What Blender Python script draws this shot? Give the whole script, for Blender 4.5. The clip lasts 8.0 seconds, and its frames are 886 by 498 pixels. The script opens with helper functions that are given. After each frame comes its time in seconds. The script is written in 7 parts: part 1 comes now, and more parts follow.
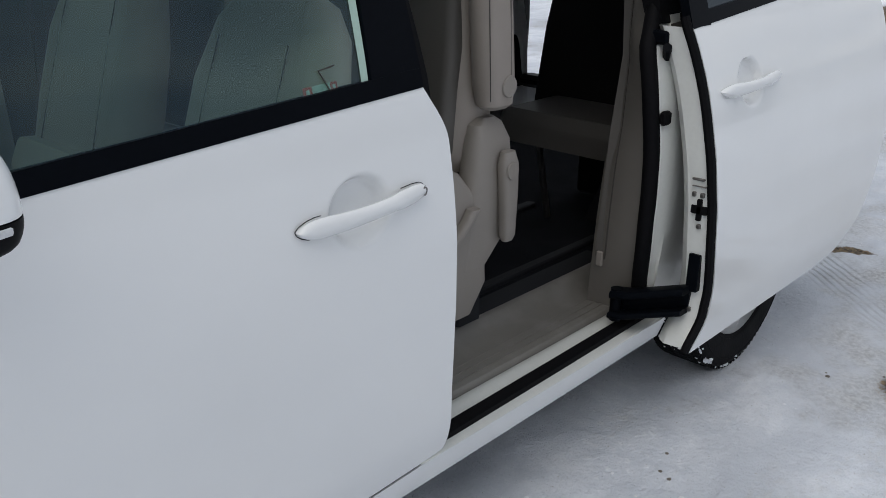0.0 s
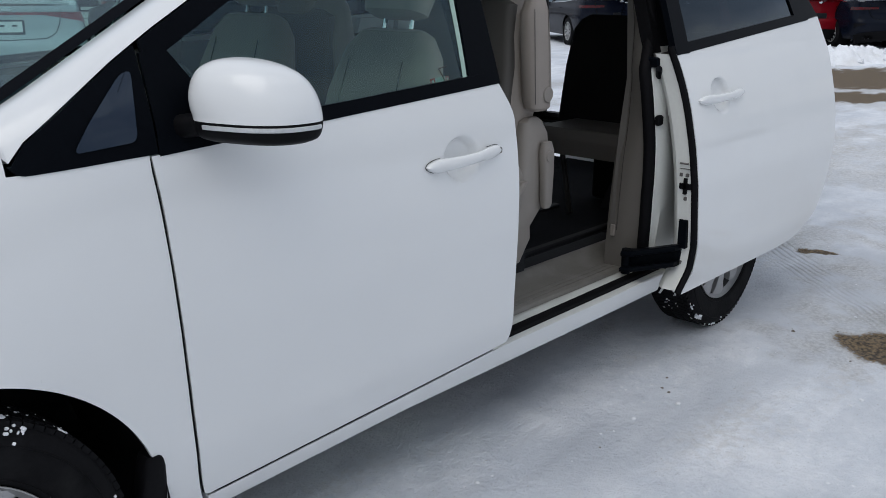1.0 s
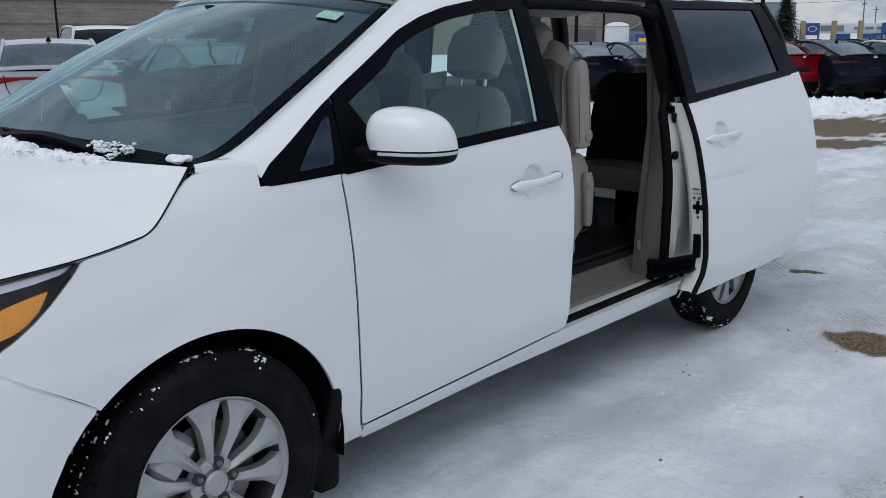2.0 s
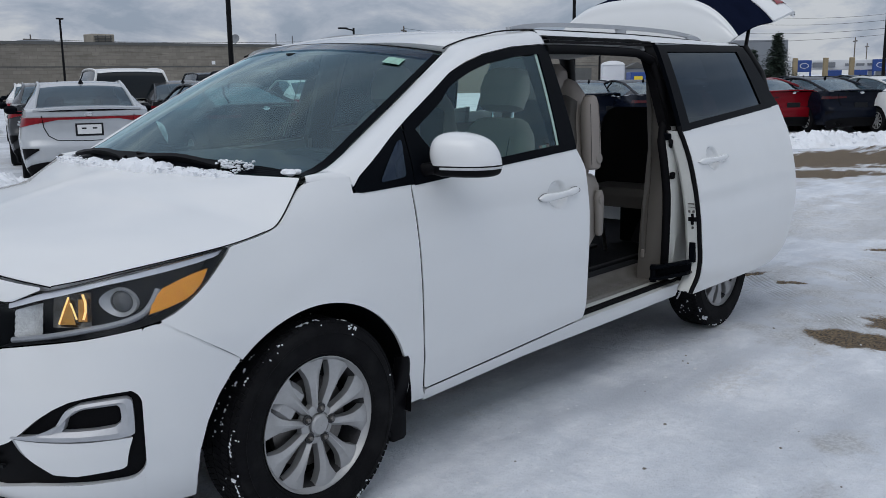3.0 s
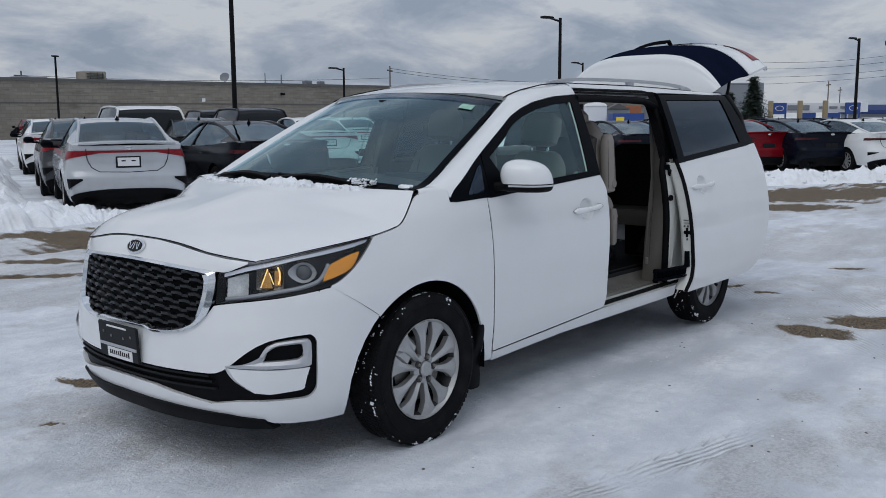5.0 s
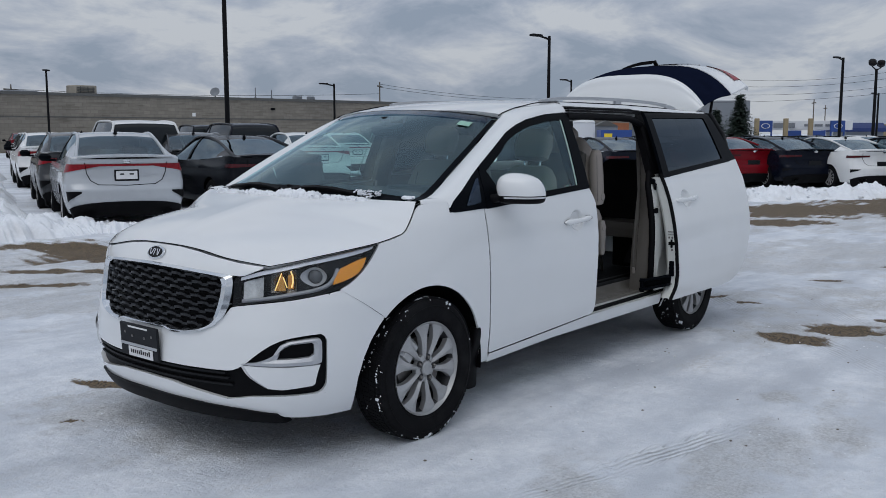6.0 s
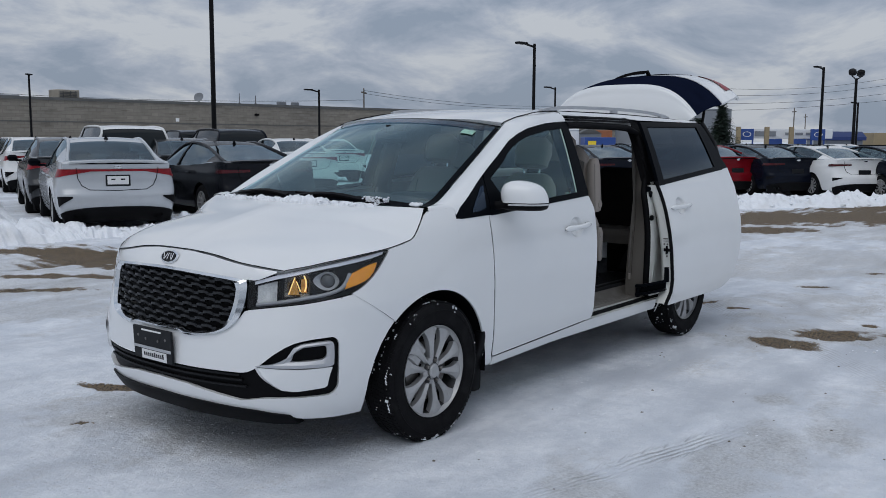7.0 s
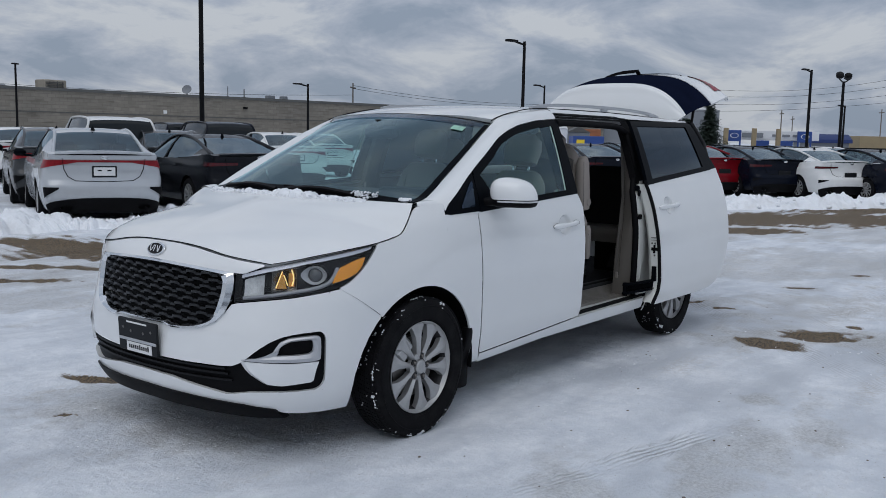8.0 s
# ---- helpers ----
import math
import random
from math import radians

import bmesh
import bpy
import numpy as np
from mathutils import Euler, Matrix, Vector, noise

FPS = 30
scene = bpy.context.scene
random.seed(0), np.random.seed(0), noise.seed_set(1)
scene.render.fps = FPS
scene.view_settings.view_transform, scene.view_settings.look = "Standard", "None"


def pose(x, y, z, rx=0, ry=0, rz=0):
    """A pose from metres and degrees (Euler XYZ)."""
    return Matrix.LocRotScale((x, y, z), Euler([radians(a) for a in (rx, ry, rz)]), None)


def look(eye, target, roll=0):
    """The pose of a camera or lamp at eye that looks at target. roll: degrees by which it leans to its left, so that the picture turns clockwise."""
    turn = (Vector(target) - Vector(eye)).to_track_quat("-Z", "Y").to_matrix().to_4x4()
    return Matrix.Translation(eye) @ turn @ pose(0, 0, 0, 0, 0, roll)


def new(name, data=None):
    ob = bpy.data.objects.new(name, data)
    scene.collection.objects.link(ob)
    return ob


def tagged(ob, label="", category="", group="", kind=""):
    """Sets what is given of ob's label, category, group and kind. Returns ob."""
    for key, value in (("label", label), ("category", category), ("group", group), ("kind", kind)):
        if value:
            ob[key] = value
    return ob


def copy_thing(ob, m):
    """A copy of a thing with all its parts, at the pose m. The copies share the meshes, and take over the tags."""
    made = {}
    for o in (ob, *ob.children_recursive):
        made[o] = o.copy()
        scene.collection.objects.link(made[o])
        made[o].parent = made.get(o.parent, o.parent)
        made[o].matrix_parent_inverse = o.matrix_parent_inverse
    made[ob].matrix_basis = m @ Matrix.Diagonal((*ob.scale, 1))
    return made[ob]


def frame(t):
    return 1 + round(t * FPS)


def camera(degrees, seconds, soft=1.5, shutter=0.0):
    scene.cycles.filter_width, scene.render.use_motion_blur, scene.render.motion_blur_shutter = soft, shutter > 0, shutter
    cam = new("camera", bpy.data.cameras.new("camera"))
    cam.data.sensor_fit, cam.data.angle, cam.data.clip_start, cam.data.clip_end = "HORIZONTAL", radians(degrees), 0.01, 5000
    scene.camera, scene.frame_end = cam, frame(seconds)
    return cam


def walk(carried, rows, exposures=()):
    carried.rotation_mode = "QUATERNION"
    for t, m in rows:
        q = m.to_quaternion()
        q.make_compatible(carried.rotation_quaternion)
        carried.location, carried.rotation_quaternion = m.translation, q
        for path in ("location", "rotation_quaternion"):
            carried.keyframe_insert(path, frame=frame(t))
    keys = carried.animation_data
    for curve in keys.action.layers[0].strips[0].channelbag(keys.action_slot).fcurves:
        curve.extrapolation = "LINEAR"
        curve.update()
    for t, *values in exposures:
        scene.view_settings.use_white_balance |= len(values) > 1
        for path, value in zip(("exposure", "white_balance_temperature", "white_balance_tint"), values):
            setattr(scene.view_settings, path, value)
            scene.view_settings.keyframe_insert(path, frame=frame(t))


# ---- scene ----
cam = camera(51.88, 8.0, 0.75)
PATH = [
    (0, (0.366, -2.034, 1.472), (1.76, -0.787, 0.764), 0.9),
    (0.5, (-0.013, -2.314, 1.45), (1.376, -1.047, 0.766), 0.8),
    (1, (-0.434, -2.517, 1.438), (0.987, -1.228, 0.872), 0.4),
    (1.5, (-0.853, -2.688, 1.465), (0.589, -1.395, 0.966), -0.0),
    (3, (-1.876, -3.171, 1.48), (-0.408, -1.864, 1.113), -0.8),
    (3.5, (-2.178, -3.39, 1.462), (-0.701, -2.088, 1.111), -0.7),
    (4, (-2.5, -3.507, 1.483), (-1.015, -2.208, 1.158), -0.3),
    (4.5, (-2.831, -3.555, 1.496), (-1.335, -2.264, 1.19), -0.4),
    (6, (-3.315, -3.792, 1.499), (-1.787, -2.525, 1.247), -0.0),
    (6.5, (-3.453, -3.759, 1.504), (-1.917, -2.502, 1.258), -0.1),
    (7, (-3.478, -3.767, 1.508), (-1.925, -2.529, 1.27), 0.3),
    (7.5, (-3.477, -3.765, 1.507), (-1.912, -2.54, 1.283), 0.9),
    (8, (-3.474, -3.755, 1.503), (-1.904, -2.54, 1.258), 1.2),
]
walk(cam, [(t, look(*p)) for t, *p in PATH], [(0.0, -0.21, 6650, 10), (1.5, -0.25, 6380, 10), (3.0, -0.41, 6300, 10), (8.0, -0.52, 6220, 10)])

# ---- world and light ----
SUN_AZ, SUN_EL = 198.0, 55.0
world = bpy.data.worlds.new("world")
scene.world = world
world.use_nodes = True


def sky_nodes():
    """An overcast sky with broken grey clouds, brighter towards the hidden sun."""
    t = world.node_tree
    n, l = t.nodes, t.links
    n.clear()
    out = n.new("ShaderNodeOutputWorld")
    bg = n.new("ShaderNodeBackground")
    sky = n.new("ShaderNodeTexSky")
    sky.sky_type, sky.sun_disc = "NISHITA", False
    sky.sun_elevation, sky.sun_rotation = radians(SUN_EL), radians(90 - SUN_AZ)
    sky.air_density, sky.dust_density = 1.0, 2.0
    co = n.new("ShaderNodeTexCoord")
    # clouds lie on a flat ceiling: divide the direction by its height
    sep = n.new("ShaderNodeSeparateXYZ")
    l.new(co.outputs["Generated"], sep.inputs[0])
    up = n.new("ShaderNodeMath"); up.operation = "MAXIMUM"; up.inputs[1].default_value = 0.0
    l.new(sep.outputs["Z"], up.inputs[0])
    add = n.new("ShaderNodeMath"); add.operation = "ADD"; add.inputs[1].default_value = 0.30
    l.new(up.outputs[0], add.inputs[0])
    comb = n.new("ShaderNodeCombineXYZ")
    for i, axis in enumerate("XY"):
        d = n.new("ShaderNodeMath"); d.operation = "DIVIDE"
        l.new(sep.outputs[axis], d.inputs[0]); l.new(add.outputs[0], d.inputs[1])
        l.new(d.outputs[0], comb.inputs[i])
    no = n.new("ShaderNodeTexNoise")
    no.inputs["Scale"].default_value, no.inputs["Detail"].default_value = 2.3, 10
    no.inputs["Roughness"].default_value, no.inputs["Distortion"].default_value = 0.60, 0.35
    l.new(comb.outputs[0], no.inputs["Vector"])
    ramp = n.new("ShaderNodeValToRGB")
    e = ramp.color_ramp.elements
    e[0].position, e[0].color = 0.40, (0.46, 0.54, 0.66, 1)
    e[1].position, e[1].color = 0.60, (0.90, 0.93, 0.97, 1)
    m = ramp.color_ramp.elements.new(0.5); m.color = (0.64, 0.70, 0.81, 1)
    l.new(no.outputs[0], ramp.inputs[0])
    # the sky's own colour above the clouds
    sc = n.new("ShaderNodeMix"); sc.data_type = "RGBA"; sc.blend_type = "MULTIPLY"
    sc.inputs["Factor"].default_value = 1.0
    sc.inputs[7].default_value = (SKY_BLUE, SKY_BLUE, SKY_BLUE, 1)
    l.new(sky.outputs[0], sc.inputs[6])
    mix = n.new("ShaderNodeMix"); mix.data_type = "RGBA"
    mix.inputs["Factor"].default_value = 0.9
    l.new(sc.outputs[2], mix.inputs[6]); l.new(ramp.outputs[0], mix.inputs[7])
    # an overcast sky is three times brighter overhead than at the horizon
    grad = n.new("ShaderNodeMapRange")
    grad.inputs[1].default_value, grad.inputs[2].default_value = 0.0, 1.0
    grad.inputs[3].default_value, grad.inputs[4].default_value = LOW_SKY, HIGH_SKY
    l.new(sep.outputs["Z"], grad.inputs[0])
    dim = n.new("ShaderNodeMix"); dim.data_type = "RGBA"; dim.blend_type = "MULTIPLY"
    dim.inputs["Factor"].default_value = 1.0
    l.new(mix.outputs[2], dim.inputs[6]); l.new(grad.outputs[0], dim.inputs[7])
    l.new(dim.outputs[2], bg.inputs["Color"])
    bg.inputs["Strength"].default_value = SKY
    l.new(bg.outputs[0], out.inputs["Surface"])


SKY, SKY_BLUE, LOW_SKY, HIGH_SKY = 0.75, 0.08, 1.08, 1.7
sky_nodes()
sun = new("sun", bpy.data.lights.new("sun", "SUN"))
sun.data.energy, sun.data.angle, sun.data.color = 1.0, radians(50), (1.0, 0.96, 0.90)
sun.matrix_world = look((0, 0, 0), (-math.cos(radians(SUN_AZ)) * math.cos(radians(SUN_EL)), -math.sin(radians(SUN_AZ)) * math.cos(radians(SUN_EL)), -math.sin(radians(SUN_EL))))


# ---- materials ----
def material(name, color, rough=0.5, metal=0.0, vary=0.12, scale=6.0, fine=90.0, bump=0.0, coat=0.0, dirt=None, glow=None, spec=0.5):
    """A Principled surface whose colour and gloss vary at two scales; dirt: (colour, amount, scale)."""
    m = bpy.data.materials.new(name)
    m.use_nodes = True
    n, l = m.node_tree.nodes, m.node_tree.links
    b = n["Principled BSDF"]
    b.inputs["Metallic"].default_value = metal
    b.inputs["Coat Weight"].default_value = coat
    b.inputs["Specular IOR Level"].default_value = spec
    b.inputs["Coat Roughness"].default_value = 0.04
    co = n.new("ShaderNodeTexCoord")
    big, small = n.new("ShaderNodeTexNoise"), n.new("ShaderNodeTexNoise")
    for t, s, d in ((big, scale, 4), (small, fine, 3)):
        t.inputs["Scale"].default_value, t.inputs["Detail"].default_value = s, d
        l.new(co.outputs["Object"], t.inputs["Vector"])
    mix = n.new("ShaderNodeMix"); mix.data_type = "RGBA"
    lo = tuple(max(0, c * (1 - vary)) for c in color)
    hi = tuple(min(1, c * (1 + vary)) for c in color)
    mix.inputs[6].default_value, mix.inputs[7].default_value = (*lo, 1), (*hi, 1)
    add = n.new("ShaderNodeMath"); add.operation = "MULTIPLY_ADD"
    add.inputs[1].default_value, add.inputs[2].default_value = 0.5, 0.0
    l.new(small.outputs[0], add.inputs[0])
    half = n.new("ShaderNodeMath"); half.operation = "MULTIPLY_ADD"; half.inputs[1].default_value = 0.5
    l.new(big.outputs[0], half.inputs[0]); l.new(add.outputs[0], half.inputs[2])
    st = n.new("ShaderNodeMapRange")
    st.inputs[1].default_value, st.inputs[2].default_value = 0.3, 0.7
    l.new(half.outputs[0], st.inputs[0])
    l.new(st.outputs[0], mix.inputs["Factor"])
    last = mix.outputs[2]
    if dirt:
        dn = n.new("ShaderNodeTexNoise")
        dn.inputs["Scale"].default_value, dn.inputs["Detail"].default_value = dirt[2], 8
        l.new(co.outputs["Object"], dn.inputs["Vector"])
        dr = n.new("ShaderNodeMapRange")
        dr.inputs[1].default_value, dr.inputs[2].default_value = 0.5, 0.72
        dr.inputs[4].default_value = dirt[1]
        l.new(dn.outputs[0], dr.inputs[0])
        dm = n.new("ShaderNodeMix"); dm.data_type = "RGBA"
        dm.inputs[7].default_value = (*dirt[0], 1)
        l.new(last, dm.inputs[6]); l.new(dr.outputs[0], dm.inputs["Factor"])
        last = dm.outputs[2]
    l.new(last, b.inputs["Base Color"])
    r = n.new("ShaderNodeMapRange")
    r.inputs[3].default_value, r.inputs[4].default_value = max(0.02, rough * 0.85), min(1, rough * 1.15)
    l.new(half.outputs[0], r.inputs[0]); l.new(r.outputs[0], b.inputs["Roughness"])
    if bump:
        bp = n.new("ShaderNodeBump")
        bp.inputs["Strength"].default_value, bp.inputs["Distance"].default_value = bump, 0.004
        l.new(small.outputs[0], bp.inputs["Height"]); l.new(bp.outputs[0], b.inputs["Normal"])
    if glow:
        b.inputs["Emission Color"].default_value, b.inputs["Emission Strength"].default_value = (*glow[0], 1), glow[1]
    return m


def glass(name, tint, rough=0.0, mirror=(1.0, 1.0, 1.0), base=0.07):
    """A thin pane: it lets light through, tinted, and mirrors at its surface."""
    m = bpy.data.materials.new(name)
    m.use_nodes = True
    n, l = m.node_tree.nodes, m.node_tree.links
    n.remove(n["Principled BSDF"])
    out = n["Material Output"]
    tr, gl = n.new("ShaderNodeBsdfTransparent"), n.new("ShaderNodeBsdfGlossy")
    tr.inputs["Color"].default_value = (*tint, 1)
    gl.inputs["Roughness"].default_value = rough
    gl.inputs["Color"].default_value = (*mirror, 1)
    lw = n.new("ShaderNodeLayerWeight"); lw.inputs["Blend"].default_value = 0.5
    pw = n.new("ShaderNodeMath"); pw.operation = "POWER"; pw.inputs[1].default_value = 4.2
    l.new(lw.outputs["Facing"], pw.inputs[0])
    fr = n.new("ShaderNodeMath"); fr.operation = "MULTIPLY_ADD"
    fr.inputs[1].default_value, fr.inputs[2].default_value = 0.93, base
    l.new(pw.outputs[0], fr.inputs[0])
    mx = n.new("ShaderNodeMixShader")
    l.new(fr.outputs[0], mx.inputs[0]); l.new(tr.outputs[0], mx.inputs[1]); l.new(gl.outputs[0], mx.inputs[2])
    l.new(mx.outputs[0], out.inputs["Surface"])
    return m


WHITE = material("white_car_paint", (0.78, 0.79, 0.79), 0.25, vary=0.012, scale=2.0, fine=5.0, coat=0.75, dirt=((0.70, 0.69, 0.67), 0.10, 1.3))
# beige trim plastic with the rear post's shade put into its colour
BEIGE_HALF_SHADED = material("half_shaded_beige_plastic", (0.150, 0.138, 0.122), 0.6, vary=0.08, scale=5, fine=500, bump=0.12, dirt=((0.12, 0.11, 0.10), 0.3, 6.0))
JAMB = material("white_jamb_paint", (0.66, 0.67, 0.64), 0.35, vary=0.04, coat=0.6)
BLACK_TRIM = material("black_trim", (0.005, 0.005, 0.006), 0.5, vary=0.3, bump=0.08, spec=.08)
GLOSS_BLACK = material("gloss_black_trim", (0.003, 0.004, 0.006), 0.35, vary=0.2, spec=0.03)
RUBBER = material("rubber_seal", (0.006, 0.006, 0.007), 0.6, vary=0.3, bump=0.1, spec=.06)
TYRE = material("tyre_rubber", (0.007, 0.007, 0.008), 0.72, vary=0.35, scale=12, bump=0.3, dirt=((0.035, 0.035, 0.035), 0.3, 9.0), spec=.08)
ALLOY = material("silver_alloy", (0.43, 0.43, 0.43), 0.42, 0.6, vary=0.08, scale=14, dirt=((0.30, 0.29, 0.28), 0.35, 10.0))
STEEL = material("brake_steel", (0.20, 0.19, 0.18), 0.45, 0.9, vary=0.25)
CHROME = material("chrome", (0.78, 0.79, 0.80), 0.10, 1.0, vary=0.05)
SATIN = material("satin_silver_trim", (0.50, 0.51, 0.53), 0.45, 0.5, vary=0.06)
LAMP_DARK = material("lamp_housing", (0.010, 0.011, 0.013), 0.35, vary=0.2, spec=0.3)
AMBER = material("amber_reflector", (1.0, 0.35, 0.006), 0.25, vary=0.15, scale=30, fine=300, bump=0.5, coat=0.8)
BULB = material("bulb_glow", (1.0, 0.62, 0.18), 0.3, glow=((1.0, 0.66, 0.28), 0.9))
WARM = material("warm_glow_facet", (0.50, 0.27, 0.07), 0.25, 0.5, vary=.5, scale=70, glow=((1.0, 0.45, 0.08), 0.09))
LENS_CLEAR = material("ribbed_reflector", (0.72, 0.72, 0.70), 0.2, 0.35, vary=0.25, scale=30, fine=160, bump=0.6)
BEIGE = material("beige_leather", (0.29, 0.255, 0.225), 0.5, vary=0.07, scale=9, fine=420, bump=0.07)
BEIGE_TRIM = material("beige_plastic", (0.26, 0.235, 0.21), 0.55, vary=0.06, scale=5, fine=500, bump=0.12, dirt=((0.22, 0.20, 0.18), 0.35, 6.0))
# beige plastic at a third of its tone, cabin shade put into the colour
BEIGE_SHADED = material("shaded_beige_plastic", (0.085, 0.078, 0.07), 0.6, vary=0.08, scale=5, fine=500, bump=0.12)
STEP = material("worn_step_plastic", (0.17, 0.16, 0.145), 0.5, vary=0.12, scale=4, fine=300, bump=0.15, dirt=((0.30, 0.29, 0.28), 0.4, 7.0))
SEAM = material("dark_stitching", (0.05, 0.045, 0.04), 0.7)
DARK_CLOTH = material("black_cloth", (0.014, 0.013, 0.013), 0.9, vary=0.25, fine=500, bump=0.3, spec=.1)
CARPET = material("dark_carpet", (0.012, 0.013, 0.016), 0.95, vary=0.4, scale=8, fine=700, bump=0.6, dirt=((0.04, 0.04, 0.045), 0.3, 5.0), spec=.1)
DASH = material("dark_dashboard", (0.020, 0.021, 0.024), 0.6, vary=0.2, fine=400, bump=0.15, spec=.2)
LINER = material("grey_headliner", (0.40, 0.39, 0.37), 0.9, vary=0.05, fine=500, bump=0.15)
SCREEN = glass("clear_windscreen", (0.50, 0.68, 0.70), base=0.105, mirror=(.74, .94, 1.0))
CLEAR = glass("clear_glass", (0.75, 0.95, 0.87), base=0.060, mirror=(.62, .86, 1.0))
PRIVACY = glass("privacy_glass", (0.025, 0.030, 0.038), base=0.022, mirror=(.75, .88, 1.0))
COVER = glass("clear_lamp_cover", (0.93, 0.94, 0.95), base=0.03)
SNOW_LUMP = material("packed_snow", (0.84, 0.86, 0.89), 0.75, vary=0.08, scale=4, fine=38, bump=1.0, dirt=((0.45, 0.42, 0.38), 0.3, 2.2))
PAPER = material("white_paper", (0.75, 0.75, 0.74), 0.6, vary=0.04)
PLATE_BLACK = material("black_plate_holder", (0.010, 0.011, 0.013), 0.5, vary=0.3, spec=.2)
RED_LAMP = material("red_lamp", (0.24, 0.005, 0.011), 0.3, vary=0.5, scale=14, coat=0.1, spec=.25)
RED_DIM = material("smoked_red_lamp", (0.06, 0.004, 0.007), 0.25, vary=0.6, scale=14, coat=0.3, spec=.25)
POLE = material("black_pole_paint", (0.006, 0.006, 0.007), 0.5, vary=0.3, spec=.12)


# ---- shapes ----
class Geo:
    """Vertices and faces of one mesh."""

    def __init__(self):
        self.v, self.f = [], []

    def grid(self, rows, close_u=False, close_v=False, flip=False):
        """Quads over a list of rows of points."""
        b, nr, nc = len(self.v), len(rows), len(rows[0])
        for r in rows:
            self.v.extend(tuple(p) for p in r)
        for i in range(nr if close_v else nr - 1):
            for j in range(nc if close_u else nc - 1):
                q = (b + i * nc + j, b + i * nc + (j + 1) % nc, b + (i + 1) % nr * nc + (j + 1) % nc, b + (i + 1) % nr * nc + j)
                self.f.append(q[::-1] if flip else q)
        return self

    def cap(self, ring, flip=False):
        b = len(self.v)
        self.v.extend(tuple(p) for p in ring)
        q = tuple(range(b, b + len(ring)))
        self.f.append(q[::-1] if flip else q)
        return self

    def loft(self, rings, caps=True):
        """A closed body through rings of points."""
        self.grid(rings, close_u=True)
        if caps:
            self.cap(rings[0], True)
            self.cap(rings[-1])
        return self

    def tube(self, path, r, seg=8, caps=True):
        """A round bar along a path; r: a radius or one for each point."""
        P = [Vector(p) for p in path]
        rings, n = [], None
        for i, p in enumerate(P):
            d = (P[min(i + 1, len(P) - 1)] - P[max(i - 1, 0)]).normalized()
            if n is None:
                n = d.orthogonal().normalized()
            else:
                n = (n - d * n.dot(d)).normalized()
            m = d.cross(n)
            rr = r[i] if isinstance(r, (list, tuple)) else r
            rings.append([p + (n * math.cos(a) + m * math.sin(a)) * rr for a in (2 * math.pi * k / seg for k in range(seg))])
        return self.loft(rings, caps)

    def ribbon(self, path, width, thick, up):
        """A flat bar along a path: width across, thick along up."""
        P = [Vector(p) for p in path]
        rings = []
        for i, p in enumerate(P):
            d = (P[min(i + 1, len(P) - 1)] - P[max(i - 1, 0)]).normalized()
            u = Vector(up)
            s = d.cross(u).normalized() * (width / 2)
            u = s.cross(d).normalized() * (thick / 2)
            rings.append([p - s - u, p + s - u, p + s + u, p - s + u])
        return self.loft(rings)

    def box(self, c, size, r=0.0, m=None):
        """A box with chamfered edges."""
        x, y, z = (a / 2 for a in size)
        r = min(r, x * 0.9, y * 0.9, z * 0.9)
        c = Vector(c)
        if r <= 0:
            rings = [[(sx * x, sy * y, zz) for sx, sy in ((-1, -1), (1, -1), (1, 1), (-1, 1))] for zz in (-z, z)]
        else:
            rings = []
            for zz, k in ((-z, r), (-z + r, 0), (z - r, 0), (z, r)):
                a, b = x - k, y - k
                e = r if k == 0 else r * 0.6
                rings.append([(-a + e, -b, zz), (a - e, -b, zz), (a, -b + e, zz), (a, b - e, zz), (a - e, b, zz), (-a + e, b, zz), (-a, b - e, zz), (-a, -b + e, zz)])
        rings = [[(m @ Vector(p) if m else Vector(p)) + c for p in ring] for ring in rings]
        return self.loft(rings)

    def lathe(self, prof, m, seg=32, close=False):
        """Turns a profile of (radius, height) round the z axis of m."""
        rows = [[m @ Vector((r * math.cos(a), r * math.sin(a), h)) for a in (2 * math.pi * k / seg for k in range(seg))] for r, h in prof]
        return self.grid(rows, close_u=True, close_v=close)

    def mirrored(self):
        g = Geo()
        g.v = [(x, -y, z) for x, y, z in self.v]
        g.f = [q[::-1] for q in self.f]
        return g

    def moved(self, m):
        g = Geo()
        g.v = [tuple(m @ Vector(p)) for p in self.v]
        g.f = list(self.f)
        return g

    def add(self, g):
        b = len(self.v)
        self.v.extend(g.v)
        self.f.extend(tuple(i + b for i in q) for q in g.f)
        return self

    def mesh(self, name, mat, smooth=38, weld=0.0004):
        me = bpy.data.meshes.new(name)
        me.from_pydata(self.v, [], self.f)
        if weld:
            bm = bmesh.new()
            bm.from_mesh(me)
            bmesh.ops.remove_doubles(bm, verts=bm.verts, dist=weld)
            bm.to_mesh(me)
            bm.free()
        me.materials.append(mat)
        if smooth:
            me.shade_smooth()
            me.set_sharp_from_angle(angle=radians(smooth))
        return me


def part(name, geo, mat, parent=None, label="", smooth=38):
    """One mesh object under a thing or under a part."""
    ob = new(name, geo.mesh(name, mat, smooth))
    if parent:
        ob.parent = parent
        ob.matrix_parent_inverse = Matrix.Identity(4)
    if label:
        ob["label"] = label
    return ob


def thing(name, label, category, group="", m=None):
    ob = new(name)
    ob.empty_display_size = 0.1
    if m:
        ob.matrix_world = m
    return tagged(ob, label, category, group)


def single(name, geo, mat, label, category, group="", kind="", smooth=38):
    """A thing that is one mesh."""
    return tagged(part(name, geo, mat, None, "", smooth), label, category, group, kind)


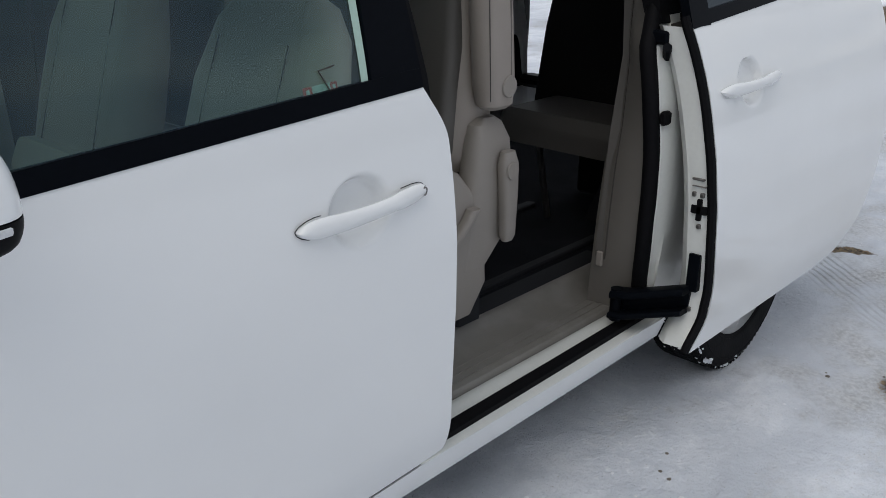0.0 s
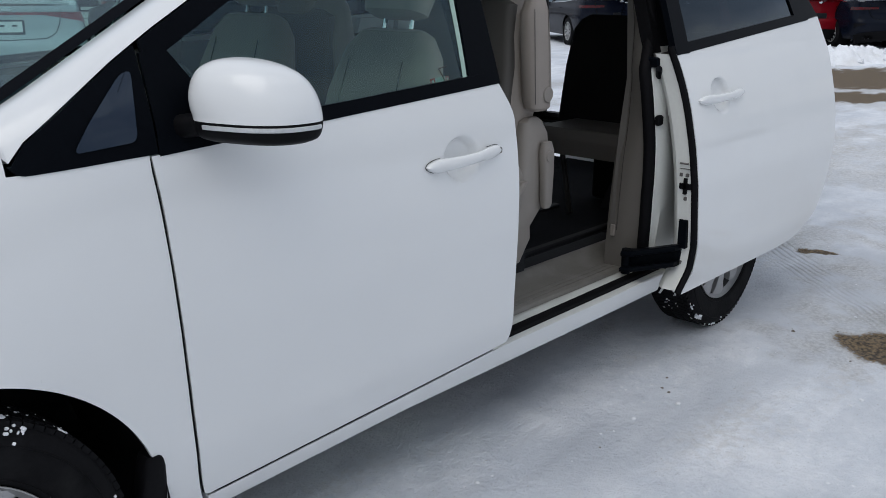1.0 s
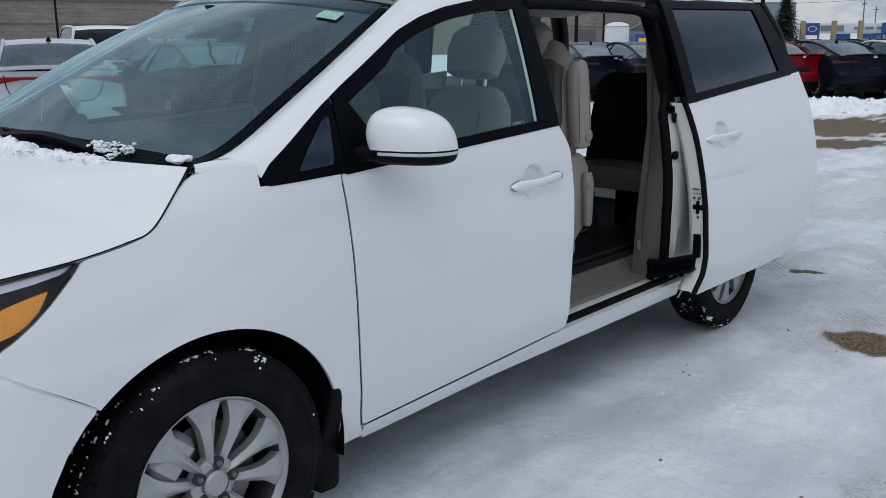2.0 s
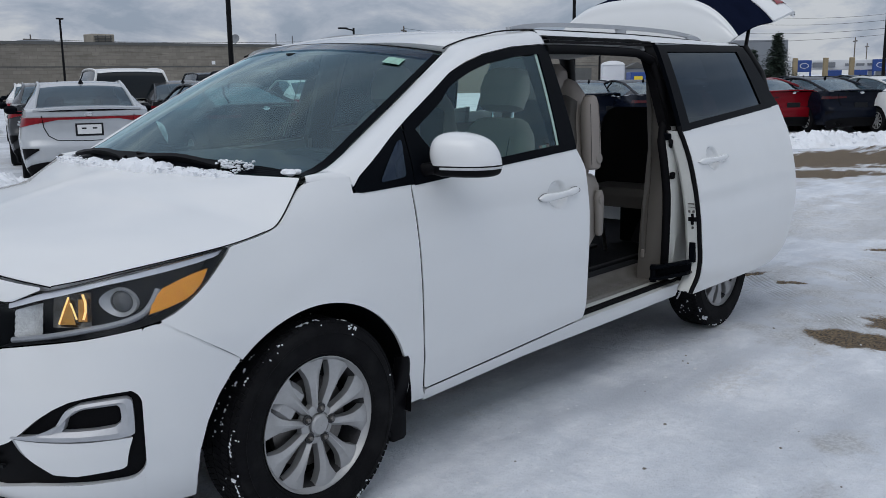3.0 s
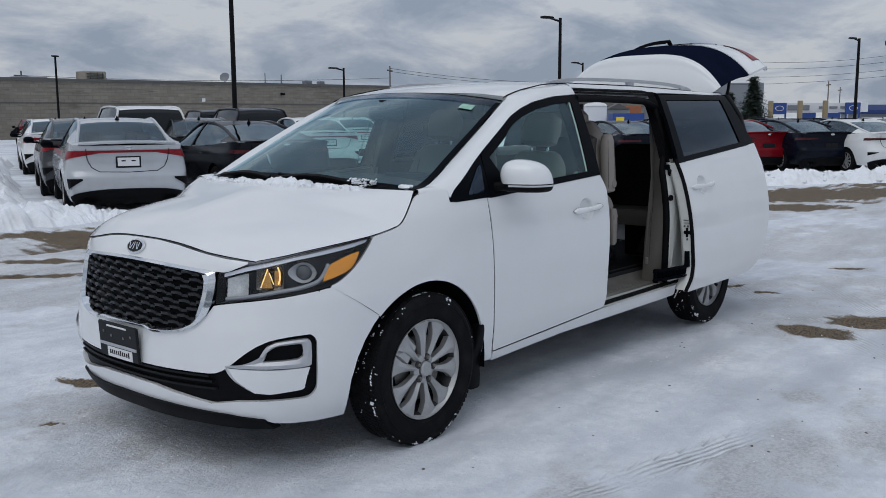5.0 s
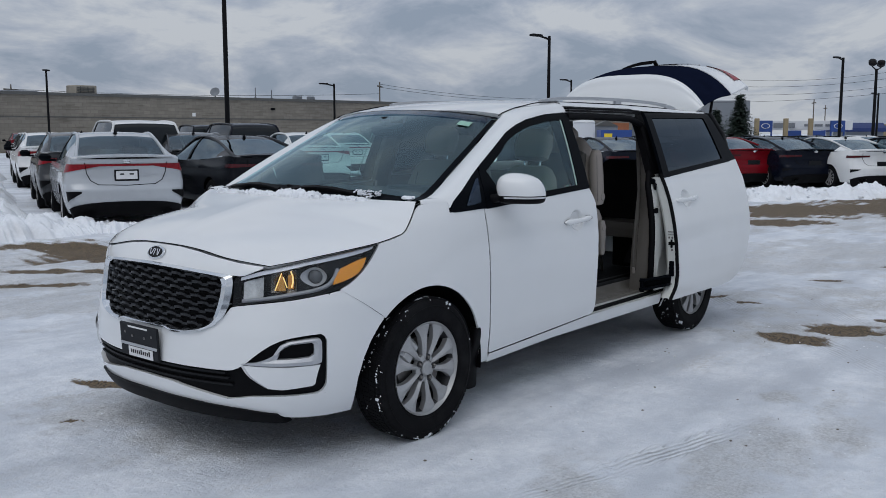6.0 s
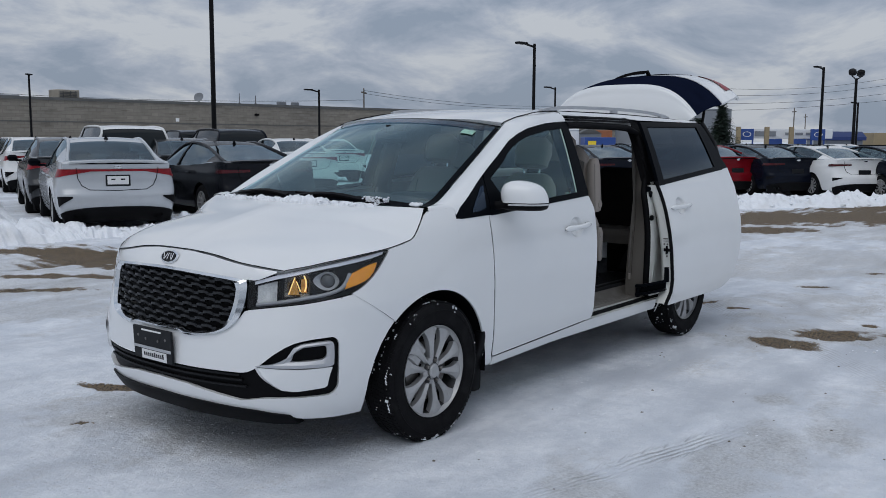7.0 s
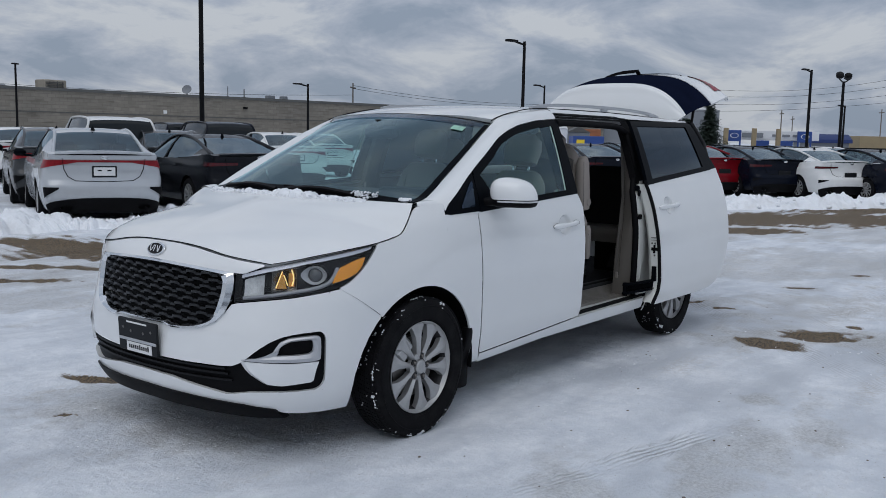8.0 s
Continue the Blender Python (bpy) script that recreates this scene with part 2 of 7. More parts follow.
def curve(pts, n):
    """A smooth line of n points through pts, of any dimension."""
    P = [np.array(p, float) for p in pts]
    P = [2 * P[0] - P[1]] + P + [2 * P[-1] - P[-2]]
    k, out = len(P) - 3, []
    for i in range(n):
        u = i / (n - 1) * k
        j = min(int(u), k - 1)
        u -= j
        a, b, c, d = P[j:j + 4]
        out.append(0.5 * (2 * b + (c - a) * u + (2 * a - 5 * b + 4 * c - d) * u * u + (3 * b - a - 3 * c + d) * u ** 3))
    return out


def line(pts, n):
    """n points evenly along straight pieces."""
    P = np.array(pts, float)
    d = np.concatenate([[0], np.cumsum(np.linalg.norm(np.diff(P, axis=0), axis=1))])
    return [np.array([np.interp(u, d, P[:, k]) for k in range(P.shape[1])]) for u in np.linspace(0, d[-1], n)]


def rounded(w, h, r, seg=4):
    """A rounded rectangle round the origin."""
    r = min(r, w / 2 * 0.99, h / 2 * 0.99)
    out = []
    for cx, cy, a0 in ((w / 2 - r, h / 2 - r, 0), (-w / 2 + r, h / 2 - r, 90), (-w / 2 + r, -h / 2 + r, 180), (w / 2 - r, -h / 2 + r, 270)):
        for k in range(seg + 1):
            a = radians(a0 + 90 * k / seg)
            out.append((cx + r * math.cos(a), cy + r * math.sin(a)))
    return out


def cushion(m, stations, seg=4):
    """A padded body: rings at heights z along m's axis; a station: z, y, x (offsets), width, depth, corner radius."""
    g, rings = Geo(), []
    for z, oy, ox, w, d, r in stations:
        rings.append([m @ Vector((ox + a, oy + b, z)) for a, b in rounded(w, d, r, seg)])
    return g.loft(rings)


# ---- the minivan's skin ----
# x runs rearwards from the front axle, y to its right, z up from the ground
PLAN = np.array(curve([(-.972, 0), (-.968, .15), (-.955, .28), (-.93, .40), (-.893, .52), (-.85, .62), (-.79, .72), (-.72, .80), (-.63, .868), (-.53, .915), (-.42, .943), (-.28, .957), (0, .965), (.4, .967), (1.0, .967), (2, .967), (3.0, .965), (3.5, .95), (3.85, .91), (4.0, .86), (4.09, .75), (4.13, .55), (4.145, .25), (4.15, 0)], 1200))
ARC = np.concatenate([[0], np.cumsum(np.hypot(*np.diff(PLAN, axis=0).T))])
SIDE_Z = (.2, .24, .30, .36, .45, .60, .75, .88, .98, 1.06, 1.12, 1.18, 1.30, 1.45, 1.60, 1.66, 1.70)
SIDE_Y = (.83, .865, .90, .918, .938, .952, .962, .962, .953, .943, .932, .920, .878, .82, .755, .72, .66)
NOSE_Z = (.18, .25, .32, .45, .60, .75, .87, .92, .98, 1.05)
NOSE_IN = (.09, .04, .015, 0, .01, .045, .065, .085, .13, .2)
# rounded versions of the two profiles
_z = np.linspace(.15, 1.75, 321)
_k = np.ones(13) / 13
SIDE_S = np.convolve(np.pad(np.interp(_z, SIDE_Z, SIDE_Y), 6, "edge"), _k, "valid")
NOSE_S = np.convolve(np.pad(np.interp(_z, NOSE_Z, NOSE_IN), 6, "edge"), _k, "valid")


def plan_at(s):
    return np.array([np.interp(s, ARC, PLAN[:, 0]), np.interp(s, ARC, PLAN[:, 1])])


def sx(x):
    """The girth of the place x on the van's side."""
    return float(np.interp(x, PLAN[:1100, 0], ARC[:1100]))


def skin(s, z, out=0.0):
    """The van's left skin at girth s from the nose and height z, pushed outwards."""
    s = max(s, 0.0)
    p = plan_at(s)
    d = plan_at(s + .012) - plan_at(max(s - .012, 0))
    d /= np.linalg.norm(d)
    n = np.array([-d[1], d[0]])
    side = .967 - np.interp(z, _z, SIDE_S)
    w = min(1, n[0] ** 2 * 1.3)
    f = np.clip((.35 - p[0]) / .6, 0, 1)
    f = f * f * (3 - 2 * f)
    side += f * (.045 * max(0, z - .75) / .24 + 3.6 * max(0, z - 1.04) ** 2)
    q = p - n * (side * (1 - w) + np.interp(z, _z, NOSE_S) * w - out)
    return (q[0], -q[1], z)


def side(x, z, out=0.0):
    return skin(sx(x), z, out)


def sheet(curves, n, m, fn=skin, rim=0.03, inward=None, smooth_across=True):
    """A panel lofted through curves in (girth, height), with its edges turned in by rim."""
    lines = [line(c, n) for c in curves]
    cols = []
    for j in range(n):
        pts = [l[j] for l in lines]
        cols.append(curve(pts, m) if smooth_across and len(pts) > 2 else line(pts, m))
    P = [[Vector(fn(*cols[j][i])) for j in range(n)] for i in range(m)]
    g = Geo().grid(P)
    if rim:
        edge = P[0][:-1] + [r[-1] for r in P[:-1]] + P[-1][:0:-1] + [r[0] for r in P[:0:-1]]
        c = sum(edge, Vector()) / len(edge)
        turned = []
        for p in edge:
            t = Vector(inward) if inward else Vector((0, 1, 0))
            turned.append(p + t.normalized() * rim + (c - p).normalized() * 0.002)
        g.grid([edge + edge[:1], turned + turned[:1]])
    return g


def X(*pts):
    """Points given as (x, z) on the side, as (girth, z)."""
    return [(sx(x), z) for x, z in pts]


van = thing("minivan", "white minivan with its sliding door and tailgate open, standing on snow", "minivan")


def both(name, geo, mat, label=""):
    """The same part on the van's left and right."""
    return part(name, geo, mat, van, label), part(name, geo.mirrored(), mat, van, label)


# wings, with the arch over the front wheel
def arch_z(x, c=0.0, rx=.443, zc=.325, rz=.439):
    return zc + rz * math.sqrt(max(0.0, 1 - ((x - c) / rx) ** 2))


def fender():
    g = Geo()
    cols = []
    for x, z0, z1 in ((-.535, .806, .812), (-.50, .784, .826), (-.46, .759, .849), (-.42, .733, .876), (-.38, .708, .907), (-.345, .686, .937), (-.305, .658, .972)):
        cols.append([(sx(x), z0), (sx(x), z1)])
    top = [(-.30, .978), (-.285, .992), (-.23, 1.0), (-.176, 1.009), (-.13, 1.02), (-.097, 1.034), (-.06, 1.068), (-.02, 1.108), (.02, 1.138), (.05, 1.152), (.10, 1.158), (.15, 1.161), (.20, 1.160)]
    for x in np.linspace(-.30, .20, 44):
        cols.append([(sx(x), arch_z(x)), (sx(x), float(np.interp(x, [p[0] for p in top], [p[1] for p in top])))])
    g.add(sheet(cols, 14, 100, rim=.012, smooth_across=False))
    cols = []
    for x in [*np.linspace(.20, .40, 16), *np.linspace(.405, .442, 14), .449]:
        cols.append([(sx(x), arch_z(x) if x < .4425 else .30), (sx(x), 1.106 + .004 * (x - .2) / .27)])
    cols.append([(sx(.456), .272), (sx(.468), 1.11)])
    g.add(sheet(cols, 14, 70, rim=.012, smooth_across=False))
    # the strip between arch and door
    rows = [X((.452, .268), (.575, .276)), X((.452, .33), (.538, .335)), X((.450, .5), (.513, .5)), X((.450, .79), (.487, .79)), X((.450, 1.0), (.474, 1.0)), X((.450, 1.106), (.466, 1.106))]
    g.add(sheet(rows, 6, 24, lambda s, z: skin(s, z, -.0012), rim=.03))
    return g


both("front_wing", fender(), WHITE)


def arch_lip(c, y, rx, rz, zc, a0, a1):
    """The turned-in lip and black lining of a wheel arch."""
    ang = [radians(a0 + (a1 - a0) * k / 72) for k in range(73)]
    r0 = [(c + rx * math.cos(a), zc + rz * math.sin(a)) for a in ang]
    rows = [[Vector(side(x, z)) + Vector((0, d, 0)) for x, z in r0] for d in (0.0, 0.010)]
    liner = [[Vector((c + (rx + .01) * math.cos(a), -y, zc + (rz + .01) * math.sin(a))) for a in ang if a < radians(150)] for y in (.93, .55)]
    return Geo().grid(rows), Geo().grid(liner)


lip, liner = arch_lip(0, .96, .443, .439, .325, -8, 132)
both("arch_lip", lip, WHITE)
both("wheel_arch_liner", liner, BLACK_TRIM)

# front doors
DOOR_Z = ((.322, .562, 1.600), (.336, .546, 1.618), (.42, .530, 1.626), (.56, .514, 1.615), (.75, .497, 1.606), (.9, .486, 1.604), (1.0, .481, 1.600), (1.05, .477, 1.592), (1.108, .472, 1.568))


def belt(x):
    return 1.108 + .060 * (x - .47) / 1.05


def hollow(s, z, x0, z0, rx=.074, rz=.064):
    """How far the skin sinks behind a door grip."""
    q = math.hypot((s - sx(x0)) / rx, (z - z0) / rz)
    u = min(1, max(0, (1.0 - q) / .30))
    return -.020 * u * u * (3 - 2 * u) - .006 * min(1, max(0, 1 - q))


def front_door():
    rows = []
    for z, x0, x1 in DOOR_Z[:-1]:
        up = .055 * max(0, (z - .9)) / .2
        lo = .048 * max(0, (.45 - z) / .11)
        rows.append([(sx(x0 + (x1 - x0) * k / 10), z + (up + lo) * k / 10) for k in range(11)])
    rows.append([(sx(.472 + (1.546 - .472) * k / 10), belt(.472 + (1.546 - .472) * k / 10)) for k in range(11)])
    return sheet(rows, 170, 150, lambda s, z: skin(s, z, hollow(s, z, 1.366, .984)), rim=.035)


both("front_door", front_door(), WHITE)
inner = sheet([X((.56, .40), (1.57, .44)), X((.52, .8), (1.56, .8)), X((.48, 1.10), (1.53, 1.16))], 20, 12, lambda s, z: skin(s, z, -.075), rim=0)
both("door_card", inner, BEIGE_TRIM)


def handle_half(u):
    """Half the height of a door grip along its length."""
    return float(np.interp(u, [0, .012, .035, .075, .13, .24, .40, .60, .70, .76, .88, .95, .985, 1], [.001, .0062, .0105, .0150, .0178, .0172, .0152, .0142, .0146, .0168, .0165, .0135, .0075, .001]))


def door_handle(x0, x1, z0, z1, fn):
    """A grip over a round scoop, wider at its ends."""
    g = Geo()
    rings = []
    for k in range(61):
        u = k / 60
        x, z = x0 + (x1 - x0) * u, z0 + (z1 - z0) * u - .003 * math.sin(math.pi * u)
        c = Vector(fn(x, z, .016 * math.sin(math.pi * u) ** .5 + .003))
        rings.append([c + Vector((0, math.cos(a) * .010, math.sin(a) * handle_half(u))) for a in (2 * math.pi * j / 16 for j in range(16))])
    g.loft(rings)
    return g


HANDLE = (1.222, 1.519, .980, .993)
both("door_handle", door_handle(*HANDLE, side), WHITE)


def grip_edge(u, sign):
    x = HANDLE[0] + (HANDLE[1] - HANDLE[0]) * u
    z = HANDLE[2] + (HANDLE[3] - HANDLE[2]) * u - .003 * math.sin(math.pi * u)
    return side(x + (.0012 if u > .5 else -.0012), z + sign * (handle_half(u) + .0006), .0012 + .009 * math.sin(math.pi * u) ** .5)


for lo, hi in ((0.0, .17), (1.0, .78)):
    us = [lo + (hi - lo) * (k / 16) ** 1.6 for k in range(17)]
    gap = Geo().tube([grip_edge(u, 1) for u in us[::-1]] + [grip_edge(u, -1) for u in us[1:11]], .0008, 5)
    part("handle_gap", gap, RUBBER, van)
keyhole = Geo().lathe([(.009, .006), (.0085, .010), (.006, .010), (.005, .006), (.001, .006)], Matrix.Translation(side(1.505, .992, .009)) @ Matrix.Rotation(radians(90), 4, 'X') @ Matrix.Scale(.72, 4, (1, 0, 0)), 20)
part("keyhole", keyhole, STEEL, van, "small chrome lock in the door handle")

def shut_line(pts, w=.0048, fn=None):
    """The dark rubber seen in the gap between two panels."""
    return Geo().tube([(fn or side)(x, z, -.004) for x, z in line(pts, 60)], w / 2, 6)


both("door_seal", shut_line([(.469, 1.105), (.473, 1.05), (.477, 1.0), (.482, .9), (.493, .75), (.510, .56), (.526, .42), (.541, .338), (.558, .319), (.61, .320), (1.0, .341), (1.60, .3755)]), RUBBER)
both("bonnet_seal", Geo().tube([Vector(p) + Vector((.002, -.001, .0)) for p in curve([(-.735, -.665, .917), (-.66, -.742, .936), (-.594, -.795, .953), (-.45, -.86, .977), (-.295, -.887, .995), (-.176, -.890, 1.014), (-.10, -.888, 1.036), (-.02, -.868, 1.112), (.045, -.834, 1.166)], 40)], .0019, 6), RUBBER)
both("bonnet_front_seal", Geo().tube([Vector(p) + Vector((.0, 0, -.003)) for p in curve([(-.842, 0, .984), (-.836, -.15, .981), (-.825, -.30, .968), (-.812, -.44, .946), (-.782, -.55, .932), (-.735, -.665, .917)], 24)], .0022, 6), RUBBER)
both("bumper_joint", sheet([X((-.545, .80), (-.31, .648)), X((-.525, .815), (-.295, .664))], 14, 3, lambda s, z: skin(s, z, -.002), rim=0), WHITE)
both("bumper_seal", Geo().tube([side(x, z, -.0012) for x, z in line([(-.535, .808), (-.303, .657)], 10)], .0008, 5), RUBBER)

# window frames and glass of the front doors
FRAME_TOP = [(.207, 1.118), (.24, 1.157), (.335, 1.222), (.435, 1.286), (.536, 1.342), (.667, 1.409), (.84, 1.500), (.96, 1.543), (1.093, 1.577), (1.297, 1.608), (1.56, 1.626)]


def top_at(x):
    return float(np.interp(x, [p[0] for p in FRAME_TOP], [p[1] for p in FRAME_TOP]))


def band(outer, inner_, n, fn, rim=.012):
    """A strip between two lines on the skin."""
    return sheet([outer, inner_], n, 4, fn, rim=rim, smooth_across=False)


def quarter_window():
    fn = lambda s, z: skin(s, z, .002)
    xs = [.206 + .281 * (k / 28) ** 1.7 for k in range(29)]
    low, high = [], []
    for x in xs:
        base_, top_ = 1.103 + .030 * (x - .2), max(top_at(x), 1.112)
        round_ = .018 * (1 - min(1, (x - .206) / .026)) ** 2
        low.append((sx(x), base_ + round_ * .9))
        high.append((sx(x), max(base_ + round_ * .9 + .001, top_ - round_ * .2)))
    return sheet([low, high], 40, 8, fn, rim=.012, smooth_across=False)


both("quarter_frame", quarter_window(), GLOSS_BLACK)


def rounded_pane(corners, r, fn):
    """A pane with rounded corners, fanned from its middle."""
    loop = []
    n = len(corners)
    for k in range(n):
        p, a, b = (Vector(corners[q % n]) for q in (k, k - 1, k + 1))
        u, w = (a - p).normalized() * r, (b - p).normalized() * r
        for i in range(7):
            t = i / 6
            loop.append((p + u) * (1 - t) ** 2 + p * 2 * t * (1 - t) + (p + w) * t ** 2)
    mid = sum(loop, Vector((0, 0))) / len(loop)
    return Geo().grid([[Vector(fn(sx(x), z)) for x, z in ((mid + (q - mid) * f) for q in loop + loop[:1])] for f in (.02, .5, 1)])


pane = rounded_pane(((.318, 1.132), (.446, 1.140), (.466, 1.272), (.440, 1.264), (.355, 1.180)), .016, lambda s, z: skin(s, z, .006))
both("quarter_pane", pane, glass("quarter_glass", (.08, .11, .15), base=.075, mirror=(.55, .72, 1.0)))


def door_frame():
    fn = lambda s, z: skin(s, z, .002)
    g = Geo()
    xs = list(np.linspace(.50, 1.535, 30))
    # header over the glass
    g.add(band([(sx(x), top_at(x)) for x in xs], [(sx(x), max(top_at(x) - .038 - .012 * (x < .75), 1.12)) for x in xs], 40, fn))
    # belt strip
    xb = np.linspace(.49, 1.546, 12)
    g.add(band([(sx(x), belt(x) - .003) for x in xb], [(sx(x), belt(x) + .030) for x in xb], 20, fn))
    # post beside the middle pillar
    zs = np.linspace(1.17, 1.62, 10)
    g.add(sheet([[(sx(1.425 + .058 * (z - 1.17) / .45), z) for z in zs], [(sx(1.548 + .012 * (z - 1.17) / .45), z) for z in zs]], 14, 5, fn, rim=.02, smooth_across=False))
    # mirror sail in the front corner
    g.add(sheet([X((.492, 1.112), (.70, 1.125)), X((.492, 1.20), (.62, 1.21)), X((.494, 1.30), (.545, 1.318))], 8, 8, fn, rim=.012))
    return g


both("door_window_frame", door_frame(), GLOSS_BLACK)


def door_glass():
    xs = np.linspace(.56, 1.47, 24)
    return sheet([[(sx(x), belt(x) + .015) for x in xs], [(sx(x), max(top_at(x) - .03, belt(x) + .05)) for x in xs]], 24, 8, lambda s, z: skin(s, z, -.004), rim=0)


both("door_pane", door_glass(), CLEAR)
STICKER_RED = material("red_sticker", (.26, .045, .04), .6, vary=.25, scale=90)
STICKER_PALE = material("pale_sticker", (.22, .27, .25), .6, vary=.5, scale=160)


def on_pane(x0, x1, z0, z1, o=-.0055):
    return sheet([X((x0, z0), (x1, z0 + .07 * (x1 - x0))), X((x0, z1), (x1, z1 + .07 * (x1 - x0)))], 3, 2, lambda s, z: skin(s, z, o), rim=0)


stick = part("window_sticker", on_pane(1.284, 1.303, 1.180, 1.196), STICKER_RED, van, "small red and white sticker in the window")
part("sticker_panel", on_pane(1.303, 1.342, 1.183, 1.1965), STICKER_PALE, stick)
part("sticker_end", on_pane(1.342, 1.357, 1.186, 1.1985), STICKER_RED, stick)
for x, z, w, h in ((1.290, 1.185, .007, .007), (1.3465, 1.189, .006, .006)):
    part("sticker_mark", on_pane(x, x + w, z, z + h, -.0050), STICKER_PALE, stick)
part("etched_mark", Geo().tube([side(x, z, -.0025) for x, z in ((1.357, 1.224), (1.340, 1.221), (1.322, 1.219), (1.328, 1.207), (1.338, 1.185))], .0014, 5), SEAM, van)
zs = np.linspace(1.18, 1.59, 10)
edge = sheet([[(sx(1.405 + .050 * (z - 1.17) / .45), z) for z in zs], [(sx(1.421 + .053 * (z - 1.17) / .45), z) for z in zs]], 10, 2, lambda s, z: skin(s, z, -.002), rim=0, smooth_across=False)
CHANNEL = material("pale_window_channel", (0.36, 0.50, 0.43), 0.35, vary=0.1)
part("window_channel", edge, CHANNEL, van)
slim = sheet([[(sx(1.378 + .065 * (z - 1.17) / .45), z) for z in zs], [(sx(1.384 + .067 * (z - 1.17) / .45), z) for z in zs]], 10, 2, lambda s, z: skin(s, z, -.002), rim=0, smooth_across=False)
part("window_channel", slim.mirrored(), CHANNEL, van)

# pillars beside the windscreen and the roof's side rails
SCREEN_EDGE = [(.070, -.808, 1.163), (.171, -.80, 1.178), (.264, -.785, 1.2145), (.402, -.757, 1.284), (.545, -.732, 1.359), (.694, -.708, 1.439), (.845, -.686, 1.524), (.955, -.671, 1.586), (1.02, -.662, 1.618), (1.2, -.655, 1.655), (1.55, -.65, 1.690)]


def pillar():
    outer = [Vector(side(x, z)) for x, z in ((.045, 1.152), (.10, 1.158), (.15, 1.161), (.203, 1.160), (.209, 1.128))] + [Vector(side(x, z + .004)) for x, z in line(FRAME_TOP[1:], 46)]
    inner_ = [Vector(p) for p in curve(SCREEN_EDGE, 51)]
    rows = []
    for k in range(7):
        u = k / 6
        bulge = .020 * math.sin(math.pi * u)
        rows.append([a.lerp(b, u) + Vector((-.2, -.6, .6)).normalized() * bulge for a, b in zip(outer, inner_)])
    g = Geo().grid(rows)
    g.grid([rows[-1], [p + Vector((0, .012, -.02)) for p in rows[-1]]])
    g.grid([[p + Vector((0, .03, -.004)) for p in rows[0]], rows[0]])
    return g


both("windscreen_pillar", pillar(), WHITE)


def rear_rail():
    """The body's side above the sliding door, back to the tail."""
    xs = np.linspace(1.56, 3.78, 24)
    lo = [Vector(side(x, 1.668 - .004 * (x > 2.5))) if x < 2.52 else Vector(side(x, 1.655)) for x in xs]
    hi = [Vector((x, -.65 + .02 * max(0, (x - 3.2)) / .6, 1.692 - .03 * max(0, (x - 2.6)) / 1.2)) for x in xs]
    rows = [[a.lerp(b, u) + Vector((0, -.4, .9)).normalized() * (.012 * math.sin(math.pi * u)) for a, b in zip(lo, hi)] for u in (0, .25, .5, .75, 1)]
    g = Geo().grid(rows)
    g.grid([[p + Vector((0, .03, -.002)) for p in rows[0]], rows[0]])
    return g


both("roof_side_rail", rear_rail(), WHITE)


def roof():
    def mid(x):
        return float(np.interp(x, [.83, 1.0, 1.2, 1.5, 2.0, 2.6, 3.2, 3.6, 3.82], [1.632, 1.667, 1.693, 1.713, 1.726, 1.727, 1.718, 1.704, 1.692]))

    rows = []
    for u in np.linspace(0, 1, 30):
        row = []
        for v in np.linspace(-1, 1, 21):
            x0 = .83 + .15 * abs(v) ** 2.2
            x = x0 + (3.80 - x0) * u
            half = float(np.interp(x, [.9, 1.2, 1.6, 3.2, 3.8], [.672, .652, .645, .645, .63]))
            edge_z = float(np.interp(x, [.97, 1.02, 1.2, 1.55, 2.6, 3.8], [1.606, 1.620, 1.657, 1.688, 1.690, 1.662]))
            c = mid(x)
            row.append(Vector((x, v * half, c - (c - edge_z) * abs(v) ** 2.6)))
        rows.append(row)
    g = Geo().grid(rows, flip=True)
    g.grid([rows[0], [p + Vector((.02, 0, -.03)) for p in rows[0]]])
    return g


part("roof", roof(), WHITE, van)
ditch = Geo().tube([p + np.array([0, .002, .001]) for p in curve([(.955, -.668, 1.600), (1.02, -.661, 1.621), (1.2, -.655, 1.658), (1.55, -.648, 1.692), (2.6, -.645, 1.694), (3.7, -.632, 1.668)], 40)], .0035, 6)
both("roof_ditch_strip", ditch, BLACK_TRIM)


def roof_rail():
    g = Geo()
    path = curve([(1.44, -.625, 1.694), (1.58, -.63, 1.712), (1.85, -.63, 1.725), (2.4, -.63, 1.730), (2.9, -.625, 1.722), (3.2, -.62, 1.702), (3.32, -.615, 1.682)], 40)
    g.ribbon(path, .026, .020, (0, 0, 1))
    for x, z in ((1.58, 1.708), (2.4, 1.722), (3.18, 1.708)):
        g.box((x, -.628, z - .02), (.09, .022, .05), .006)
    return g


both("roof_rail", roof_rail(), SATIN)


# windscreen
SCREEN_SIDE = curve(SCREEN_EDGE[:8], 61)


def screen_point(u, v, out=0.0):
    """u from base to top, v across from -1 to 1."""
    e = SCREEN_SIDE[int(round(u * 60))]
    c = np.array([-.085 + .92 * u - .02 * math.sin(math.pi * u), 0, 1.176 + .462 * u + .045 * math.sin(math.pi * u)])
    k = 1 - abs(v) ** 2.3
    p = np.array([e[0] + (c[0] - e[0]) * k, (abs(e[1]) - .006) * v, e[2] + (c[2] - e[2]) * k])
    return Vector(p) + Vector((-.5, 0, .86)) * out


